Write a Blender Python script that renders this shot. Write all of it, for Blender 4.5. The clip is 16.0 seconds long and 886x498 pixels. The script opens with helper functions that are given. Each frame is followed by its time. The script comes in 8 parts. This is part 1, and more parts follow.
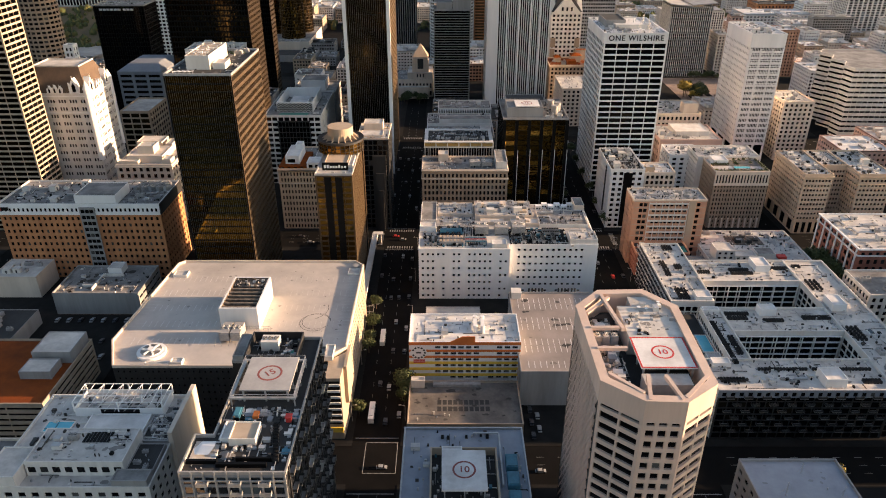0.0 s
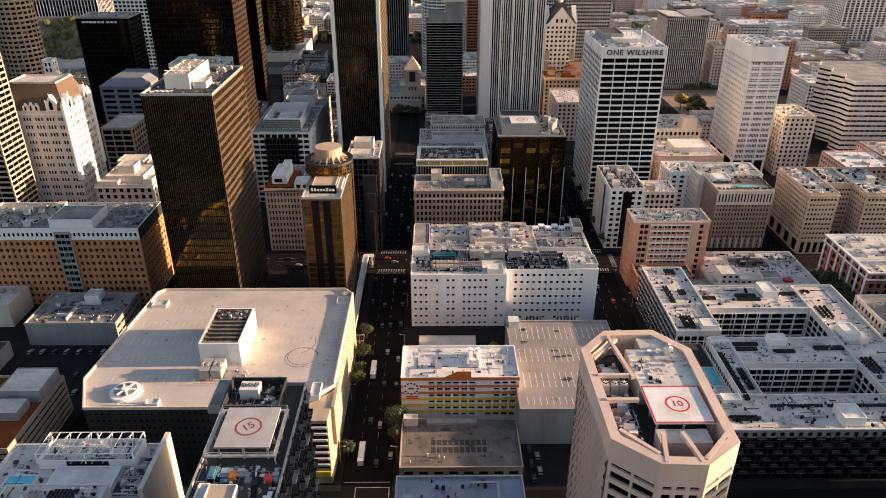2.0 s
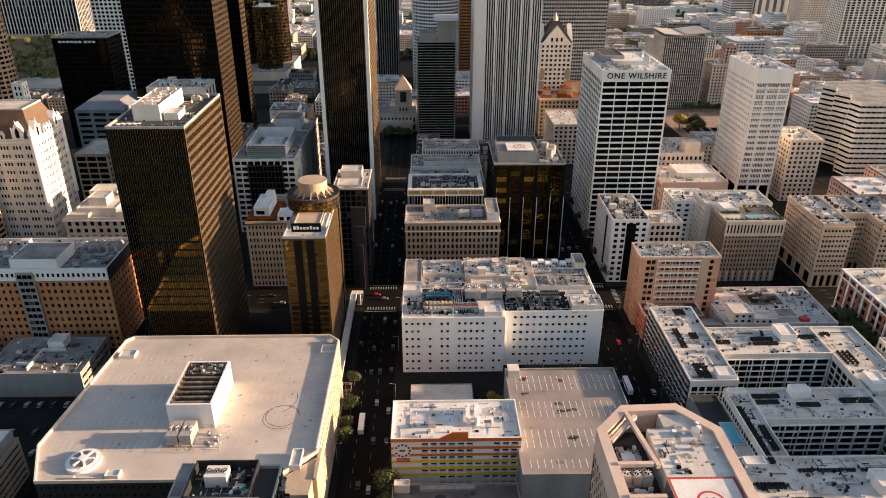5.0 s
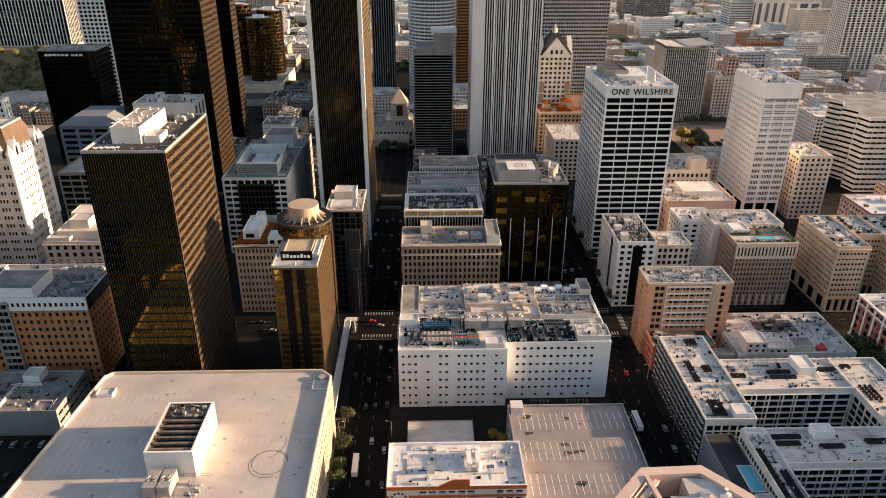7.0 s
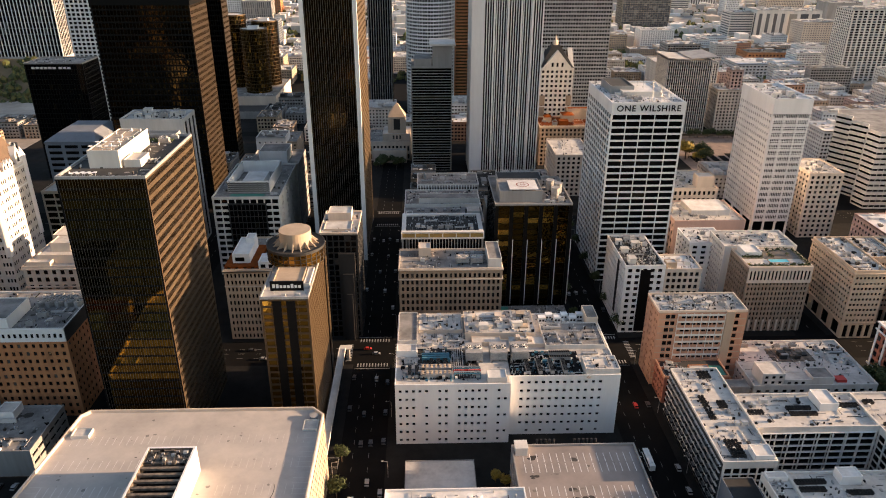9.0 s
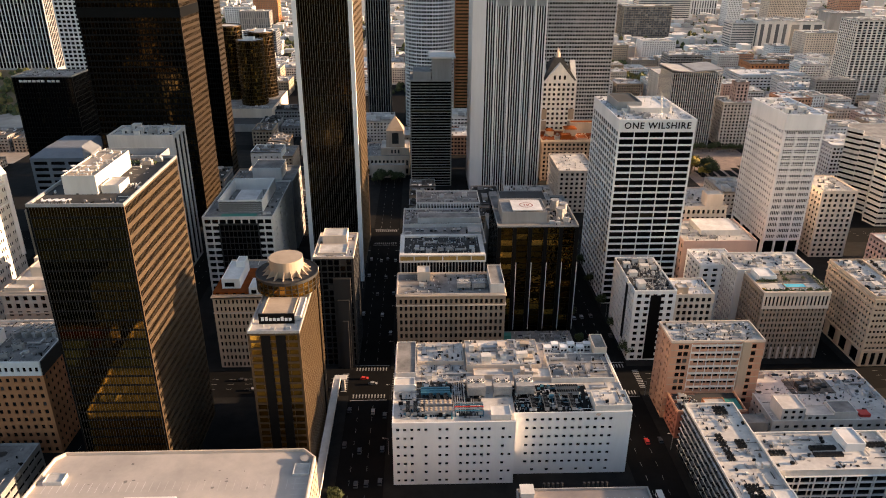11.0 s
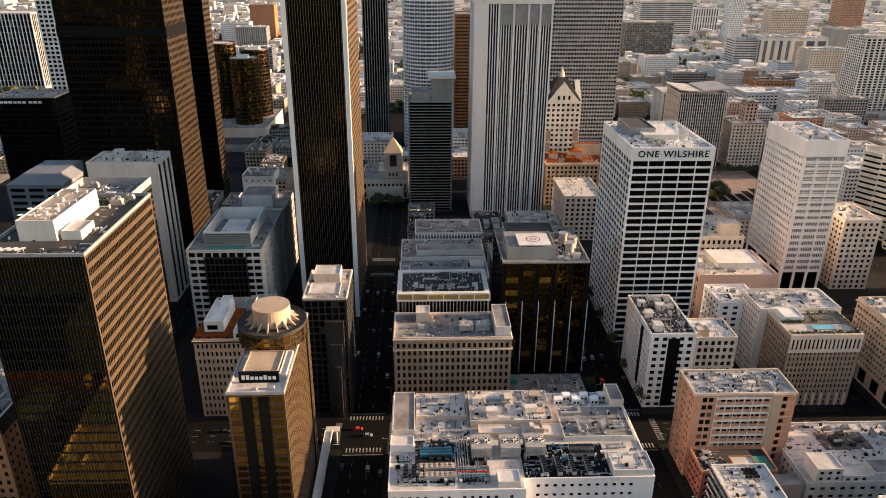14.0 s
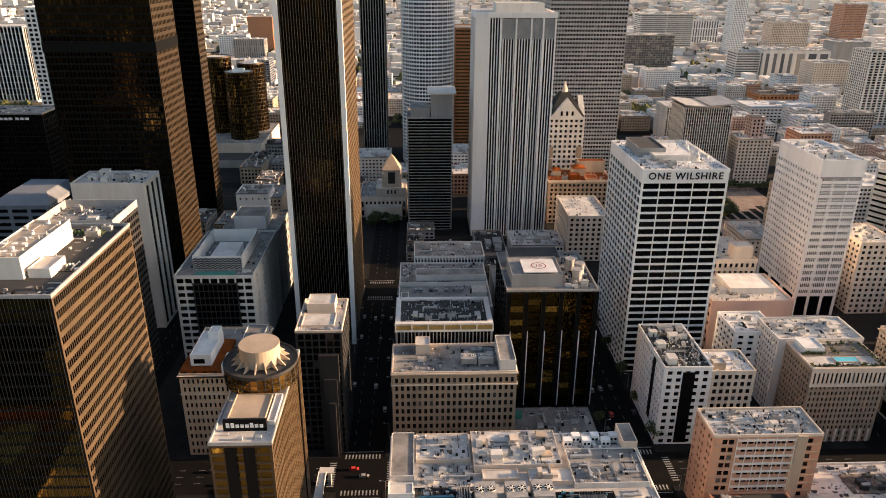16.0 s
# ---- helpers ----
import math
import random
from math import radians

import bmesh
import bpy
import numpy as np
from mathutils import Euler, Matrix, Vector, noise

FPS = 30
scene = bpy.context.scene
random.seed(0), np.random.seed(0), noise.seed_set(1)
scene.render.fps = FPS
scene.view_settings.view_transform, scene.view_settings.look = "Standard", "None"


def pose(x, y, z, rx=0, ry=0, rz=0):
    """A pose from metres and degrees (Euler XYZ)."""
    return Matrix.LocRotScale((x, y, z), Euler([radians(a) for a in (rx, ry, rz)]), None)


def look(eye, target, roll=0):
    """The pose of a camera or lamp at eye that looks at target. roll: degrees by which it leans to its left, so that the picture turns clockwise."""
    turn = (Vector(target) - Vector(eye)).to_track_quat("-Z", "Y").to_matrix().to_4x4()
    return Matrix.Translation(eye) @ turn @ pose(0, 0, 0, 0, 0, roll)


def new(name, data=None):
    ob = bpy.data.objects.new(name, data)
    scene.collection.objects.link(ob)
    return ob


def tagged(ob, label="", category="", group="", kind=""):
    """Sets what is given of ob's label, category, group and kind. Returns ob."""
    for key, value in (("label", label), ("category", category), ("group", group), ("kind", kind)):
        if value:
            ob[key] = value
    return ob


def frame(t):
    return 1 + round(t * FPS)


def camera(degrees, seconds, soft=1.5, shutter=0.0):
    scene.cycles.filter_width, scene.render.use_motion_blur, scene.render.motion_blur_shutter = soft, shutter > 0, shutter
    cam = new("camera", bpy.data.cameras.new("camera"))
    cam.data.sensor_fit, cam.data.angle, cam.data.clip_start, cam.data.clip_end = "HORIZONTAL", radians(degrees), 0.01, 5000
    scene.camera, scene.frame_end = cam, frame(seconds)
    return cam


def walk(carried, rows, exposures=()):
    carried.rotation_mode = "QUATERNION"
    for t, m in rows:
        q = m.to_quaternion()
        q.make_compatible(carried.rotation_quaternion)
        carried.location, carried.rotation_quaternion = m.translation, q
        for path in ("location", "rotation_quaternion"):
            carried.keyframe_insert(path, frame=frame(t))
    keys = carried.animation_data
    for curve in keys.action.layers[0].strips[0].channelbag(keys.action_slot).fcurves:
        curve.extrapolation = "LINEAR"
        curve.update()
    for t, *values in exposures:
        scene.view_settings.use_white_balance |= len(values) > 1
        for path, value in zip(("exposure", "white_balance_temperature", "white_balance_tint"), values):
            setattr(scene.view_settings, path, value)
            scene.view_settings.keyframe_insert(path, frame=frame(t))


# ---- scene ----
cam = camera(63.8, 16.0, soft=1.0)
METRES, EYE, TILT, LEAN, TURN = 167.0, 218.0, 0.0, 0.0, 0.1
ROWS = [
    (0.0, 0.0, 0.0, 0.0, -0.0, -27.48, 0.01),
    (0.5, -0.0005, 0.0305, 0.0002, -0.16, -27.33, -0.0),
    (1.0, -0.001, 0.0616, 0.0007, -0.32, -27.16, -0.03),
    (1.5, -0.0016, 0.091, 0.0013, -0.48, -27.01, -0.04),
    (2.0, -0.0019, 0.1231, 0.0018, -0.62, -26.86, -0.05),
    (2.5, -0.0022, 0.1533, 0.0024, -0.75, -26.7, -0.06),
    (3.0, -0.0025, 0.1853, 0.0027, -0.89, -26.52, -0.07),
    (3.5, -0.0032, 0.2174, 0.0029, -1.01, -26.35, -0.09),
    (4.0, -0.0034, 0.2475, 0.0032, -1.12, -26.18, -0.1),
    (6.5, -0.0059, 0.4043, 0.0051, -1.54, -25.39, -0.14),
    (7.0, -0.0064, 0.4363, 0.0055, -1.6, -25.22, -0.14),
    (7.5, -0.0062, 0.4663, 0.0058, -1.65, -25.05, -0.14),
    (8.0, -0.0072, 0.4983, 0.0063, -1.71, -24.88, -0.17),
    (8.5, -0.0076, 0.5304, 0.0069, -1.75, -24.73, -0.19),
    (9.0, -0.008, 0.5605, 0.007, -1.79, -24.57, -0.2),
    (11.5, -0.0077, 0.717, 0.0071, -1.88, -23.72, -0.25),
    (12.0, -0.0081, 0.7491, 0.0076, -1.9, -23.55, -0.26),
    (12.5, -0.0083, 0.7792, 0.0081, -1.92, -23.39, -0.27),
    (13.0, -0.008, 0.8111, 0.0083, -1.93, -23.2, -0.25),
    (13.5, -0.0093, 0.8438, 0.0086, -1.97, -23.03, -0.29),
    (14.0, -0.0093, 0.8735, 0.0096, -1.98, -22.85, -0.3),
    (14.5, -0.0099, 0.9059, 0.0097, -2.02, -22.64, -0.3),
    (15.0, -0.0099, 0.9364, 0.0098, -2.04, -22.45, -0.31),
    (15.5, -0.0112, 0.9688, 0.0103, -2.07, -22.24, -0.34),
    (16.0, -0.0113, 0.9997, 0.0117, -2.08, -22.01, -0.33),
]
walk(cam, [(t, pose(0, 0, EYE, TILT, LEAN, TURN) @ pose(METRES * x, METRES * y, METRES * z, 90 + pitch, roll, yaw)) for t, x, y, z, yaw, pitch, roll in ROWS],
     exposures=[(0.0, 1.52, 7250, 16), (16.0, 1.52, 7250, 16)])

# ---- light ----
world = bpy.data.worlds.new("sky")
scene.world = world
world.use_nodes = True
nt = world.node_tree
sky = nt.nodes.new("ShaderNodeTexSky")
sky.sky_type, sky.sun_disc = "NISHITA", False
sky.sun_elevation, sky.sun_rotation = radians(10), radians(89)
sky.air_density, sky.dust_density, sky.ozone_density = 1.0, 1.5, 1.5
nt.links.new(sky.outputs[0], nt.nodes["Background"].inputs[0])
nt.nodes["Background"].inputs[1].default_value = 0.112
sun = new("sun", bpy.data.lights.new("sun", "SUN"))
sun.data.energy, sun.data.angle, sun.data.color = 5.0, radians(0.6), (1.0, 0.72, 0.48)
sun.matrix_world = look((1000, 312, 176), (0, 300, 0))


# ---- materials ----
def mat(name, col, rough=0.8, col2=None, big=0.05, fine=1.5, bump=0.15, metal=0.0, spec=0.5, streak=False, amount=1.0):
    m = bpy.data.materials.new(name)
    m.use_nodes = True
    n, l = m.node_tree.nodes, m.node_tree.links
    b = n["Principled BSDF"]
    col2 = col2 or tuple(c * 0.62 for c in col)
    tc = n.new("ShaderNodeTexCoord")
    mp = n.new("ShaderNodeMapping")
    l.new(tc.outputs["Object"], mp.inputs[0])
    if streak:
        mp.inputs["Scale"].default_value = (1, 1, 0.12)
    a = n.new("ShaderNodeTexNoise")
    a.inputs["Scale"].default_value, a.inputs["Detail"].default_value, a.inputs["Roughness"].default_value = big, 6, 0.65
    c = n.new("ShaderNodeTexNoise")
    c.inputs["Scale"].default_value, c.inputs["Detail"].default_value = fine, 4
    l.new(mp.outputs[0], a.inputs[0])
    l.new(mp.outputs[0], c.inputs[0])
    r1 = n.new("ShaderNodeValToRGB")
    r1.color_ramp.elements[0].position, r1.color_ramp.elements[1].position = 0.36, 0.66
    l.new(a.outputs[0], r1.inputs[0])
    mul = n.new("ShaderNodeMath")
    mul.operation = "MULTIPLY_ADD"
    l.new(c.outputs[0], mul.inputs[0])
    mul.inputs[1].default_value = 0.5
    l.new(r1.outputs[0], mul.inputs[2])
    sc = n.new("ShaderNodeMath")
    sc.operation, sc.use_clamp = "MULTIPLY_ADD", True
    l.new(mul.outputs[0], sc.inputs[0])
    sc.inputs[1].default_value, sc.inputs[2].default_value = 0.8 * amount, -0.15 * amount
    mix = n.new("ShaderNodeMix")
    mix.data_type = "RGBA"
    mix.inputs[6].default_value, mix.inputs[7].default_value = (*col, 1), (*col2, 1)
    l.new(sc.outputs[0], mix.inputs[0])
    l.new(mix.outputs[2], b.inputs["Base Color"])
    b.inputs["Roughness"].default_value, b.inputs["Metallic"].default_value = rough, metal
    b.inputs["Specular IOR Level"].default_value = spec
    if bump:
        bp = n.new("ShaderNodeBump")
        bp.inputs["Strength"].default_value, bp.inputs["Distance"].default_value = bump, 0.15
        l.new(c.outputs[0], bp.inputs["Height"])
        l.new(bp.outputs[0], b.inputs["Normal"])
    return m


def glass(name, dark, light, share=0.15, rough=0.06, metal=0.0, spec=0.6, wobble=0.02):
    """Window glass: some panes are paler (blinds; in gold glass, painted-in reflections), each pane a little out of
    true.
    """
    m = bpy.data.materials.new(name)
    m.use_nodes = True
    n, l = m.node_tree.nodes, m.node_tree.links
    b = n["Principled BSDF"]
    o, g = n.new("ShaderNodeObjectInfo"), n.new("ShaderNodeNewGeometry")
    add = n.new("ShaderNodeMath")
    add.operation = "ADD"
    l.new(o.outputs["Random"], add.inputs[0])
    l.new(g.outputs["Random Per Island"], add.inputs[1])
    fr = n.new("ShaderNodeMath")
    fr.operation = "FRACT"
    l.new(add.outputs[0], fr.inputs[0])
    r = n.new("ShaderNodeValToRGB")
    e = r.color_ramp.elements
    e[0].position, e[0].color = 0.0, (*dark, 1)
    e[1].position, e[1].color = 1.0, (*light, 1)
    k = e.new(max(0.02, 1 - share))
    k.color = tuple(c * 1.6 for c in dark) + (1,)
    l.new(fr.outputs[0], r.inputs[0])
    l.new(r.outputs[0], b.inputs["Base Color"])
    b.inputs["Roughness"].default_value, b.inputs["Metallic"].default_value = rough, metal
    b.inputs["Specular IOR Level"].default_value = spec
    tc = n.new("ShaderNodeTexCoord")
    no = n.new("ShaderNodeTexNoise")
    no.inputs["Scale"].default_value = 0.35
    l.new(tc.outputs["Object"], no.inputs[0])
    bp = n.new("ShaderNodeBump")
    bp.inputs["Strength"].default_value, bp.inputs["Distance"].default_value = 1.0, wobble
    l.new(no.outputs[0], bp.inputs["Height"])
    l.new(bp.outputs[0], b.inputs["Normal"])
    return m


M = {
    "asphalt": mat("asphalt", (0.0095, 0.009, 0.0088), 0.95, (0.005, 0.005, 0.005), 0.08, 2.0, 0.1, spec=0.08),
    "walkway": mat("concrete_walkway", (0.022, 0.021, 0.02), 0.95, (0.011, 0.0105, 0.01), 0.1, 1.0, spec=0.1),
    # pale concrete, lightened further to stand in for haze on distant lots
    "lotpale": mat("pale_lot_concrete", (0.48, 0.43, 0.38), 0.95, (0.26, 0.23, 0.2), 0.02, 0.1, 0.0, spec=0.1),
    "paint": mat("road_paint", (0.4, 0.4, 0.39), 0.8, (0.12, 0.12, 0.12), 0.5, 4.0, 0.0),
    "yellow": mat("yellow_paint", (0.85, 0.58, 0.08), 0.7, (0.7, 0.45, 0.06), 0.3, 3.0, 0.0),
    "ochre": mat("ochre_panels", (0.36, 0.23, 0.065), 0.8, (0.26, 0.16, 0.05), 0.2, 2.0, 0.0),
    "red": mat("red_paint", (0.6, 0.04, 0.03), 0.6, (0.45, 0.04, 0.03), 0.3, 3.0, 0.0),
    "orange": mat("orange_paint", (0.62, 0.16, 0.03), 0.7, (0.5, 0.13, 0.03), 0.2, 2.0, 0.0),
    "white": mat("white_paint", (0.82, 0.805, 0.785), 0.75, (0.62, 0.61, 0.59), 0.08, 0.8, 0.06, streak=True, amount=0.7),
    "offwhite": mat("offwhite_plaster", (0.7, 0.665, 0.62), 0.85, (0.48, 0.45, 0.41), 0.1, 0.8, 0.1, streak=True, amount=0.8),
    "cream": mat("cream_stone", (0.68, 0.57, 0.47), 0.85, (0.51, 0.42, 0.34), 0.1, 0.9, 0.15, streak=True),
    "tan": mat("tan_stone", (0.46, 0.36, 0.27), 0.85, (0.33, 0.26, 0.19), 0.1, 0.9, 0.15, streak=True),
    "brownstone": mat("brown_terracotta", (0.34, 0.25, 0.18), 0.85, (0.24, 0.18, 0.13), 0.12, 0.9, 0.2, streak=True),
    "brick": mat("orange_brick", (0.54, 0.225, 0.095), 0.88, (0.38, 0.15, 0.065), 0.15, 1.2, 0.2, streak=True),
    "salmon": mat("salmon_brick", (0.52, 0.28, 0.18), 0.88, (0.4, 0.21, 0.14), 0.15, 1.2, 0.2, streak=True),
    "redbrick": mat("red_brick", (0.36, 0.13, 0.085), 0.88, (0.26, 0.095, 0.062), 0.15, 1.2, 0.2, streak=True),
    "pink": mat("pink_plaster", (0.52, 0.36, 0.31), 0.88, (0.42, 0.29, 0.25), 0.1, 0.9, 0.1, streak=True),
    "grey": mat("grey_concrete", (0.33, 0.32, 0.31), 0.88, (0.23, 0.22, 0.21), 0.1, 0.8, 0.15, streak=True),
    "greyblue": mat("blue_grey_panel", (0.2, 0.22, 0.25), 0.6, (0.15, 0.165, 0.19), 0.1, 0.8, 0.05, streak=True),
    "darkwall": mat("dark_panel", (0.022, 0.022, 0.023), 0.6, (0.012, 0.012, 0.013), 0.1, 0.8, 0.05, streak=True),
    "black": mat("black_metal", (0.004, 0.004, 0.0045), 0.5, (0.0025, 0.0025, 0.0025), 0.1, 0.8, 0.0, spec=0.12),
    # bronze trim; also colours east tower flanks as if sunlit
    "bronze": mat("bronze_metal_and_sun_tint", (0.2, 0.14, 0.08), 0.38, (0.15, 0.1, 0.06), 0.1, 0.8, 0.0, metal=0.6),
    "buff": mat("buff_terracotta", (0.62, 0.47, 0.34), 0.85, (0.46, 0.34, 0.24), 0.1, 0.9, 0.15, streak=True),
    # dark bronze cladding; on black towers a dimmer sunlit-flank tint
    "darkbronze": mat("dark_bronze_and_sun_tint", (0.085, 0.058, 0.034), 0.4, (0.06, 0.042, 0.026), 0.1, 0.8, 0.0, metal=0.6),
    "silver": mat("silver_metal", (0.16, 0.155, 0.15), 0.5, (0.12, 0.118, 0.115), 0.1, 0.8, 0.0, metal=0.5),
    "pad": mat("worn_grey_pad", (0.4, 0.39, 0.38), 0.85, (0.27, 0.265, 0.26), 0.1, 1.0, 0.05),
    "steel": mat("galvanised_steel", (0.5, 0.5, 0.5), 0.5, (0.34, 0.34, 0.34), 0.4, 2.0, 0.05, metal=0.5),
    "duct": mat("dusty_metal", (0.36, 0.35, 0.34), 0.65, (0.22, 0.21, 0.2), 0.4, 2.0, 0.1),
    "roofgrey": mat("grey_roofing", (0.3, 0.285, 0.27), 0.92, (0.09, 0.086, 0.082), 0.09, 0.6, 0.15),
    "rooflight": mat("pale_roofing", (0.62, 0.585, 0.54), 0.9, (0.32, 0.295, 0.27), 0.09, 0.7, 0.12),
    "roofwhite": mat("white_membrane", (0.74, 0.715, 0.69), 0.85, (0.44, 0.42, 0.395), 0.08, 0.7, 0.1),
    "roofdark": mat("dark_roofing", (0.045, 0.044, 0.043), 0.92, (0.02, 0.0195, 0.019), 0.07, 0.6, 0.15),
    "roofblue": mat("blue_grey_roofing", (0.32, 0.355, 0.41), 0.85, (0.2, 0.225, 0.265), 0.05, 0.5, 0.1),
    "deck": mat("worn_parking_concrete", (0.52, 0.465, 0.42), 0.9, (0.36, 0.325, 0.3), 0.05, 0.35, 0.08),
    "faded": mat("faded_deck_paint", (0.6, 0.57, 0.53), 0.9, (0.46, 0.43, 0.4), 0.3, 1.5, 0.0),
    "bayline": mat("white_bay_paint", (0.78, 0.76, 0.74), 0.85, (0.5, 0.48, 0.46), 0.3, 1.5, 0.0),
    "pinkstone": mat("pinkish_beige_stone", (0.62, 0.47, 0.39), 0.85, (0.47, 0.355, 0.295), 0.1, 0.9, 0.12, streak=True),
    "soot": mat("sooty_metal", (0.24, 0.19, 0.15), 0.9, (0.02, 0.018, 0.016), 0.4, 2.0, 0.2),
    "roofbrown": mat("worn_brown_roofing", (0.2, 0.175, 0.155), 0.92, (0.06, 0.055, 0.05), 0.08, 0.7, 0.15),
    "stain": mat("tar_stain", (0.07, 0.062, 0.055), 0.95, (0.03, 0.028, 0.026), 0.3, 1.5, 0.1),
    "ponding": mat("dried_puddle_stain", (0.26, 0.24, 0.22), 0.92, (0.16, 0.15, 0.14), 0.2, 1.2, 0.05),
    "padwhite": mat("scuffed_white_pad", (0.75, 0.73, 0.71), 0.8, (0.4, 0.37, 0.35), 0.09, 0.7, 0.05, amount=0.8),
    "darkred": mat("faded_red_paint", (0.3, 0.07, 0.06), 0.75, (0.2, 0.06, 0.05), 0.3, 3.0, 0.0),
    "deckpink": mat("pinkish_parking_deck", (0.3, 0.255, 0.235), 0.9, (0.18, 0.155, 0.145), 0.05, 0.5, 0.1),
    "rust": mat("rust_red_roofing", (0.26, 0.062, 0.015), 0.95, (0.12, 0.034, 0.014), 0.07, 0.8, 0.15, spec=0.1),
    "terracotta": mat("terracotta_tiles", (0.25, 0.058, 0.01), 0.95, (0.12, 0.032, 0.008), 0.2, 1.2, 0.3, spec=0.1),
    "mansard": mat("brown_slate", (0.12, 0.08, 0.055), 0.85, (0.075, 0.052, 0.038), 0.15, 1.2, 0.3),
    "water": mat("pool_water", (0.1, 0.5, 0.6), 0.08, (0.08, 0.42, 0.55), 0.4, 1.0, 0.05),
    "bark": mat("bark", (0.09, 0.06, 0.04), 0.9),
    "soil": mat("dry_soil", (0.2, 0.14, 0.08), 0.95, (0.11, 0.085, 0.05), 0.05, 0.6, 0.3),
    "leaf": mat("leaves", (0.05, 0.068, 0.016), 0.75, (0.03, 0.042, 0.01), 0.5, 2.0, 0.0),
    "leafgold": mat("golden_leaves", (0.36, 0.25, 0.03), 0.7, (0.2, 0.15, 0.02), 0.5, 2.0, 0.0),
    "carlight": mat("pale_car_paint", (0.3, 0.3, 0.3), 0.35, (0.26, 0.26, 0.26), 0.5, 1.0, 0.0),
    "cardark": mat("dark_car_paint", (0.05, 0.05, 0.055), 0.3, (0.04, 0.04, 0.045), 0.5, 1.0, 0.0),
    "tyre": mat("tyre_rubber", (0.015, 0.015, 0.015), 0.9),
    "blueglaze": mat("blue_sheet", (0.05, 0.2, 0.27), 0.5, (0.03, 0.12, 0.17), 0.4, 1.5, 0.0),
    "green": mat("green_paint", (0.04, 0.25, 0.2), 0.7, (0.03, 0.18, 0.15), 0.4, 1.5, 0.0),
}
G = {
    "dark": glass("dark_window_glass", (0.0025, 0.0025, 0.003), (0.1, 0.095, 0.09), 0.08, spec=0.22),
    "office": glass("office_window_glass", (0.003, 0.003, 0.0035), (0.11, 0.11, 0.105), 0.1, spec=0.22),
    "black": glass("black_curtain_glass", (0.0015, 0.0015, 0.0018), (0.02, 0.015, 0.008), 0.05, 0.08, spec=0.16),
    # gold tint; the brighter share of panes paints in sunlit reflections
    "gold": glass("gold_glass_painted_glints", (0.05, 0.032, 0.008), (0.55, 0.33, 0.07), 0.25, 0.05, 1.0, 0.6, 0.4),
    "goldmirror": glass("gold_mirror_glass", (0.06, 0.039, 0.008), (0.12, 0.078, 0.018), 0.2, 0.05, 1.0, 0.6, 0.02),
    "darkmirror": glass("smoked_mirror_glass", (0.02, 0.0145, 0.007), (0.07, 0.047, 0.018), 0.2, 0.06, 1.0, 0.6, 0.1),
    "drumgold": glass("gold_drum_glass", (0.1, 0.055, 0.012), (0.55, 0.3, 0.07), 0.5, 0.08, 0.9, 0.6, 0.05),
    "bronze": glass("bronze_tinted_glass", (0.07, 0.035, 0.01), (0.22, 0.12, 0.04), 0.3, 0.1, 0.7, 0.6, 0.06),
    # distance haze and sky reflection put into the pane colour
    "pale": glass("haze_paled_glass", (0.075, 0.076, 0.08), (0.26, 0.25, 0.23), 0.3),
    "blue": glass("blue_tinted_glass", (0.008, 0.011, 0.014), (0.1, 0.13, 0.15), 0.25),
}


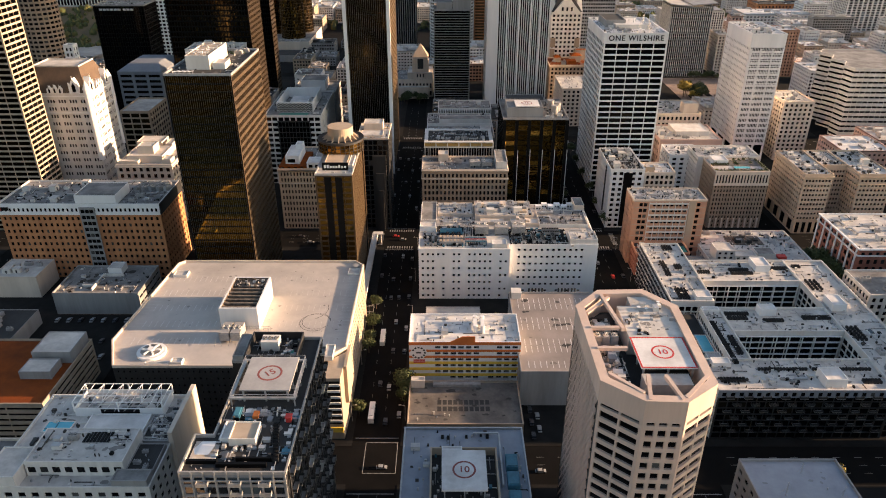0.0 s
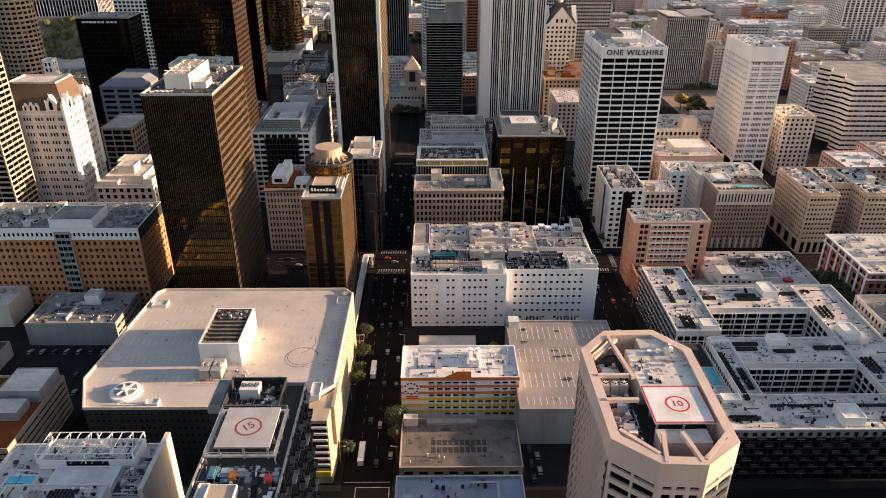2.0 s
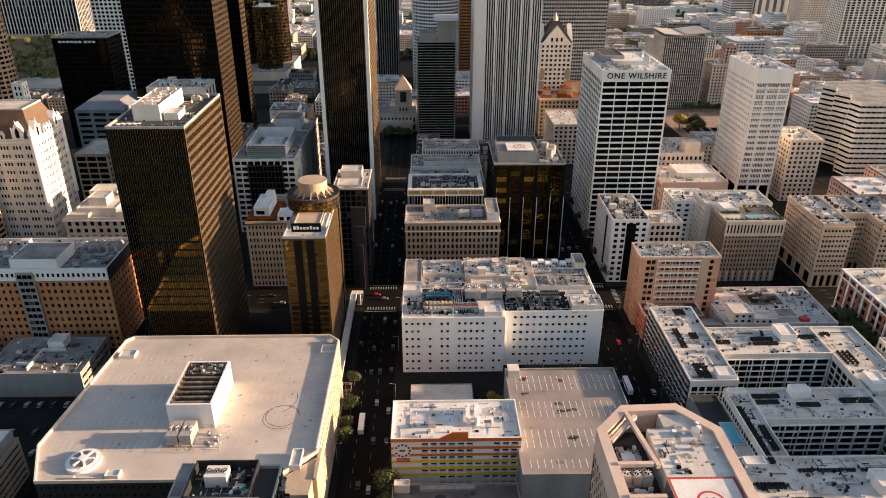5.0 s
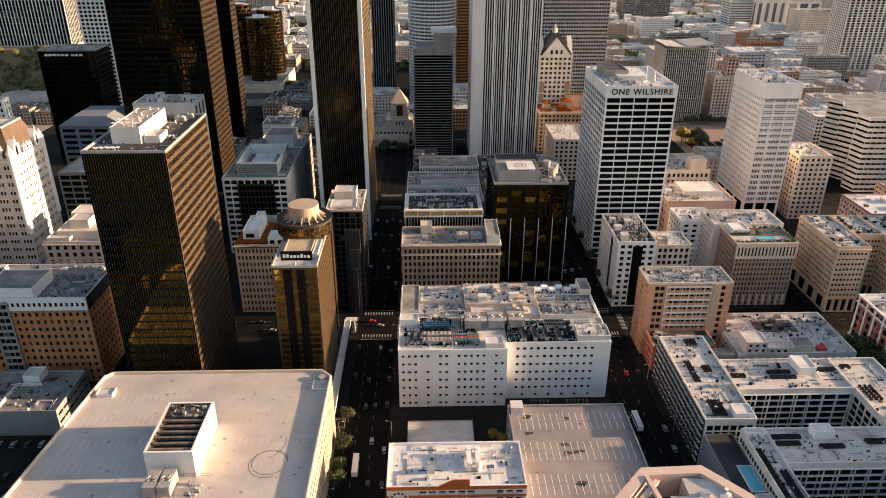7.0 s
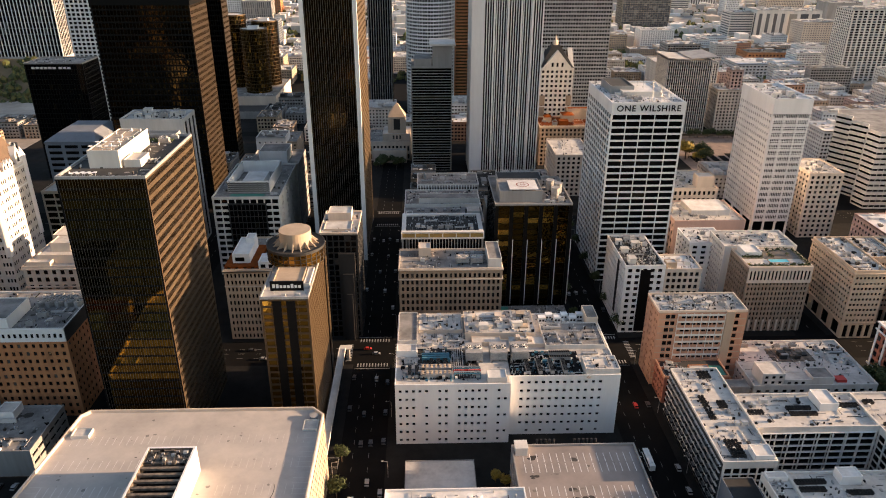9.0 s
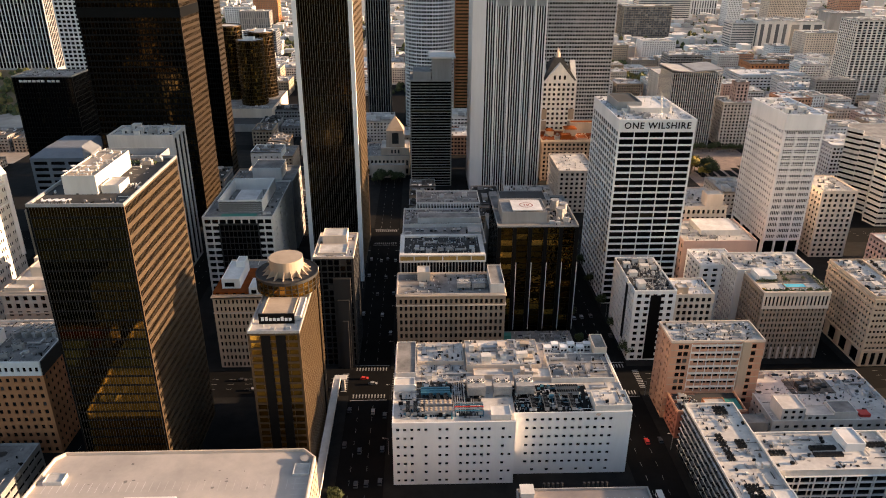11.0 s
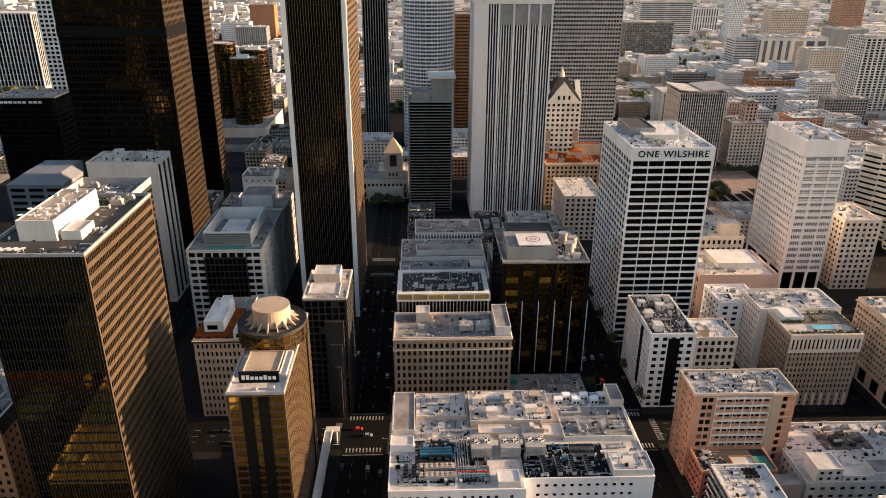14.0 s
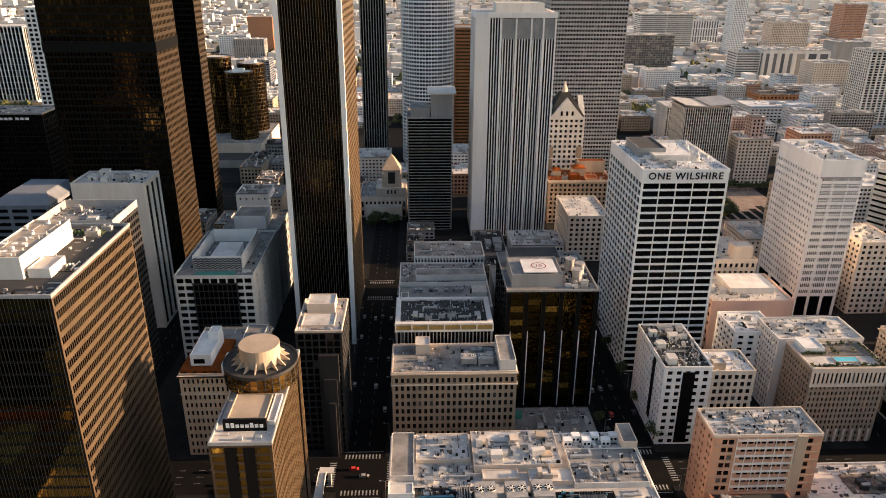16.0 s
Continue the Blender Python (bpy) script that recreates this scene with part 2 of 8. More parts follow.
# ---- building kit ----
class Form:
    """Gathers faces for one mesh."""

    def __init__(self):
        self.v, self.f, self.m = [], [], []

    def face(self, pts, m=0):
        k = len(self.v)
        self.v += [tuple(p) for p in pts]
        self.f.append(tuple(range(k, k + len(pts))))
        self.m.append(m)

    def box(self, x0, y0, z0, x1, y1, z1, m=0, top=None, bottom=True):
        k = len(self.v)
        self.v += [(x0, y0, z0), (x1, y0, z0), (x1, y1, z0), (x0, y1, z0), (x0, y0, z1), (x1, y0, z1), (x1, y1, z1), (x0, y1, z1)]
        fs = [(0, 1, 5, 4), (1, 2, 6, 5), (2, 3, 7, 6), (3, 0, 4, 7), (4, 5, 6, 7)] + ([(3, 2, 1, 0)] if bottom else [])
        for i, q in enumerate(fs):
            self.f.append(tuple(k + j for j in q))
            self.m.append(top if top is not None and i == 4 else m)

    def slab(self, c, u, n, w, h, d, m=0):
        """An upright board: c is the middle of its back, u along it, n out of the wall."""
        c, u, n = Vector(c), Vector(u), Vector(n)
        up = Vector((0, 0, 1))
        a = [c - u * w / 2 - up * h / 2, c + u * w / 2 - up * h / 2, c + u * w / 2 + up * h / 2, c - u * w / 2 + up * h / 2]
        b = [p + n * d for p in a]
        self.face(b, m)
        for i in range(4):
            self.face([b[i], a[i], a[(i + 1) % 4], b[(i + 1) % 4]][::-1], m)

    def prism(self, pts, z0, z1, m=0, top=None, cap=True):
        k = len(pts)
        for i in range(k):
            a, b = pts[i], pts[(i + 1) % k]
            self.face([(*a, z0), (*b, z0), (*b, z1), (*a, z1)], m)
        if cap:
            self.face([(*p, z1) for p in pts], m if top is None else top)

    def cylinder(self, x, y, z0, z1, r, k=12, m=0, r1=None, top=None):
        r1 = r if r1 is None else r1
        a = [(x + r * math.cos(2 * math.pi * i / k), y + r * math.sin(2 * math.pi * i / k), z0) for i in range(k)]
        b = [(x + r1 * math.cos(2 * math.pi * i / k), y + r1 * math.sin(2 * math.pi * i / k), z1) for i in range(k)]
        for i in range(k):
            self.face([a[i], a[(i + 1) % k], b[(i + 1) % k], b[i]], m)
        self.face(b, m if top is None else top)

    def bar(self, a, b, r, m=0):
        """A square bar from a to b."""
        a, b = Vector(a), Vector(b)
        d = (b - a).normalized()
        s = d.cross(Vector((0, 0, 1)) if abs(d.z) < 0.9 else Vector((1, 0, 0))).normalized() * r
        t = d.cross(s).normalized() * r
        p = [a + s + t, a - s + t, a - s - t, a + s - t]
        q = [b + s + t, b - s + t, b - s - t, b + s - t]
        for i in range(4):
            self.face([p[i], q[i], q[(i + 1) % 4], p[(i + 1) % 4]], m)
        self.face(p, m)
        self.face(q[::-1], m)

    def mesh(self, name, mats):
        me = bpy.data.meshes.new(name)
        me.from_pydata(self.v, [], self.f)
        for m in mats:
            me.materials.append(m)
        if len(mats) > 1:
            me.polygons.foreach_set("material_index", self.m)
        me.update()
        return me


def mats_of(m):
    return list(m) if isinstance(m, (list, tuple)) else [m]


def thing(name, at, label, category, group="", kind=""):
    e = new(name)
    e.location = at
    e.empty_display_size = 0.5
    return tagged(e, label, category, group, kind)


def base_of(ob):
    return ob.location.copy()


def hang(ob, parent):
    ob.parent = parent
    ob.matrix_parent_inverse = Matrix.Translation(-base_of(parent))
    return ob


def part(name, form, m, parent, label="", kind=""):
    ob = new(name, form.mesh(name, mats_of(m)))
    if parent is not None:
        hang(ob, parent)
    return tagged(ob, label, kind=kind)


def single(name, form, m, label, category, group="", kind=""):
    return tagged(new(name, form.mesh(name, mats_of(m))), label, category, group, kind)


PANES = {}
OCC = []
ROOF = {}


def pane_mesh(w, h, glazing, bars, trim):
    key = (round(w, 2), round(h, 2), glazing, bars, trim)
    if key not in PANES:
        f = Form()
        f.face([(-w / 2, 0, -h / 2), (w / 2, 0, -h / 2), (w / 2, 0, h / 2), (-w / 2, 0, h / 2)])
        b = min(0.12, w * 0.08)
        if bars:
            for i in range(1, bars[0]):
                x = -w / 2 + w * i / bars[0]
                f.slab((x, 0, 0), (1, 0, 0), (0, -1, 0), b, h, 0.08, 1)
            for i in range(1, bars[1]):
                f.slab((0, 0, -h / 2 + h * i / bars[1]), (1, 0, 0), (0, -1, 0), w, b, 0.09, 1)
        PANES[key] = f.mesh("pane", [G[glazing], M[trim]])
    return PANES[key]


def facade(wall, panes, a, b, z0, z1, grid, d=0.35, top=1.5, side=0.8, m=0, skip=None):
    """A wall from a to b with a grid of window openings cut through its thickness."""
    a, b = Vector((*a, 0)), Vector((*b, 0))
    W = (b - a).length
    u = (b - a) / W
    n = Vector((u.y, -u.x, 0))
    P = lambda s, z, k=0.0: a + u * s - n * k + Vector((0, 0, z))
    if not grid or W < 1.5:
        wall.face([P(0, z0), P(W, z0), P(W, z1), P(0, z1)], m)
        return
    cols, rows, fw, fh = grid
    cw, ch = (W - 2 * side) / cols, (z1 - top - z0) / rows
    w, h = cw * fw, ch * fh
    edges = [z0]
    for r in range(rows):
        lo = z0 + r * ch + (ch - h) / 2
        edges += [lo, lo + h]
    edges.append(z1)
    for i in range(0, len(edges), 2):
        wall.face([P(0, edges[i]), P(W, edges[i]), P(W, edges[i + 1]), P(0, edges[i + 1])], m)
    for r in range(rows):
        lo, hi = edges[1 + 2 * r], edges[2 + 2 * r]
        s = 0.0
        for c in range(cols):
            if skip and skip(r, c):
                continue
            l = side + c * cw + (cw - w) / 2
            wall.face([P(s, lo), P(l, lo), P(l, hi), P(s, hi)], m)
            s = l + w
            wall.face([P(l, lo), P(s, lo), P(s, lo, d), P(l, lo, d)], m)
            wall.face([P(l, hi, d), P(s, hi, d), P(s, hi), P(l, hi)], m)
            wall.face([P(l, lo), P(l, lo, d), P(l, hi, d), P(l, hi)], m)
            wall.face([P(s, lo, d), P(s, lo), P(s, hi), P(s, hi, d)], m)
            panes.append((P(l + w / 2, (lo + hi) / 2, d), u, w, h))
        wall.face([P(s, lo), P(W, lo), P(W, hi), P(s, hi)], m)


def glaze(parent, panes, glazing, trim, keep, bars=None):
    """Sets the panes: the first ones as windows of their own, the rest joined."""
    for c, u, w, h in panes[:keep]:
        ob = new("window", pane_mesh(w, h, glazing, bars, trim))
        ob.matrix_basis = Matrix.Translation(c) @ Matrix.Rotation(math.atan2(u.y, u.x), 4, "Z")
        hang(ob, parent)
    rest = panes[keep:]
    if rest:
        f = Form()
        up = Vector((0, 0, 1))
        for c, u, w, h in rest:
            x, z = u * w / 2, up * h / 2
            f.face([c - x - z, c + x - z, c + x + z, c - x + z])
        part("window_panes", f, G[glazing], parent, kind="stuff")


def inset(pts, d):
    out = []
    k = len(pts)
    for i in range(k):
        p, q, r = Vector(pts[i - 1]), Vector(pts[i]), Vector(pts[(i + 1) % k])
        e, f = (q - p).normalized(), (r - q).normalized()
        n1, n2 = Vector((-e.y, e.x)), Vector((-f.y, f.x))
        s = n1 + n2
        s = s / max(0.2, s.dot(n1))
        out.append(tuple(q + s * d))
    return out


def ring(f, pts, d, z0, z1, m=0):
    """A parapet or cornice: outer and inner side and its top."""
    inner = inset(pts, d)
    k = len(pts)
    for i in range(k):
        j = (i + 1) % k
        f.face([(*pts[i], z1), (*pts[j], z1), (*inner[j], z1), (*inner[i], z1)], m)
        f.face([(*inner[j], z0), (*inner[i], z0), (*inner[i], z1), (*inner[j], z1)], m)
        f.face([(*pts[i], z0), (*pts[j], z0), (*pts[j], z1), (*pts[i], z1)], m)
    return inner


def rect(x0, x1, y0, y1):
    return [(x0, y0), (x1, y0), (x1, y1), (x0, y1)]


def building(name, label, pts, H, wall, grids, glazing="dark", roof="roofgrey", trim="darkwall", base=0.0, basegrid=None, ground=0.15,
             rim=1.1, rimw=0.5, d=0.35, top=1.5, side=0.8, keep=120, bars=None, fins=None, cornice=None, coping=None, walls=None, skips=None, category="building"):
    """A building on a footprint (counter-clockwise, the first edge faces south)."""
    OCC.append((min(p[0] for p in pts), max(p[0] for p in pts), min(p[1] for p in pts), max(p[1] for p in pts)))
    keep = int(keep * 0.125)
    cx, cy = sum(p[0] for p in pts) / len(pts), sum(p[1] for p in pts) / len(pts)
    e = thing(name, (cx, cy, ground), label, category)
    panes, low = [], []
    k = len(pts)
    order = sorted(range(k), key=lambda i: -(pts[(i + 1) % k][0] - pts[i][0]))
    for i in order:
        f = Form()
        a, b = pts[i], pts[(i + 1) % k]
        g = grids[i] if i < len(grids) else None
        if base:
            facade(f, low, a, b, ground, ground + base, basegrid if g else None, d + 0.25, 0.8, side)
        facade(f, panes, a, b, ground + base, H, g, d, top, side, 0, (skips or {}).get(i))
        if fins and g and i in fins[2]:
            va, vb = Vector((*a, 0)), Vector((*b, 0))
            W = (vb - va).length
            u = (vb - va) / W
            n = Vector((u.y, -u.x, 0))
            q = Form()
            q.slab((0, 0, 0), (1, 0, 0), (0, -1, 0), fins[0], H - base - ground - 0.02, fins[1])
            me = q.mesh("mullion", [M[fins[3]]])
            for c in range(g[0] + 1):
                s = side + (W - 2 * side) * c / g[0]
                ob = new("mullion", me)
                ob.matrix_basis = Matrix.Translation(va + u * s + Vector((0, 0, (H + base + ground) / 2))) @ Matrix.Rotation(math.atan2(u.y, u.x), 4, "Z")
                hang(ob, e)
        part("wall", f, M[(walls or {}).get(i, wall)], e)
    glaze(e, panes, glazing, trim, keep, bars)
    if low:
        glaze(e, low, "dark", trim, 0)
    f = Form()
    inner = ring(f, inset(pts, -0.06), rimw, H - rim, H + 0.02)
    part("parapet", f, M[coping or wall], e)
    f = Form()
    f.face([(*p, H - rim) for p in inset(pts, 0.02)])
    part("roof", f, M[roof], e)
    ROOF[e.name] = (min(p[0] for p in pts) + 1, max(p[0] for p in pts) - 1, min(p[1] for p in pts) + 1, max(p[1] for p in pts) - 1, H - rim)
    if cornice:
        for z, hgt, out in cornice:
            f = Form()
            o = inset(pts, -out)
            f.prism(o, z, z + hgt, 0)
            f.face([(*p, z) for p in o[::-1]])
            part("cornice", f, M[coping or wall], e)
    return e


def box_house(name, label, x0, x1, y0, y1, H, wall, front, sides, **kw):
    return building(name, label, rect(x0, x1, y0, y1), H, wall, [front, sides, kw.pop("back", sides and (front and (max(1, front[0]), front[1], front[2], front[3]))), sides], **kw)


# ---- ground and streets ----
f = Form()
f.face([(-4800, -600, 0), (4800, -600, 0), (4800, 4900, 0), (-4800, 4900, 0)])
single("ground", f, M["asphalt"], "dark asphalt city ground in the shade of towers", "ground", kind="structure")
AVES = [(-420, -292), (-262, -170), (-143, -43), (-16, 88), (115, 214), (238, 352), (380, 520)]
ROWS_Y = [(-60, 209), (237, 419), (449, 612), (655, 880), (905, 1120)]
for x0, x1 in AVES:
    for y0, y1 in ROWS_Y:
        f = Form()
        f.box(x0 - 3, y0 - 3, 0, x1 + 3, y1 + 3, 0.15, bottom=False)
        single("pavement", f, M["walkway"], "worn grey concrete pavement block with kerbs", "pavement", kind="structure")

# ---- south of the front cross street ----
T15 = building("apartment_tower", "dark glass apartment tower with balconies and a rooftop helipad", [(-72.5, 143.5), (-43, 143.5), (-43, 208), (-71, 208), (-71, 194), (-67, 194), (-67, 158.5), (-72.5, 158.5)], 75, "darkwall", [(9, 20, 0.86, 0.72), (19, 20, 0.86, 0.72), (9, 20, 0.86, 0.72), (4, 20, 0.86, 0.72), None, (10, 20, 0.86, 0.72), None, (4, 20, 0.86, 0.72)],
               glazing="blue", roof="roofdark", trim="steel", keep=180, d=0.2, coping="grey", walls={0: "greyblue"})
LL = box_house("hotel_building", "pale grey hotel building with a rooftop pool", -147, -94, 166, 212, 46, "offwhite", (12, 12, 0.55, 0.55), (10, 12, 0.55, 0.6), roof="rooflight", keep=120)
BLO = box_house("office_block", "low office block with a blue-grey roof and helipad", -15, 29.6, 150, 209, 33, "greyblue", (10, 8, 0.8, 0.5), (12, 8, 0.8, 0.5), roof="roofblue", keep=30, coping="steel")
BR = box_house("corner_building", "low building with a flat blue-grey roof", 113, 150, 150, 205, 21, "grey", (8, 5, 0.5, 0.5), (10, 5, 0.5, 0.5), roof="roofblue", keep=30)
LC = box_house("corner_building", "small beige corner building", -196, -160, 170, 206, 30, "cream", (8, 7, 0.5, 0.55), (9, 7, 0.5, 0.55), keep=20)
OCT = [(54.5, 151.5), (66, 151), (76.5, 159), (77, 200), (68, 210.5), (52.5, 210), (43.5, 200), (44, 160.5)]
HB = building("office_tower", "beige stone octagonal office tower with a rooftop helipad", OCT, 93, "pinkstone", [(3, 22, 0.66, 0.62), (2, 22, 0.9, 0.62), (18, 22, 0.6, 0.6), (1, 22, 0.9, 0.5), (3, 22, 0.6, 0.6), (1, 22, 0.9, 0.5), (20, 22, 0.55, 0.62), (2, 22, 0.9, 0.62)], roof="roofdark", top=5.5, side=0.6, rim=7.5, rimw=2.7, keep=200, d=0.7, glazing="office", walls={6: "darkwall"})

# ---- between the two cross streets ----
GAR = [(-90, 245), (-57, 245), (-43, 259), (-43, 334), (-48, 339), (-140, 339), (-143, 336), (-149, 264), (-141, 245)]
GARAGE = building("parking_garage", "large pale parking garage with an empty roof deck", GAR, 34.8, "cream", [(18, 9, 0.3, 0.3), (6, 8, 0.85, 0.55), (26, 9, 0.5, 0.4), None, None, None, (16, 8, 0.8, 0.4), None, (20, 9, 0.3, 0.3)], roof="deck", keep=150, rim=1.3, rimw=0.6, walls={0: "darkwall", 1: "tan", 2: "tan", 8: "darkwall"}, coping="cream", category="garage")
OL = box_house("office_block", "low brown banded building with a rust-red roof", -235, -171, 238, 286, 20, "tan", (4, 6, 0.97, 0.4), (4, 6, 0.97, 0.4), roof="rust", keep=20)
GB = box_house("warehouse", "low grey concrete block with stained roof", -218, -170, 339, 371, 14, "grey", None, (6, 3, 0.9, 0.35), roof="roofgrey", keep=10)
BB = box_house("brick_building", "orange brick office building with a white top storey", -262, -167, 381, 418, 49.5, "brick", (28, 10, 0.45, 0.5), (10, 10, 0.45, 0.5), roof="roofgrey", keep=280, top=7.5, coping="offwhite")
# east walls of this tower and the next: low sun painted as bronze
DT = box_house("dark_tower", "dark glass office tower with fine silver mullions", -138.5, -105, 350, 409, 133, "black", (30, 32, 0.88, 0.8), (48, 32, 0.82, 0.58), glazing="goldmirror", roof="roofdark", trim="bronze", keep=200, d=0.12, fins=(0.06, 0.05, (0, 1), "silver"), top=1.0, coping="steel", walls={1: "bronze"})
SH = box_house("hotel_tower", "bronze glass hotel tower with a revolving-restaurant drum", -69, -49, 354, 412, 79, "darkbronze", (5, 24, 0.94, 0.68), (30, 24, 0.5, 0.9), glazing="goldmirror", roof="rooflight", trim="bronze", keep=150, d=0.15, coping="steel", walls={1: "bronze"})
WHITE = building("white_building", "white plastered utility building with small square windows", [(-14.5, 356), (37.3, 356), (37.3, 361.6), (88, 361.6), (88, 418), (-14.5, 418)], 33, "white", [(17, 7, 0.42, 0.31), None, (15, 7, 0.44, 0.31), (12, 7, 0.44, 0.36), (20, 7, 0.4, 0.3), (12, 7, 0.4, 0.3)], roof="rooflight", keep=700, top=1.4, rim=0.5,
                 skips={0: lambda r, c: c in (5, 8, 14) or (c == 3 and r < 6) or (c == 16 and r % 2 == 0) or (c == 4 and r == 5), 2: lambda r, c: c in (0, 13, 14) or r == 0 and c % 2 == 1})
JY = box_house("parking_structure", "striped yellow and orange parking structure with white roof", -16.5, 36, 275, 299.5, 26, "white", (14, 7, 0.7, 0.46), None, roof="roofwhite", keep=300, d=1.0, category="garage", skips={0: lambda r, c: c < 3 or (c in (3, 4, 9) and r < 2) or (c in (9, 10) and r > 3)})
LO = box_house("low_shop", "low shop building with worn grey-brown roof", -16, 34.5, 238, 268, 9, "tan", (8, 2, 0.6, 0.5), (6, 2, 0.6, 0.5), roof="roofbrown", keep=10)
PK = box_house("parking_deck", "open parking deck with pinkish surface and white bay lines", 35, 87, 261, 331, 19.7, "grey", None, (14, 4, 0.9, 0.4), roof="deckpink", keep=10, rim=1.0, category="garage")
for nm, x0, x1, y0, y1, z, fr, sd in [("left", 116, 138, 310, 375, 27, (6, 7, 0.8, 0.8), (16, 7, 0.86, 0.82)), ("low", 128.5, 138, 261, 304, 27, (5, 7, 0.85, 0.8), (18, 7, 0.8, 0.8)), ("back", 138, 191, 330.5, 354, 27, (8, 7, 0.94, 0.86), (4, 7, 0.8, 0.8)), ("mid", 138, 191, 283, 304, 27, (8, 7, 0.94, 0.86), (4, 7, 0.8, 0.8)), ("front", 116, 191, 239, 261, 27, (18, 7, 0.9, 0.86), (4, 7, 0.8, 0.8)), ("right", 191, 213, 240, 354, 27, (6, 7, 0.9, 0.86), (24, 7, 0.8, 0.8))]:
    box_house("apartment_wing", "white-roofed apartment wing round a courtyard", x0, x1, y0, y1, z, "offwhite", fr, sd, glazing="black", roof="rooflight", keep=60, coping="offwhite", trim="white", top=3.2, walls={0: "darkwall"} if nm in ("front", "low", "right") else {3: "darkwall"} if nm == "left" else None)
IB = building("striped_building", "brick and concrete striped loft building", rect(116, 161, 400, 419), 44, "salmon", [(16, 11, 0.8, 0.6), (7, 11, 0.6, 0.55), (16, 11, 0.5, 0.5), (7, 11, 0.5, 0.5)], roof="rooflight", keep=176, glazing="dark", coping="cream", skips={0: lambda r, c: c in (0, 3, 12, 13, 15), 3: lambda r, c: c in (1, 4)})
J2 = box_house("low_building", "low wide building with stained grey roof", 160, 222, 378, 419, 14, "offwhite", (14, 3, 0.5, 0.4), (12, 3, 0.5, 0.4), roof="rooflight", keep=20)
RB = box_house("brick_block", "red brick block with white trim and a white rear wing", 238, 290, 362, 411, 30, "redbrick", (12, 6, 0.5, 0.6), (10, 6, 0.6, 0.62), roof="rooflight", keep=240, bars=(2, 2), trim="white", coping="white")
ORN = box_house("ornate_block", "ornate pale block with tall pilasters", 222, 270, 318, 345, 26, "offwhite", (12, 6, 0.5, 0.6), (8, 6, 0.5, 0.65), roof="roofgrey", keep=30)

# ---- north of the second cross street ----
B2 = box_house("stone_building", "brown stone office building with regular paired windows", -15, 43, 449.5, 476, 44.6, "brownstone", (21, 10, 0.5, 0.62), (8, 10, 0.5, 0.62), roof="roofgrey", keep=210, bars=(2, 2), trim="cream", top=2.5, coping="cream")
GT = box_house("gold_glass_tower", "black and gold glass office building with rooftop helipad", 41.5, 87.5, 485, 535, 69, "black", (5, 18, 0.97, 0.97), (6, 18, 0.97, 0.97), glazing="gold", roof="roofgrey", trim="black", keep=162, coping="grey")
B3 = box_house("grey_block", "grey block with a recessed plant roof", -14, 34.5, 480, 510, 53.5, "grey", (26, 1, 0.72, 0.96), (8, 12, 0.7, 0.6), roof="roofdark", keep=63, rimw=2.5, coping="offwhite")
B4 = box_house("parking_block", "grey parking block with cars on its roof", -13.5, 38, 514, 575, 46, "grey", (14, 9, 0.8, 0.4), (12, 9, 0.8, 0.4), roof="roofgrey", keep=20, coping="offwhite")
B5 = box_house("colonnade_block", "dark block with a row of slim white columns", -5, 39, 576.5, 602, 49.5, "grey", (22, 2, 0.6, 0.9), (8, 2, 0.6, 0.8), roof="roofgrey", keep=48, coping="offwhite")
E1 = box_house("white_loft", "white painted loft building with cluttered roof", 113, 136, 452, 495, 44, "white", (5, 11, 0.55, 0.55), (14, 11, 0.45, 0.5), roof="roofdark", keep=150)
E2 = box_house("white_loft", "lower cream loft wing with pale roof", 136, 157, 452, 472, 41.5, "cream", (6, 10, 0.6, 0.6), (5, 10, 0.5, 0.5), roof="roofwhite", keep=60)
FB = box_house("white_block", "small white block with dark square windows", 166, 190, 496, 520, 38, "white", (4, 10, 0.5, 0.5), (5, 10, 0.5, 0.5), roof="roofwhite", keep=40)
GBK = box_house("terrace_hotel", "brown stone hotel with a planted rooftop pool terrace", 184, 221, 452, 478, 42.5, "brownstone", (17, 12, 0.42, 0.6), (10, 12, 0.42, 0.6), roof="rooflight", keep=204, trim="cream", top=3.0, coping="cream")
G2 = box_house("pale_block", "pale block with rows of windows", 180, 224, 478, 502, 43.5, "offwhite", None, (9, 12, 0.42, 0.6), roof="rooflight", keep=20)
HBG = [("wing", 240, 259, 442.5, 490), ("wing", 277, 299, 442.5, 490), ("link", 259, 277, 460, 490)]
for nm, x0, x1, y0, y1 in HBG:  # three wings
    box_house("stone_department_store", "large buff stone building with arched ground floor", x0, x1, y0, y1, 44, "buff", (8, 9, 0.6, 0.45), (18, 9, 0.5, 0.45), roof="rooflight", keep=90, base=10, basegrid=(4, 1, 0.6, 0.86), top=3.2, bars=(2, 1), trim="buff", cornice=((10.0, 0.6, 0.5), (36.2, 0.5, 0.4), (41.6, 0.6, 0.8)) if nm == "wing" else None)
OW = box_house("white_grid_tower", "white gridded office tower with black windows and lettering", 114, 159.5, 519, 584, 121, "white", (5, 27, 0.94, 0.72), (12, 27, 0.84, 0.72), roof="roofwhite", keep=290, d=0.5, top=7.0, side=0.8, glazing="black", trim="black")
PINK = box_house("pink_block", "windowless pink plastered block", 170, 219, 537, 576, 36, "pink", None, (8, 6, 0.5, 0.5), roof="rooflight", keep=20)
CIT = box_house("beige_block", "beige ornate block with a low tower", 178, 215, 580, 622, 44, "cream", (10, 8, 0.5, 0.55), (8, 8, 0.5, 0.55), roof="rooflight", keep=60)
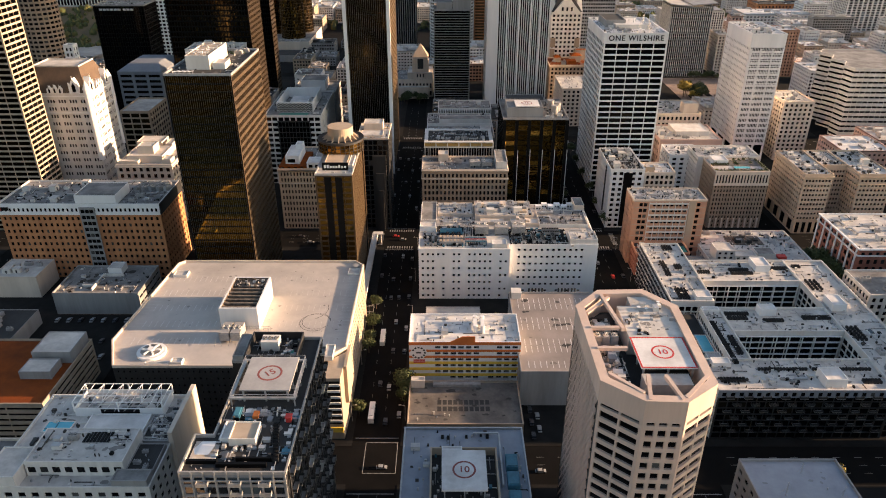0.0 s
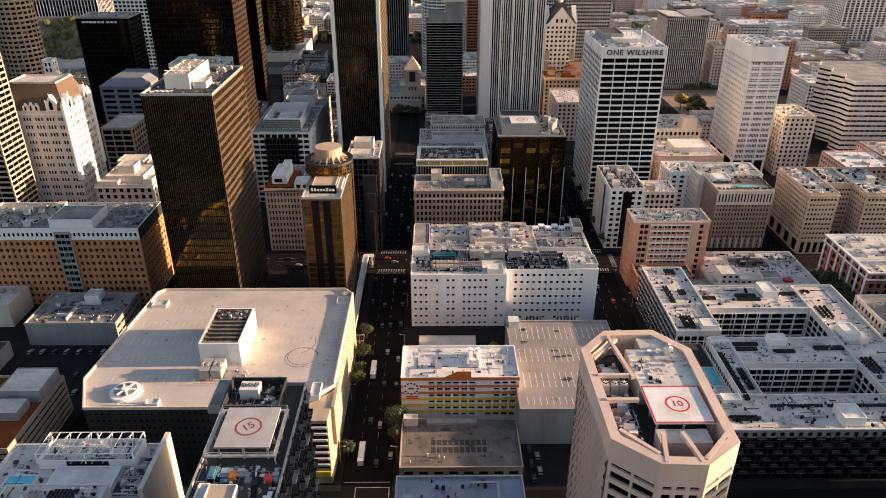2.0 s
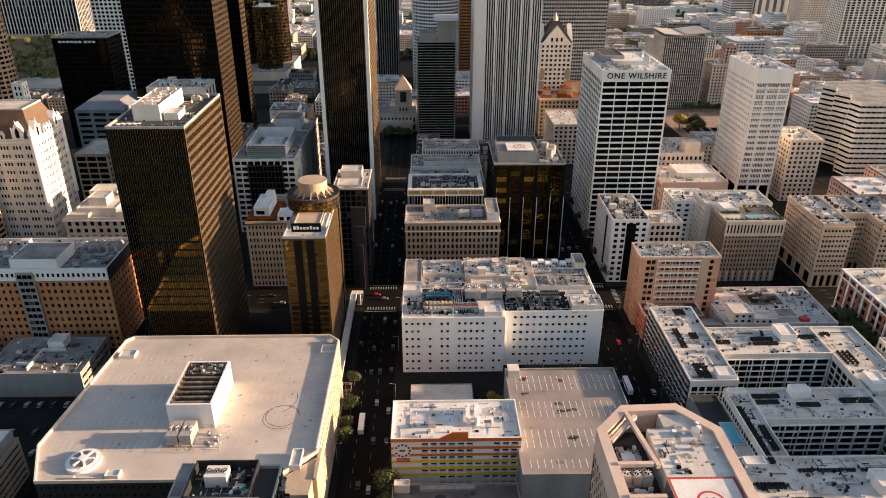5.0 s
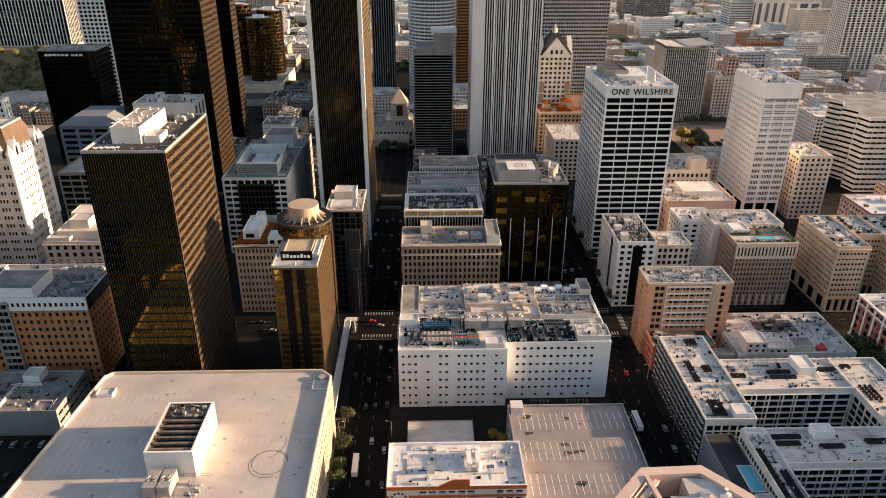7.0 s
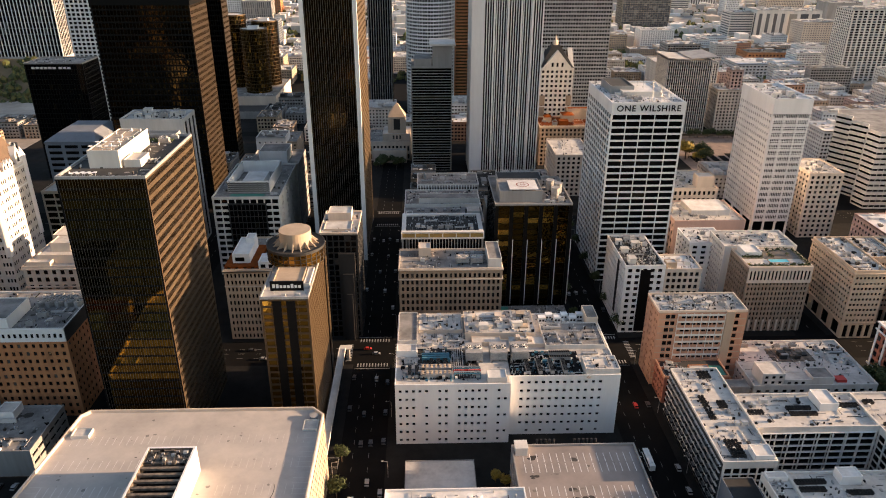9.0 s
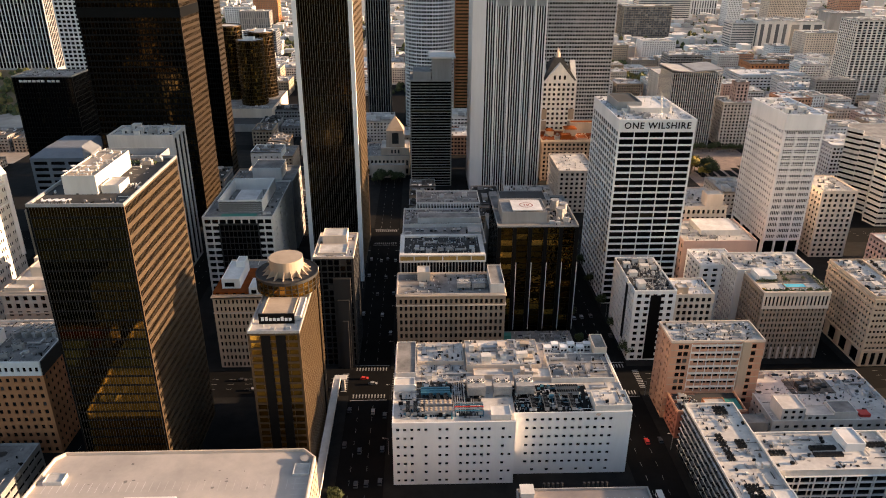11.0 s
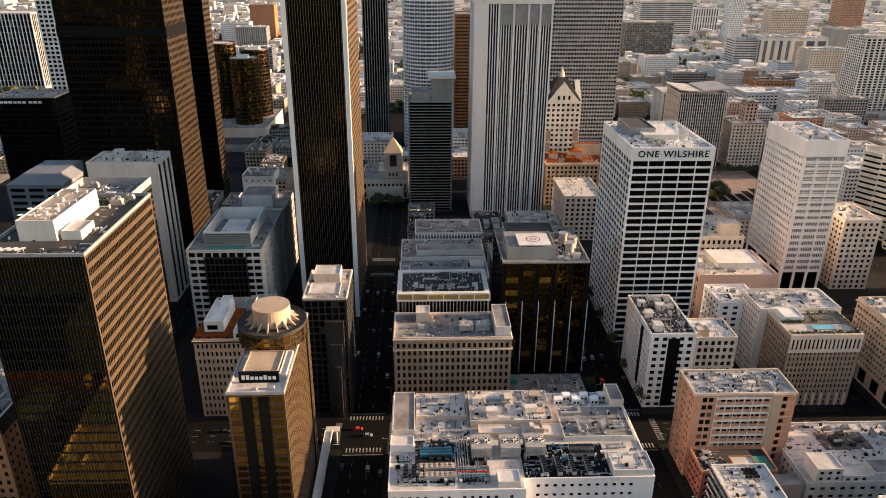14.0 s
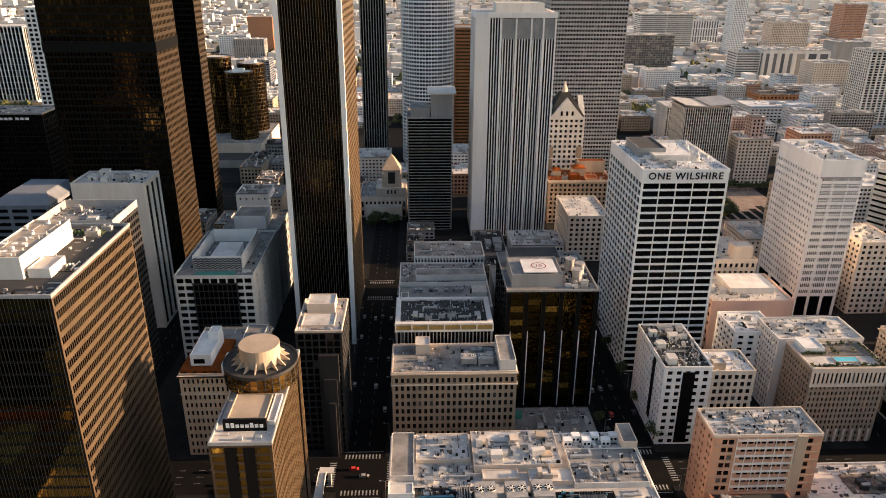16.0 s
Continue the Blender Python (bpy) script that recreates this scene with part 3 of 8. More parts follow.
WT = box_house("white_slab_tower", "white office tower with narrow slit windows on tall columns", 247, 275, 585, 640, 108, "white", (21, 18, 0.7, 0.58), (16, 18, 0.4, 0.45), roof="roofwhite", keep=280, base=16, basegrid=(3, 1, 0.82, 0.95), top=10, glazing="black")
W15 = box_house("cream_apartments", "cream apartment block with fire escapes", 286, 312, 588, 625, 52, "cream", (6, 13, 0.5, 0.55), (8, 13, 0.45, 0.5), roof="rooflight", keep=50)
HOT = box_house("old_hotel", "brown stone hotel with heavy cornice", -112, -78, 450, 495, 45, "buff", (15, 10, 0.45, 0.58), (14, 10, 0.45, 0.58), roof="roofgrey", keep=150, trim="cream", top=2.0)
ST = box_house("stepped_tower", "dark stepped tower with pale roof", -58, -37, 451, 484, 66, "darkwall", (6, 18, 0.8, 0.8), (9, 18, 0.6, 0.7), roof="rooflight", keep=60, coping="cream")
GRN = box_house("mall_building", "grey midrise with zigzag screen and turquoise terrace", -139, -95, 534, 606, 56.5, "offwhite", (9, 13, 0.84, 0.8), (4, 13, 0.3, 0.4), roof="roofgrey", keep=117, trim="greyblue", d=1.0)
# bronze on the east wall only, sunlight put into its colour
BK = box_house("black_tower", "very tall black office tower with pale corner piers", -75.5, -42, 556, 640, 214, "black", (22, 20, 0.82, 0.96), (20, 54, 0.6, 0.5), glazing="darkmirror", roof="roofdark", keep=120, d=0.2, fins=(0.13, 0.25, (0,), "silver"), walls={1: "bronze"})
CT = box_house("concrete_tower", "pale concrete tower with dark vertical window strips", -208, -165, 579, 606, 97, "offwhite", None, (3, 1, 0.5, 0.97), roof="rooflight", keep=60, trim="black", glazing="black")
DT2 = box_house("glass_block", "midrise tower with screened roof", -192, -154, 505, 538, 100, "darkwall", (20, 26, 0.8, 0.6), (12, 26, 0.8, 0.6), glazing="black", roof="roofgrey", keep=40, rim=4, coping="pad")
WG = box_house("gothic_hotel", "white gothic-revival tower with brown mansard roof", -289, -243.5, 480, 518, 88, "offwhite", (23, 16, 0.6, 0.44), (19, 16, 0.6, 0.44), roof="roofgrey", keep=290, top=3.0, trim="brownstone", d=0.25, skips={0: lambda r, c: c % 4 == 3, 1: lambda r, c: c % 4 == 3})
SM = box_house("ornate_club", "small ornate buff building with stepped roof", -222, -184, 452, 500, 47, "cream", (8, 10, 0.5, 0.6), (10, 10, 0.5, 0.6), roof="rooflight", keep=80)
GH = box_house("banded_block", "blue-grey block with dark window bands", -287, -248, 625, 680, 68, "greyblue", (3, 14, 0.8, 0.5), (3, 14, 0.8, 0.5), roof="roofdark", keep=42)
LT = box_house("ribbed_block", "grey ribbed glass tower strip", -372, -350, 606, 645, 200, "grey", (8, 50, 0.6, 0.72), (10, 50, 0.6, 0.72), glazing="blue", keep=40, fins=(0.5, 0.5, (0,), "grey"))
NL = box_house("banded_apartments", "glass apartment tower with tan balcony bands", -345, -272, 448, 474, 160, "tan", (9, 44, 0.95, 0.66), (4, 44, 0.95, 0.66), keep=40, glazing="darkmirror")
SW = box_house("slim_tower", "slim white tower with narrow window slots", -298, -290.5, 566, 574, 103, "white", (2, 24, 0.5, 0.6), (2, 24, 0.4, 0.55), keep=30)
# out-of-view shade caster, added to keep sun off the octagonal tower
EAST = box_house("office_tower", "unseen plain tower added to shade the octagonal tower", 330, 372, 118, 213, 127, "cream", None, None, roof="rooflight", keep=10)
HAT = box_house("banded_tower", "dark office tower with thin pale bands", -11, 27, 757, 800, 100, "grey", (1, 38, 0.998, 0.8), (1, 38, 0.998, 0.8), glazing="black", roof="roofgrey", keep=100, side=0.05, d=0.9)
WB = building("pinstripe_tower", "tall white pinstriped bank tower", [(43, 740), (53.5, 740), (106, 740), (106, 790), (43, 790)], 184, "white", [None, (24, 1, 0.6, 0.998), (20, 1, 0.6, 0.998), None, (20, 1, 0.6, 0.998)], glazing="black", roof="rooflight", keep=200, side=0.6, top=4)
k = 28
RT = building("round_tower", "tall white cylindrical tower with gridded windows", [(10 + 30 * math.cos(2 * math.pi * (i - 0.5) / k - math.pi / 2), 1000 + 30 * math.sin(2 * math.pi * (i - 0.5) / k - math.pi / 2)) for i in range(k)], 230, "white", [(2, 56, 0.82, 0.6)] * k, side=0.2, keep=150, glazing="office")
# depth stretched out of sight so it shades the round tower
GREY = box_house("grey_grid_tower", "grey granite office tower with small square windows", 129, 207, 900, 1032, 205, "pad", (26, 50, 0.72, 0.5), (40, 50, 0.72, 0.5), glazing="dark", keep=250, side=0.4)
ORA = box_house("club_building", "old club building with terracotta tile roofs", 114, 171, 771, 810, 40, "brownstone", (14, 9, 0.5, 0.55), (10, 9, 0.5, 0.55), roof="rust", keep=80, top=2.2, coping="buff")
TAN = box_house("buff_block", "buff stone office block with flat roof", 114, 146, 683, 735, 38, "cream", (7, 9, 0.5, 0.55), (11, 9, 0.5, 0.55), roof="rooflight", keep=63)
TI = box_house("gabled_tower", "cream tower with steep grey gabled roof", 118, 152, 815, 850, 88, "offwhite", (7, 18, 0.5, 0.5), (6, 18, 0.5, 0.5), roof="roofdark", keep=90)
# east wall toned dark bronze to imitate sun on a black tower
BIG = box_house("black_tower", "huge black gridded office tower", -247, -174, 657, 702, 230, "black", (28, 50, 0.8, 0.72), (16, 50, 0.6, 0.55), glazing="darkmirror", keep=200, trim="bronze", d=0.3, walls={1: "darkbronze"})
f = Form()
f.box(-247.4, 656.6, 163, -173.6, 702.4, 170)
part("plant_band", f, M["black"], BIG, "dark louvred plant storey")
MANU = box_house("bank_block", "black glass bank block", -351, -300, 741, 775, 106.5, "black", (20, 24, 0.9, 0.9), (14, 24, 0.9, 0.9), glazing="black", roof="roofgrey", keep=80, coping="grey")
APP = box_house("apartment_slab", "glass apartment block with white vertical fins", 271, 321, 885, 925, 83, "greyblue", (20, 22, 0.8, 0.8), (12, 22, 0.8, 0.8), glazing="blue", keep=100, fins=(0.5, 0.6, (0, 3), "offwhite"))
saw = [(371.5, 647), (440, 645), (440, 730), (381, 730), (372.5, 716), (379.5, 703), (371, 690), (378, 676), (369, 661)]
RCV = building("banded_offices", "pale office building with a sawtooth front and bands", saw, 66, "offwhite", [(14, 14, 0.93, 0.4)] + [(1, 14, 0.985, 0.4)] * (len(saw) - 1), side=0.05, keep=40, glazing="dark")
# flank colour carries the sunlight; the other walls stay black
N2 = box_house("black_tower", "slim black office tower, east flank coloured bronze as if sunlit", -216, -188, 800, 821, 225, "black", (12, 48, 0.8, 0.75), (8, 48, 0.7, 0.45), glazing="darkmirror", keep=60, walls={1: "darkbronze"})
DG2 = box_house("dark_grey_tower", "dark tower with pale vertical ribs", -66, -38, 1000, 1040, 228, "darkwall", (9, 20, 0.6, 0.95), (9, 20, 0.6, 0.95), glazing="black", keep=40, fins=(0.7, 0.6, (0,), "grey"))
BRN = box_house("copper_tower", "copper-brown tower with horizontal bands", 41, 68, 1010, 1060, 150, "brick", (1, 38, 0.98, 0.45), (1, 38, 0.98, 0.45), glazing="bronze", keep=38)
WGT = box_house("white_grid_block", "tall white gridded office slab", -380, -335, 900, 940, 177, "white", (9, 40, 0.66, 0.6), (8, 40, 0.66, 0.6), keep=60, glazing="black")
FLT = box_house("ribbed_tower", "broad grey tower with pale vertical ribs", -600, -488, 1100, 1150, 143, "pad", (24, 12, 0.7, 0.95), (11, 12, 0.7, 0.95), glazing="office", keep=40, fins=(0.9, 0.6, (0,), "white"), roof="rooflight", base=52)

# ---- small kit for roofs and streets ----
KIT = {}


def proto(kind, *pieces):
    KIT[kind] = [(nm, f.mesh(nm, mats_of(m))) for nm, f, m in pieces]


def spawn(kind, name, x, y, z, label, category, group="", turn=0.0, size=(1, 1, 1), skin=None):
    """A small thing from the kit, standing at x, y, z."""
    pieces = KIT[kind]
    rot = Matrix.LocRotScale((x, y, z), Euler((0, 0, radians(turn))), Vector(size))
    if len(pieces) == 1:
        ob = new(name, pieces[0][1])
        ob.matrix_basis = rot
        return tagged(ob, label, category, group)
    e = thing(name, (0, 0, 0), label, category, group)
    e.matrix_basis = rot
    for i, (nm, me) in enumerate(pieces):
        ob = new(nm, me)
        ob.parent = e
        if nm == "machine":
            ob.location = (0, i - 5.5, 0)
    return e


def fan(f, x, y, z, r, m=0, blade=1):
    f.cylinder(x, y, z, z + 0.5, r, 14, m, top=blade)
    for i in range(6):
        a = 2 * math.pi * i / 6
        p, q = Vector((x, y, z + 0.56)), Vector((x + r * 0.9 * math.cos(a), y + r * 0.9 * math.sin(a), z + 0.56))
        f.bar(p, q, r * 0.09, m)
    f.cylinder(x, y, z + 0.5, z + 0.7, r * 0.2, 8, m)


f1, f2, f3, f4 = Form(), Form(), Form(), Form()
f1.box(-2, -1.1, 0.3, 2, 1.1, 2.1)
for i in range(7):
    f1.box(-1.9 + i * 0.6, -1.16, 0.5, -1.6 + i * 0.6, -1.1, 1.9)
fan(f2, -1, 0, 2.1, 0.75)
fan(f3, 1, 0, 2.1, 0.75)
f1.box(-2.1, -1.2, 0, 2.1, 1.2, 0.3)
proto("handler", ("body", f1, M["duct"]), ("fan", f2, [M["steel"], M["black"]]), ("fan", f3, [M["steel"], M["black"]]))
f1 = Form()
f1.box(-0.5, -0.5, 0.15, 0.5, 0.5, 1.15, 0, 1)
f1.box(-0.55, -0.55, 0, 0.55, 0.55, 0.15, 1)
f1.cylinder(0, 0, 1.15, 1.3, 0.36, 10, 0, top=1)
proto("condenser", ("condenser", f1, [M["darkwall"], M["black"]]))
f1, f2, f3, f4 = Form(), Form(), Form(), Form()
f1.box(-4, -5, 1.2, 4, 5, 5.5)
for i in range(9):
    f4.box(-3.9, -5.15, 1.4 + i * 0.42, 3.9, -5.0, 1.65 + i * 0.42)
for x, y in ((-3.6, -4.6), (3.6, -4.6), (3.6, 4.6), (-3.6, 4.6)):
    f1.box(x - 0.3, y - 0.3, 0, x + 0.3, y + 0.3, 1.2)
fan(f2, -2, 0, 5.5, 1.7)
fan(f3, 2, 0, 5.5, 1.7)
proto("cooler", ("body", f1, M["duct"]), ("louvre", f4, M["steel"]), ("fan", f2, [M["offwhite"], M["black"]]), ("fan", f3, [M["offwhite"], M["black"]]))
f1, f2, f3 = Form(), Form(), Form()
f1.box(-2.2, -1.8, 0, 2.2, 1.8, 2.9)
f2.box(-2.4, -2.0, 2.9, 2.4, 2.0, 3.1)
f3.box(-0.5, -1.86, 0.1, 0.5, -1.8, 2.1)
proto("bulkhead", ("housing", f1, M["offwhite"]), ("cap", f2, M["rooflight"]), ("door", f3, M["darkwall"]))
f1 = Form()
f1.cylinder(0, 0, 0, 1.1, 0.22, 8)
f1.cylinder(0, 0, 1.1, 1.35, 0.42, 8, r1=0.15)
proto("vent", ("roof_vent", f1, M["steel"]))
f1 = Form()
f1.box(-4, -0.5, 0.5, 4, 0.5, 1.4)
f1.box(3.1, 0.5, 0.5, 4, 3.4, 1.4)
f1.box(-4, -0.5, 0, -3.2, 0.5, 0.5)
f1.box(3.1, 2.6, 0, 4, 3.4, 0.5)
f1.box(-0.3, -0.4, 0, 0.3, 0.4, 0.5)
proto("duct", ("roof_duct", f1, M["steel"]))
f1, f2 = Form(), Form()
f1.box(-1.6, -1.1, 0, 1.6, 1.1, 0.5)
f2.face([(-1.5, -1, 0.52), (1.5, -1, 0.52), (1.5, 0, 1.0), (-1.5, 0, 1.0)])
f2.face([(1.5, 1, 0.52), (-1.5, 1, 0.52), (-1.5, 0, 1.0), (1.5, 0, 1.0)])
f2.face([(1.5, -1, 0.52), (1.5, 1, 0.52), (1.5, 0, 1.0)])
f2.face([(-1.5, 1, 0.52), (-1.5, -1, 0.52), (-1.5, 0, 1.0)])
proto("skylight", ("frame", f1, M["white"]), ("pane", f2, G["blue"]))
f1, f2 = Form(), Form()
f1.cylinder(0, 0, 0, 1.6, 0.1, 6)
f2.cylinder(0, -0.1, 1.5, 1.7, 0.2, 10, r1=0.9)
f2.cylinder(0, -0.1, 1.7, 1.75, 0.9, 10)
proto("dish", ("mast", f1, M["steel"]), ("dish", f2, M["white"]))
f1 = Form()
for i in range(5):
    f1.bar((-5, i * 0.4 - 0.8, 0.9), (5, i * 0.4 - 0.8, 0.9), 0.09)
for x in (-4.6, 0, 4.6):
    f1.bar((x, -1, 0), (x, -1, 1), 0.07)
    f1.bar((x, 1, 0), (x, 1, 1), 0.07)
    f1.bar((x, -1, 0.8), (x, 1, 0.8), 0.07)
proto("pipes", ("pipe_rack", f1, M["steel"]))
f1 = Form()
f1.bar((0, 0, 0), (0, 0, 7), 0.09)
f1.bar((-0.8, 0, 5.5), (0.8, 0, 5.5), 0.05)
f1.bar((0, -0.6, 6.3), (0, 0.6, 6.3), 0.05)
for q in ((1.5, 1.2), (-1.5, 1.0), (0, -1.6)):
    f1.bar((q[0], q[1], 0), (0, 0, 4.5), 0.035)
proto("mast", ("antenna_mast", f1, M["steel"]))
f1, f2 = Form(), Form()
f1.box(-1.5, -1, 0, 1.5, 1, 1.7)
f1.box(-1.56, -1.06, 1.7, 1.56, 1.06, 1.85, 1)
proto("plant_box", ("equipment_cabinet", f1, [M["offwhite"], M["steel"]]))

WORDS = {"handler": ("air_handler", "dusty grey rooftop air handler with two fans", "air handler"), "bulkhead": ("stair_bulkhead", "small white rooftop stair housing with dark door", "bulkhead"),
         "vent": ("roof_vent", "short galvanised roof vent pipe", "vent"), "duct": ("roof_duct", "bent galvanised duct lying on the roof", "duct"), "skylight": ("skylight", "low ridged glass skylight on a roof", "skylight"),
         "pipes": ("pipe_rack", "rack of galvanised pipes on a roof", "pipes"), "plant_box": ("equipment_cabinet", "pale rooftop equipment cabinet with metal lid", "cabinet"), "dish": ("satellite_dish", "white rooftop satellite dish on a mast", "dish"),
         "mast": ("antenna_mast", "thin guyed steel antenna mast on roof", "antenna"), "condenser": ("condenser", "small black-topped rooftop condenser unit", "condenser"), "cooler": ("cooling_tower", "large rooftop cooling tower with twin fans", "cooling tower")}


def put(kind, x, y, z, turn=0.0, size=(1, 1, 1), group=""):
    nm, lab, cat = WORDS[kind]
    return spawn(kind, nm, x, y, z, lab, cat, group, turn, size)


def clutter(x0, x1, y0, y1, z, n, seed, kinds=("handler", "vent", "duct", "plant_box", "vent", "pipes", "bulkhead", "skylight", "handler"), big=1.0):
    """Scatters roof plant without overlaps."""
    rng = random.Random(seed)
    taken, made, tries = [], 0, 0
    reach = {"handler": 2.3, "vent": 0.5, "duct": 4.2, "plant_box": 1.8, "pipes": 5.0, "bulkhead": 2.7, "skylight": 1.9, "dish": 1.0, "mast": 1.6, "condenser": 0.7}
    while made < n and tries < n * 12:
        tries += 1
        kd = rng.choice(kinds)
        s = rng.uniform(0.7, 1.15) * big
        r = reach[kd] * s
        if x1 - x0 < 2 * r + 1 or y1 - y0 < 2 * r + 1:
            continue
        x, y = rng.uniform(x0 + r, x1 - r), rng.uniform(y0 + r, y1 - r)
        if any((x - a) ** 2 + (y - b) ** 2 < (r + c) ** 2 for a, b, c in taken):
            continue
        taken.append((x, y, r))
        put(kd, x, y, z, rng.choice((0, 0, 90, 180)), (s, s, s * rng.uniform(0.8, 1.2)), "rooftop plant")
        made += 1


def units(x0, x1, y0, y1, z, nx, ny, size=1.0):
    """Even rows of condensers."""
    for i in range(nx):
        for j in range(ny):
            put("condenser", x0 + (i + 0.5) * (x1 - x0) / nx, y0 + (j + 0.5) * (y1 - y0) / ny, z, 0, (size,) * 3, "rows of condensers")


def annexe(name, label, x0, x1, y0, y1, z0, z1, wall, roof, category="penthouse", rim=0.4, lip=0.3, parent=None):
    """A plain rooftop volume with a parapet; a thing of its own or part of its building."""
    f, g = Form(), Form()
    f.prism(rect(x0, x1, y0, y1), z0, z1 - rim, 0, cap=False)
    ring(f, rect(x0, x1, y0, y1), lip, z1 - rim, z1)
    g.face([(x0 + 0.01, y0 + 0.01, z1 - rim), (x1 - 0.01, y0 + 0.01, z1 - rim), (x1 - 0.01, y1 - 0.01, z1 - rim), (x0 + 0.01, y1 - 0.01, z1 - rim)])
    if parent is not None:
        p = part(name, f, M[wall], parent, label)
        part("deck", g, M[roof], p)
        return p
    e = thing(name, ((x0 + x1) / 2, (y0 + y1) / 2, z0), label, category)
    part("wall", f, M[wall], e)
    part("deck", g, M[roof], e)
    return e


def lettering(text, size, depth, m, parent, place, name="lettering", label="", space=1.0):
    c = bpy.data.curves.new("letters", "FONT")
    c.offset, c.space_character = size * 0.014, space
    c.body, c.size, c.extrude, c.align_x, c.align_y = text, size, depth, "CENTER", "CENTER"
    o = new("letters", c)
    bpy.context.view_layer.update()
    me = bpy.data.meshes.new_from_object(o)
    bpy.data.objects.remove(o)
    me.materials.clear()
    me.materials.append(M[m])
    ob = new(name, me)
    ob.matrix_basis = place
    hang(ob, parent)
    return tagged(ob, label)


def helipad(x0, x1, y0, y1, z, base, digits, top="white", border=True, legs=True, turn=0, size=0.25, red="red"):
    e = thing("helipad", ((x0 + x1) / 2, (y0 + y1) / 2, base), "raised white rooftop helipad with red ring and digits", "helipad")
    f = Form()
    f.box(x0, y0, z - 0.5, x1, y1, z)
    part("platform", f, M[top], e)
    cx, cy = (x0 + x1) / 2, (y0 + y1) / 2
    r = min(x1 - x0, y1 - y0) * size
    f = Form()
    k = 40
    for i in range(k):
        a, b = 2 * math.pi * i / k, 2 * math.pi * (i + 1) / k
        f.face([(cx + r * math.cos(a), cy + r * math.sin(a), z + 0.02), (cx + 1.2 * r * math.cos(a), cy + 1.2 * r * math.sin(a), z + 0.02), (cx + 1.2 * r * math.cos(b), cy + 1.2 * r * math.sin(b), z + 0.02), (cx + r * math.cos(b), cy + r * math.sin(b), z + 0.02)])
    part("ring", f, M[red], e, "red painted ring")
    lettering(digits, r * 1.15, 0.01, red, e, pose(cx, cy, z + 0.03, 0, 0, turn), "digits")
    if border:
        w = 0.5
        for a in ((x0, y0, x1, y0 + w), (x0, y1 - w, x1, y1), (x0, y0 + w, x0 + w, y1 - w), (x1 - w, y0 + w, x1, y1 - w)):
            f = Form()
            f.box(a[0], a[1], z, a[2], a[3], z + 0.03)
            part("border_line", f, M["red"], e)
    if legs:
        for x in (x0 + 1, cx, x1 - 1):
            for y in (y0 + 1, cy, y1 - 1):
                f = Form()
                f.bar((x, y, base), (x, y, z - 0.5), 0.25)
                part("post", f, M["steel"], e)
    return e


def rail(x0, x1, y0, y1, z, h=1.1, step=3.0, r=0.06, m="steel", label="thin steel guard rail round a roof"):
    e = thing("guard_rail", ((x0 + x1) / 2, (y0 + y1) / 2, z), label, "railing")
    c = rect(x0, x1, y0, y1)
    for i in range(4):
        a, b = Vector((*c[i], z)), Vector((*c[(i + 1) % 4], z))
        n = max(1, int((b - a).length / step))
        f = Form()
        f.bar(a + Vector((0, 0, h)), b + Vector((0, 0, h)), r)
        f.bar(a + Vector((0, 0, h / 2)), b + Vector((0, 0, h / 2)), r * 0.7)
        part("top_rail", f, M[m], e)
        for k in range(n):
            p = a.lerp(b, k / n)
            f = Form()
            f.bar(p, p + Vector((0, 0, h)), r)
            part("post", f, M[m], e)
    return e


def stains(parent, x0, x1, y0, y1, z, n, seed, m="ponding", r0=0.6, r1=2.6):
    """Thin irregular patches of grime on a roof."""
    rng = random.Random(seed)
    f = Form()
    for i in range(n):
        r = rng.uniform(r0, r1) * rng.uniform(0.5, 1)
        if x1 - x0 < 3 * r or y1 - y0 < 3 * r:
            continue
        x, y = rng.uniform(x0 + 1.3 * r, x1 - 1.3 * r), rng.uniform(y0 + 1.3 * r, y1 - 1.3 * r)
        sx, sy, k = rng.uniform(0.5, 1.3), rng.uniform(0.35, 0.9), 11
        f.face([(x + r * sx * q * math.cos(2 * math.pi * a / k), y + r * sy * q * math.sin(2 * math.pi * a / k), z + 0.006 + 0.0025 * (i % 9)) for a in range(k) for q in [rng.uniform(0.55, 1.0)]])
    return part("roof_stain", f, M[m], parent, "grime patches on the roof", "stuff")


def crates(x0, x1, y0, y1, z, n, seed, colours, s0=0.6, s1=2.2, name="roof_crate", label="odd box of building material on the roof"):
    """Odd boxes lying about on a roof."""
    rng = random.Random(seed)
    for i in range(n):
        w, d, h = rng.uniform(s0, 1.4 * s1), rng.uniform(s0 * 0.6, s1), rng.uniform(0.15, 0.5) ** 1.3 * s1 * (2.2 if name != "roof_crate" else 1.0)
        f = Form()
        f.box(-w / 2, -d / 2, 0, w / 2, d / 2, h)
        f.box(-w / 2 - 0.05, -d / 2 - 0.05, h, w / 2 + 0.05, d / 2 + 0.05, h + 0.12)
        ob = single(name, f, M[rng.choice(colours)], label, "crate", "odd roof boxes")
        ob.matrix_basis = pose(rng.uniform(x0 + w, x1 - w), rng.uniform(y0 + d, y1 - d), z, 0, 0, rng.choice((0, 0, 90, 4, -6)))


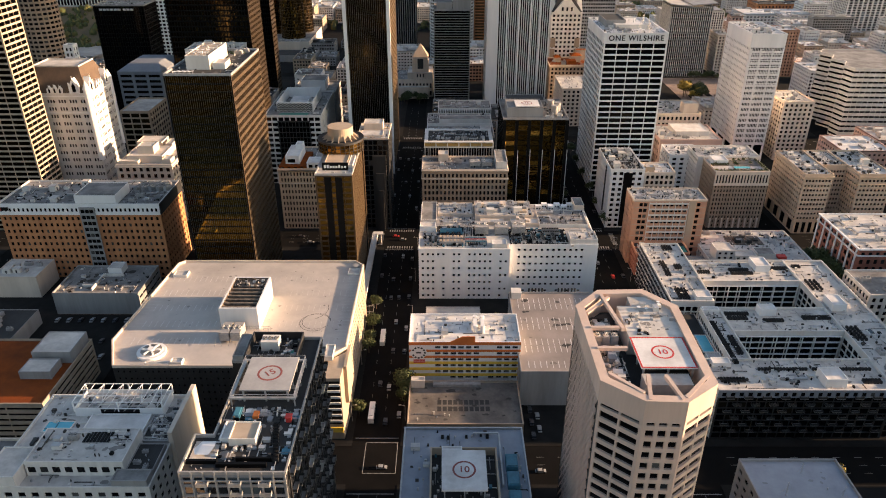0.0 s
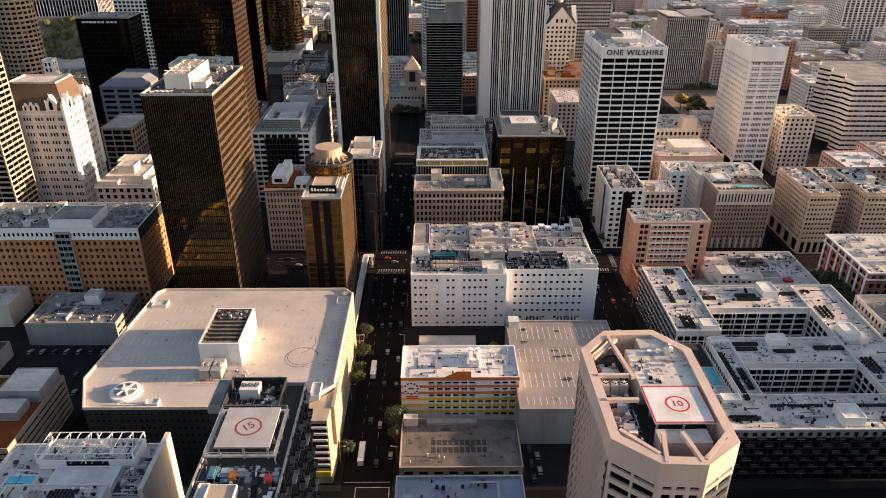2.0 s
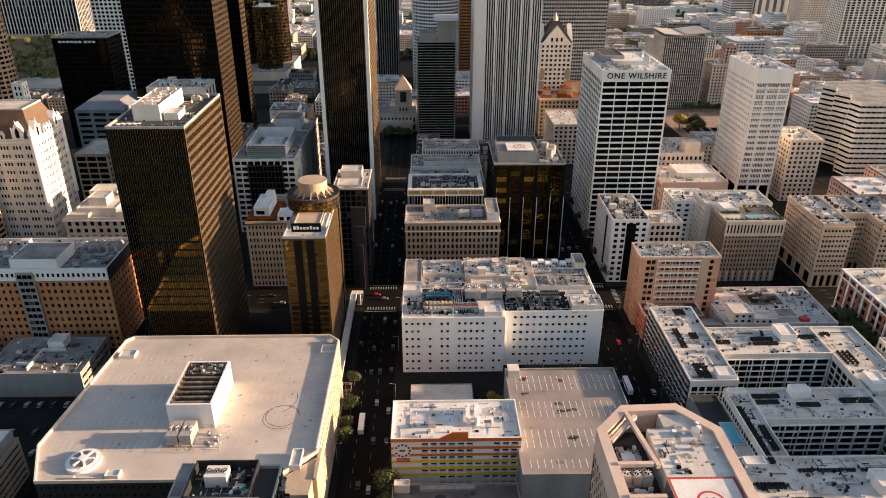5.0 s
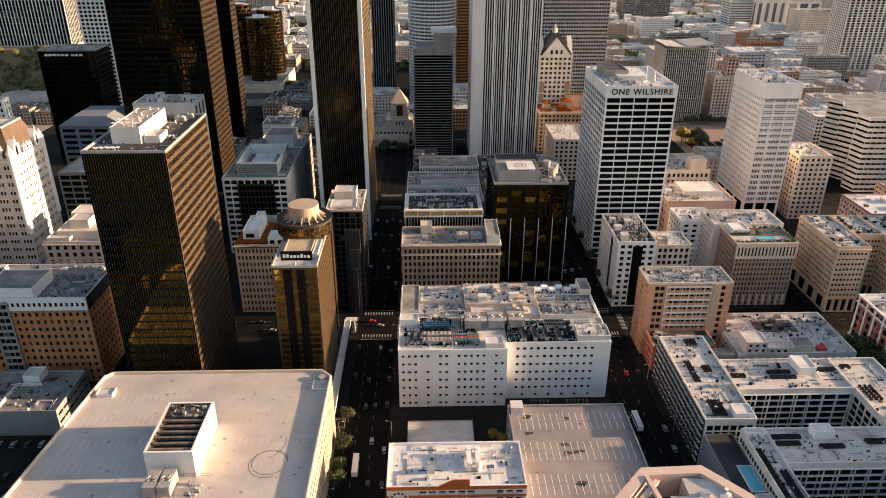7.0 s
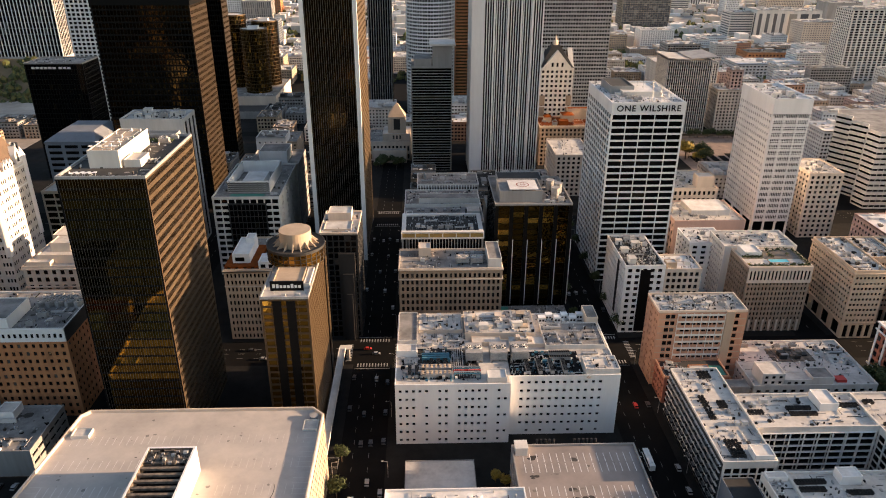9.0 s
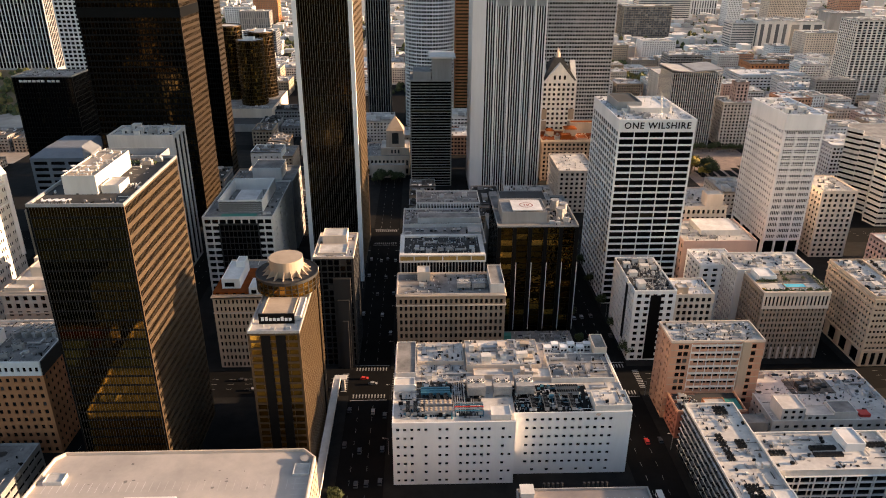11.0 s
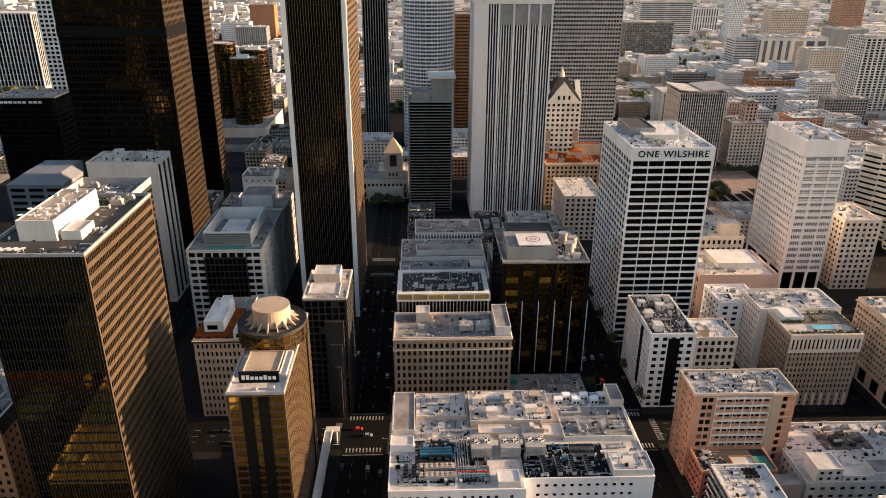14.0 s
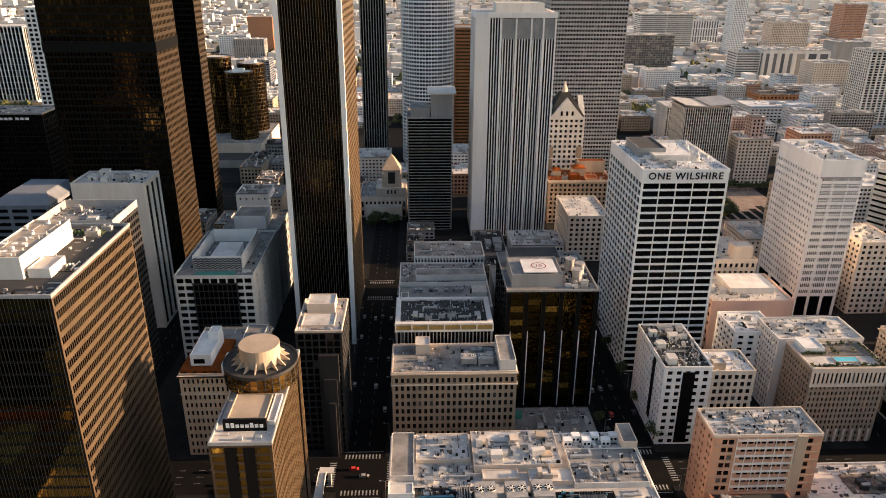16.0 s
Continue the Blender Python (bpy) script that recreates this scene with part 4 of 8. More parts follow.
def band(parent, name, a, b, z0, z1, grid, wall, glazing="dark", d=0.3, top=0.6, label="", keep=40):
    """A strip of facade set just proud of a wall."""
    va, vb = Vector((*a, 0)), Vector((*b, 0))
    u = (vb - va).normalized()
    n = Vector((u.y, -u.x, 0)) * 0.5
    p, q = (va + n).xy, (vb + n).xy
    f, panes = Form(), []
    facade(f, panes, tuple(p), tuple(q), z0, z1, grid, d, top, 0.6)
    for z in (z0, z1):
        f.face([(*a, z), (*b, z), (*q, z), (*p, z)] if z == z1 else [(*p, z), (*q, z), (*b, z), (*a, z)])
    f.face([(*a, z0), (*p, z0), (*p, z1), (*a, z1)])
    f.face([(*q, z0), (*b, z0), (*b, z1), (*q, z1)])
    w = part(name, f, M[wall], parent, label)
    for c, uu, ww, hh in panes[:keep]:
        ob = new("window", pane_mesh(ww, hh, glazing, None, "darkwall"))
        ob.matrix_basis = Matrix.Translation(c) @ Matrix.Rotation(math.atan2(uu.y, uu.x), 4, "Z")
        hang(ob, parent)
    if panes[keep:]:
        g = Form()
        up = Vector((0, 0, 1))
        for c, uu, ww, hh in panes[keep:]:
            x, z = uu * ww / 2, up * hh / 2
            g.face([c - x - z, c + x - z, c + x + z, c - x + z])
        part("window_panes", g, G[glazing], parent, kind="stuff")
    return w


def gear(parent, x0, x1, y0, y1, z, n, seed, colours=("steel", "duct", "black", "offwhite", "stain"), big=1.0):
    """A litter of small roof fittings: curbs, boxes, stub pipes and conduit runs."""
    rng = random.Random(seed)
    f = Form()
    for i in range(n):
        m = rng.randrange(len(colours))
        x, y = rng.uniform(x0, x1), rng.uniform(y0, y1)
        if rng.random() < 0.3:
            l = rng.uniform(2, 9) * big
            h = z + rng.uniform(0.15, 0.6)
            r = rng.uniform(0.05, 0.14)
            a, b = ((max(x0, x - l / 2), y, h), (min(x1, x + l / 2), y, h)) if rng.random() < 0.5 else ((x, max(y0, y - l / 2), h), (x, min(y1, y + l / 2), h))
            f.bar(a, b, r, m)
            f.bar((a[0], a[1], z), a, r, m)
            f.bar((b[0], b[1], z), b, r, m)
        elif rng.random() < 0.25:
            f.cylinder(x, y, z, z + rng.uniform(0.4, 1.5), rng.uniform(0.12, 0.4) * big, 7, m)
        else:
            w, d, h = rng.uniform(0.3, 1.4) * big, rng.uniform(0.3, 1.4) * big, rng.uniform(0.2, 1.2) * big
            x, y = min(max(x, x0 + w / 2), x1 - w / 2), min(max(y, y0 + d / 2), y1 - d / 2)
            f.box(x - w / 2, y - d / 2, z, x + w / 2, y + d / 2, z + h, m, bottom=False)
    return part("roof_gear", f, [M[c] for c in colours], parent, "small fittings and conduits on the roof", "stuff")


# ---- apartment tower with the helipad ----
helipad(-63.0, -47.4, 173.5, 190.5, 79, 73.9, "15", "pad", border=False, turn=38, size=0.21, red="darkred")
rail(-65.4, -45.8, 171.8, 192, 77.2, 1.4, 4)
f = Form()
for x in (-65.3, -45.9):
    f.box(x - 0.5, 171.8, 76.7, x + 0.5, 192, 77.2)
    for y in (172.2, 182, 191.6):
        f.bar((x, y, 73.9), (x, y, 76.7), 0.2)
for y in (172.3, 191.5):
    f.box(-64.8, y - 0.5, 76.7, -46.4, y + 0.5, 77.2)
part("walkway", f, M["steel"], [o for o in bpy.data.objects if o.name == "helipad"][0], "steel grating walkway")
annexe("plant_screen", "dark louvred screen round a plant pit", -66.5, -49, 193.5, 207.4, 73.9, 77.5, "darkwall", "roofdark", rim=3.2, lip=0.4, parent=T15)
annexe("corner_room", "grey corner plant room", -70.8, -67.2, 194.5, 207.5, 73.9, 76.5, "grey", "roofgrey", parent=T15)
f1, f2 = Form(), Form()
f1.box(-62.5, 200, 74.4, -56.5, 204.5, 78.2)
for i in range(3):
    fan(f2, -61.4 + i * 2.0, 202.2, 78.2, 0.85)
e = thing("cooling_unit", (-59.5, 202, 74.4), "pale rooftop cooling unit with three round fans", "cooling unit")
part("body", f1, M["offwhite"], e)
part("fans", f2, [M["duct"], M["black"]], e)
annexe("lift_house", "pale weathered lift housing on a roof", -61.5, -53.8, 154.6, 162, 73.9, 76.6, "offwhite", "tan")
annexe("side_room", "low white roof room beside the lift housing", -64.5, -61.6, 156, 163.5, 73.9, 75.6, "white", "rooflight")
f = Form()
for x0, x1, y0, y1 in ((-71.6, -63, 147.5, 148.3), (-63, -49, 146.2, 147.2), (-58, -48, 148.5, 149.2)):
    f.box(x0, y0, 73.9, x1, y1, 75.2)
f.box(-71.4, 149.5, 73.9, -64, 156.5, 74.0, 1)
part("roof_screen", f, [M["black"], M["rooflight"]], T15, "black planter walls and pale paving along the front")
f = Form()
f.face([(-70, 150.5, 74.6), (-66, 150, 75.0), (-65, 153, 75.4), (-69, 154, 74.9)])
f.face([(-69, 154, 74.9), (-65, 153, 75.4), (-65.5, 156, 74.5), (-69.5, 156, 74.4)])
f.face([(-70, 150.5, 74.6), (-69, 154, 74.9), (-69.5, 156, 74.4), (-71.2, 153, 74.3)])
single("roof_sheet", f, M["white"], "crumpled white sheet lying on the roof paving", "sheet")
f = Form()
f.box(-47.2, 164.6, 73.9, -45.6, 166.4, 75.6)
f.box(-47.4, 164.4, 75.6, -45.4, 166.6, 75.8)
single("covered_crate", f, M["red"], "crate under a bright red tarpaulin on the roof", "crate")
for i in range(11):
    put("condenser", -49.6 + 0.28 * i, 162.5 - 1.4 * i, 73.9, 0, (1.5, 1.1, 1.2), "roof condensers")
f = Form()
f.box(-57.5, 166, 73.9, -55.8, 168.6, 75.1)
single("covered_crate", f, M["orange"], "crate under an orange tarpaulin on the roof", "crate")
f = Form()
f.box(-63.6, 165.5, 73.9, -61.2, 170.5, 75.0)
f.box(-63.2, 166, 75.0, -61.6, 170, 75.4)
single("covered_crate", f, M["blueglaze"], "crate under a blue tarpaulin on the roof", "crate")
stains(T15, -66, -44, 144, 192, 73.9, 26, 2, "ponding", 0.8, 3.0)
crates(-64, -50, 164, 172, 73.9, 12, 6, ("white", "offwhite", "black", "blueglaze", "greyblue", "duct"))
crates(-46.5, -43.6, 146, 172, 73.9, 10, 8, ("blueglaze", "greyblue", "duct", "offwhite", "steel"), 0.8, 2.0)
crates(-56, -49.6, 194.5, 206.5, 74.3, 9, 9, ("duct", "black", "green", "offwhite", "steel"), 0.6, 2.0)
stains(LL, -146, -95, 167, 211, 44.9, 50, 3, "ponding", 0.8, 3.5)
stains(LL, -146, -95, 167, 211, 44.93, 40, 13, "stain", 0.4, 2.0)
crates(-146, -137, 168, 190, 44.9, 8, 14, ("offwhite", "duct", "grey", "darkwall"), 0.8, 2.6)
crates(-135, -127.5, 181, 191, 44.9, 5, 15, ("offwhite", "duct", "darkwall", "blueglaze"), 0.6, 2.2)
stains(LL, -135, -105, 173, 187, 50.61, 20, 4, "ponding", 0.6, 2.6)
stains(LL, -132.5, -103, 202, 211, 47.21, 16, 5, "stain", 0.4, 1.6)
stains(BLO, -14, 28, 152, 206, 31.9, 22, 6, "greyblue", 0.6, 2.6)
stains(HB, 58, 73, 185, 200, 92.2, 12, 7, "ponding", 0.8, 2.8)
clutter(-72, -64.8, 144.5, 147.3, 73.9, 3, 4, ("vent", "plant_box"), 0.6)
clutter(-53.5, -49.8, 149.5, 163, 73.9, 4, 5, ("plant_box", "vent"), 0.8)
f1 = Form()
f1.box(-1.6, -1.5, 0, 1.6, 0, 0.18)
f1.box(-1.6, -1.5, 0.18, 1.6, -1.42, 1.15, 1)
f1.box(-1.6, -1.42, 0.18, -1.52, 0, 1.15, 1)
f1.box(1.52, -1.42, 0.18, 1.6, 0, 1.15, 1)
BALCONY = f1.mesh("balcony", [M["grey"], M["darkwall"]])
PALE_BALCONY = BALCONY.copy()
PALE_BALCONY.materials[0] = M["offwhite"]
PALE_BALCONY.materials[1] = M["steel"]


def balcony(parent, x, y, z, turn, me=BALCONY, size=1.0):
    ob = new("balcony", me)
    ob.matrix_basis = Matrix.LocRotScale((x, y, z), Euler((0, 0, radians(turn))), Vector((size, 1, 1)))
    return hang(ob, parent)


for r in range(4, 20):
    for c in range(9):
        if (r + c) % 2:
            balcony(T15, -43, 147 + c * 7.0 + (r % 3), 1.2 + r * 3.68, 90, PALE_BALCONY if (r * 3 + c) % 5 == 0 else BALCONY, 1.3)
f = Form()
for r in range(20):
    f.box(-42.98, 143.6, 3.7 + r * 3.68, -42.75, 208, 3.95 + r * 3.68)
for k in range(9):
    f.box(-42.98, 145.6 + k * 7.2, 0.2, -42.6, 146.1 + k * 7.2, 74.8)
part("slab_edges", f, M["darkwall"], T15, "dark metal slab edges and party walls")
f = Form()
for k in range(10):
    f.box(-72.4 + k * 3.2, 143.2, 0.2, -71.95 + k * 3.2, 143.48, 74.9)
f.box(-72.5, 143.1, 71.6, -43, 143.48, 72.1)
part("front_frame", f, M["duct"], T15, "grey metal framing on the glass front")
for r in range(9, 20):
    for x in (-66, -57, -49):
        balcony(T15, x, 143.2, 1.2 + r * 3.68, 0, PALE_BALCONY)

# ---- hotel with the roof truss ----
annexe("roof_room", "white roof room under an open steel truss", -133.5, -101.5, 201, 211.5, 44.9, 48.6, "white", "rooflight", rim=1.4, parent=LL)
f = Form()
f.slab((-117, 201, 46.8), (1, 0, 0), (0, -1, 0), 14, 2.8, 0.06)
part("glazed_front", f, G["black"], LL, "dark glazed front of a roof room")
e = thing("roof_truss", (-118.5, 206, 47.2), "open white steel truss frame over a roof room", "truss")
for x in [-133.5 + i * 3.55 for i in range(10)]:
    f = Form()
    f.bar((x, 201, 51.4), (x, 211.5, 51.4), 0.1)
    part("cross_beam", f, M["white"], e)
for y in (201, 204.5, 208, 211.5):
    f = Form()
    f.bar((-133.5, y, 51.4), (-101.5, y, 51.4), 0.11)
    part("long_beam", f, M["white"], e)
for i in range(9):
    f = Form()
    x = -133.5 + i * 3.55
    f.bar((x, 201 if i % 2 else 211.5, 51.2), (x + 3.55, 211.5 if i % 2 else 201, 51.2), 0.08)
    part("diagonal", f, M["white"], e)
    f = Form()
    f.bar((x, 201, 47.2), (x + 3.55, 201, 51.2), 0.08)
    part("brace", f, M["white"], e)
for x in (-133.5, -117.5, -101.5):
    for y in (201, 211.5):
        f = Form()
        f.bar((x, y, 47.2), (x, y, 51.4), 0.2)
        part("post", f, M["white"], e)
f = Form()
f.prism(rect(-94.4, -92.8, 186, 212.4), 0.15, 50.6)
part("fin_wall", f, M["cream"], LL, "tall plain plastered end wall")
annexe("roof_wing", "stained grey roof wing with parapet", -136, -104, 172, 188, 44.9, 51, "offwhite", "rooflight", parent=LL)
e = thing("solar_array", (-116.5, 183.5, 50.6), "black solar panel array on a grey roof", "solar panel")
f = Form()
f.box(-121, 181, 50.6, -112, 186, 50.9)
part("frame", f, M["steel"], e)
for i in range(8):
    f = Form()
    f.box(-121 + i * 1.15, 181, 50.9, -120.05 + i * 1.15, 186, 51.05)
    part("panel", f, M["black"], e)
e = thing("roof_pool", (-137, 195, 45), "small turquoise rooftop pool with pale coping", "pool")
f = Form()
ring(f, rect(-142, -132, 192, 198), 0.5, 44.9, 45.4)
part("coping", f, M["offwhite"], e)
f = Form()
f.face([(-141.5, 192.5, 45.25), (-132.5, 192.5, 45.25), (-132.5, 197.5, 45.25), (-141.5, 197.5, 45.25)])
part("water", f, M["water"], e, "turquoise pool water")
annexe("terrace_box", "white roof terrace below the glazed room", -127, -105.5, 189.5, 200.6, 44.9, 46.6, "white", "roofwhite", rim=0.3, parent=LL)
annexe("plant_pit", "dark plant deck with pale pipes", -105, -95.2, 187, 200.5, 44.9, 46.2, "grey", "roofdark", rim=0.6, lip=0.6, parent=LL)
gear(LL, -104, -96, 188, 200, 45.6, 60, 317, ("offwhite", "steel", "duct"))
annexe("roof_wing", "low grey roof wing beside the pool", -104, -95, 168, 185, 44.9, 47, "grey", "roofdark")
clutter(-101, -96, 202, 210, 44.9, 5, 11)
clutter(-133, -122, 173, 187, 50.6, 5, 13, ("vent", "handler", "plant_box"))
clutter(-103, -96, 169, 184, 46.6, 6, 14, ("vent", "handler", "pipes"), 0.7)

for k in range(8):
    f = Form()
    f.slab((-134 + k * 4, 172, 47.6), (1, 0, 0), (0, -1, 0), 2.4, 2.2, 0.05)
    part("window", f, G["dark"], LL)
annexe("corner_block", "pale corner roof block", -146.8, -136.5, 166.3, 180, 44.9, 50, "offwhite", "rooflight", parent=LL)
annexe("corner_block", "grey corner roof block", -106, -94.6, 166.3, 171.5, 44.9, 48.5, "grey", "roofgrey", parent=LL)

# ---- low block with the blue roof ----
annexe("plinth", "ochre-trimmed plinth for a helipad", -4.9, 18.9, 166, 195, 31.9, 36, "tan", "roofdark", rim=3.4, lip=0.6, parent=BLO)
gear(BLO, -4, 18, 167, 194, 32.6, 70, 318, ("steel", "duct", "blueglaze", "offwhite"))
helipad(-0.8, 14.6, 172, 190.8, 38.5, 32.6, "10", "padwhite", border=False, size=0.22, red="darkred")
annexe("lift_house", "white lift housing behind a helipad", -0.8, 6.5, 191.2, 194.2, 32.6, 37.2, "white", "roofwhite")
for y in (170, 178.5, 187):
    f = Form()
    f.box(22, y, 31.9, 26.2, y + 6.5, 34.2)
    f.box(22.4, y + 0.4, 34.2, 25.8, y + 6.1, 34.6)
    single("water_tank", f, M["blueglaze"], "rectangular blue-green tank on a roof", "tank", "roof tanks")
f = Form()
f.bar((11, 205.5, 33), (20.5, 205.5, 33), 0.3)
f.bar((20.5, 205.5, 33), (20.5, 180, 33), 0.3)
f.bar((11, 205.5, 31.9), (11, 205.5, 33), 0.3)
f.bar((20.5, 180, 31.9), (20.5, 180, 33), 0.3)
single("roof_pipe", f, M["steel"], "thick pale pipe along a blue-grey roof", "pipe")
clutter(-13, -5, 152, 204, 31.9, 6, 21, ("vent", "vent", "plant_box"))
clutter(-3, 19, 203, 206, 31.9, 8, 22, ("vent", "condenser"))
clutter(26, 28.5, 160, 205, 31.9, 8, 23, ("vent",))

# ---- octagonal tower roof ----
helipad(57.2, 73.6, 167, 182.6, 92.4, 88.0, "10", "padwhite", border=True, size=0.18)
for a, b in (((46.5, 196, 92.3), (55.5, 206, 92.3)), ((56, 152, 92.6), (58, 163, 92.6)), ((65, 152, 92.6), (63, 163, 92.6)), ((66, 153, 92.6), (75, 163, 92.6)), ((47, 164, 92.6), (55, 155, 92.6)), ((46, 187, 92.8), (55, 187, 92.8)), ((46, 176, 92.8), (55, 176, 92.8)), ((56, 186, 92.8), (53, 207, 92.8))):
    f = Form()
    f.bar(a, b, 0.55)
    part("roof_beam", f, M["pinkstone"], HB)
f = Form()
f.prism([(57.3, 183), (74.2, 183), (74.2, 199), (68.6, 206.5), (62, 207), (62, 201), (57.3, 201)], 85.52, 92.2)
part("roof_slab", f, M["rooflight"], HB, "pale raised roof slab")
f = Form()
f.box(57.4, 161.5, 85.52, 71, 166.8, 90.5)
part("front_slab", f, M["rooflight"], HB, "pale lower roof slab")
for i, x in enumerate((48, 50.6, 53.2)):
    f1, f2 = Form(), Form()
    f1.box(x - 1.2, 184, 88.0, x + 1.2, 186.6, 91.4)
    fan(f2, x, 185.3, 91.4, 1.0)
    e = thing("cooling_unit", (x, 185.3, 88.0), "dusty rooftop cooling unit with a round fan", "cooling unit", "row of cooling units")
    part("body", f1, M["duct"], e)
    part("fan", f2, [M["offwhite"], M["black"]], e)
f = Form()
f.face([(46.3, 161, 88.0), (54.6, 161, 88.0), (54.6, 203, 88.0), (46.3, 199, 88.0)])
part("pit_floor", f, M["roofdark"], HB, "dark plant pit floor")
crates(47.5, 54.5, 164, 183, 88.0, 18, 35, ("steel", "duct", "offwhite", "greyblue"), 0.8, 2.6, "machine_box", "galvanised machine housing in a roof pit")
crates(47.5, 54.5, 188, 199, 88.0, 14, 36, ("steel", "duct", "offwhite", "steel"), 0.8, 3.0, "machine_box", "galvanised machine housing in a roof pit")
crates(56.5, 72, 155.5, 162, 85.55, 8, 37, ("steel", "duct", "tan"), 0.8, 2.4, "machine_box", "galvanised machine housing in a roof pit")
clutter(47.5, 54, 188, 198, 88.0, 12, 31, ("handler", "pipes", "duct", "plant_box"), 0.6)
clutter(47.5, 54, 164, 182, 88.0, 14, 32, ("handler", "pipes", "duct", "plant_box"), 0.6)
clutter(63, 72, 196, 203, 92.2, 7, 33, ("vent", "dish", "plant_box"), 0.8)
clutter(56, 74, 156, 162, 85.52, 8, 34, ("handler", "pipes", "duct", "vent"), 0.5)
# diagonal lattice on the west flank
for i in range(-8, 22):
    for s in (1, -1):
        y0, z0 = 162.0, i * 4.2
        pts = []
        for k in range(2):
            t = k * 37
            pts.append((43.85, y0 + t, z0 + (t * 1.6 if s > 0 else 37 * 1.6 - t * 1.6)))
        a, b = Vector(pts[0]), Vector(pts[1])
        lo, hi = 2.0, 86.0
        if a.z > b.z:
            a, b = b, a
        if b.z < lo or a.z > hi:
            continue
        if a.z < lo:
            a = a.lerp(b, (lo - a.z) / (b.z - a.z))
        if b.z > hi:
            b = a.lerp(b, (hi - a.z) / (b.z - a.z))
        f = Form()
        f.bar(a, b, 0.36)
        part("lattice_rib", f, M["pinkstone"], HB)

# ---- parking garage roof ----
DK = 33.52
e = thing("roof_ventilator", (-93, 290, DK), "white louvred ventilator house on a parking roof", "ventilator")
f = Form()
ring(f, rect(-102.5, -85, 274, 303), 0.8, DK, 45)
part("wall", f, M["white"], e)
f = Form()
f.box(-101.8, 274.8, 41.0, -85.8, 302.2, 41.4)
part("inner_deck", f, M["black"], e, "soot-dark inner deck")
for i in range(6):
    f = Form()
    y = 275.8 + i * 3.2
    f.box(-101.7, y, 43.6, -85.8, y + 1.1, 44.6)
    part("louvre", f, M["soot"], e)
f = Form()
f.box(-101.7, 295, 42.5, -85.8, 302.1, 44.2)
part("hatch", f, M["soot"], e, "rusty soot-stained hatch")
f = Form()
for a in ((-101.69, 274.81, -101.6, 302.19), (-85.9, 274.81, -85.81, 302.19), (-101.6, 302.1, -85.9, 302.19)):
    f.box(a[0], a[1], 41.4, a[2], a[3], 44.9)
part("lining", f, M["soot"], e, "sooty inner lining")
stains(GARAGE, -140, -105, 262, 335, DK, 22, 43, "ponding", 0.3, 1.6)
stains(GARAGE, -84, -46, 262, 335, DK, 26, 44, "ponding", 0.3, 1.3)
stains(GARAGE, -135, -50, 262, 335, DK, 26, 45, "stain", 0.15, 0.7)
stains(PK, 37, 85, 263, 329, 18.7, 26, 46, "roofbrown", 0.4, 2.0)
stains(LO, -15, 33, 240, 267, 7.9, 36, 47, "stain", 0.5, 2.6)
stains(WHITE, -13, 86, 358.5, 417, 32.5, 60, 48, "ponding", 0.5, 2.6)
stains(JY, -15, 35, 276.5, 298.5, 24.9, 18, 49, "ponding", 0.3, 1.4)
stains(JY, -15, 35, 276.5, 298.5, 24.9, 8, 50, "stain", 0.2, 1.0)
gear(e, -101.4, -86.2, 294, 301.8, 44.2, 40, 319, ("soot", "black", "stain", "duct"), 1.0)
clutter(-101, -87, 295.5, 301.5, 44.2, 10, 41, ("vent", "plant_box", "vent"), 0.6)
for x in (-98, -93):
    put("cooler", x, 267.5, DK, 0, (0.55, 0.9, 1.0), "garage plant")
rail(-102, -80, 260.5, 273.5, DK, 2.0, 3)
clutter(-88, -81, 261.5, 272.5, DK, 7, 42, ("handler", "pipes", "plant_box"), 0.55)
e = thing("ramp_drum", (-128, 255.5, DK), "white spiral ramp drum on a parking roof", "ramp")
f = Form()
f.cylinder(-128, 255.5, DK, DK + 1.3, 6.2, 28)
part("drum", f, M["white"], e)
f = Form()
fan(f, -128, 255.5, DK + 1.3, 4.6, 0, 1)
part("hub", f, [M["white"], M["roofgrey"]], e)
f = Form()
f.cylinder(-128, 255.5, DK + 1.8, DK + 2.6, 1.5, 12)
part("cap", f, M["white"], e)
for x0, x1, y0, y1, h in ((-141, -134, 322, 327, 1.6), (-50.5, -44.5, 325, 331, 0.9), (-128, -118, 246.5, 248, 1.2), (-117, -112, 246.5, 250, 1.8), (-52, -48, 250, 259, 2.4)):
    annexe("roof_hut", "small pale hut on a parking roof", x0, x1, y0, y1, DK, DK + h, "offwhite", "rooflight", "hut")
f = Form()
f.cylinder(-47, 333, DK, DK + 1.3, 1.6, 12)
f.cylinder(-47, 333, DK + 1.3, DK + 1.6, 1.8, 12)
single("roof_tank", f, M["duct"], "dark round tank in a roof corner", "tank")
f, near = Form(), Form()
for y in (262, 276, 290, 304, 318):
    for i in range(34):
        x = -140 + i * 2.75
        if -106 < x < -78 and 258 < y < 310:
            continue
        (near if x < -103 else f).box(x, y, DK + 0.03, x + 0.16, y + 5.2, DK + 0.036)
for i in range(26):
    y = 262 + i * 2.8
    f.box(-50, y, DK + 0.004, -44.2, y + 0.14, DK + 0.012)
    f.box(-144.5, y, DK + 0.004, -139.5, y + 0.14, DK + 0.012)
part("bay_line", near, M["bayline"], GARAGE, "white parking bay lines", "stuff")
part("bay_line", f, M["faded"], GARAGE, "worn white parking bay lines", "stuff")
f = Form()
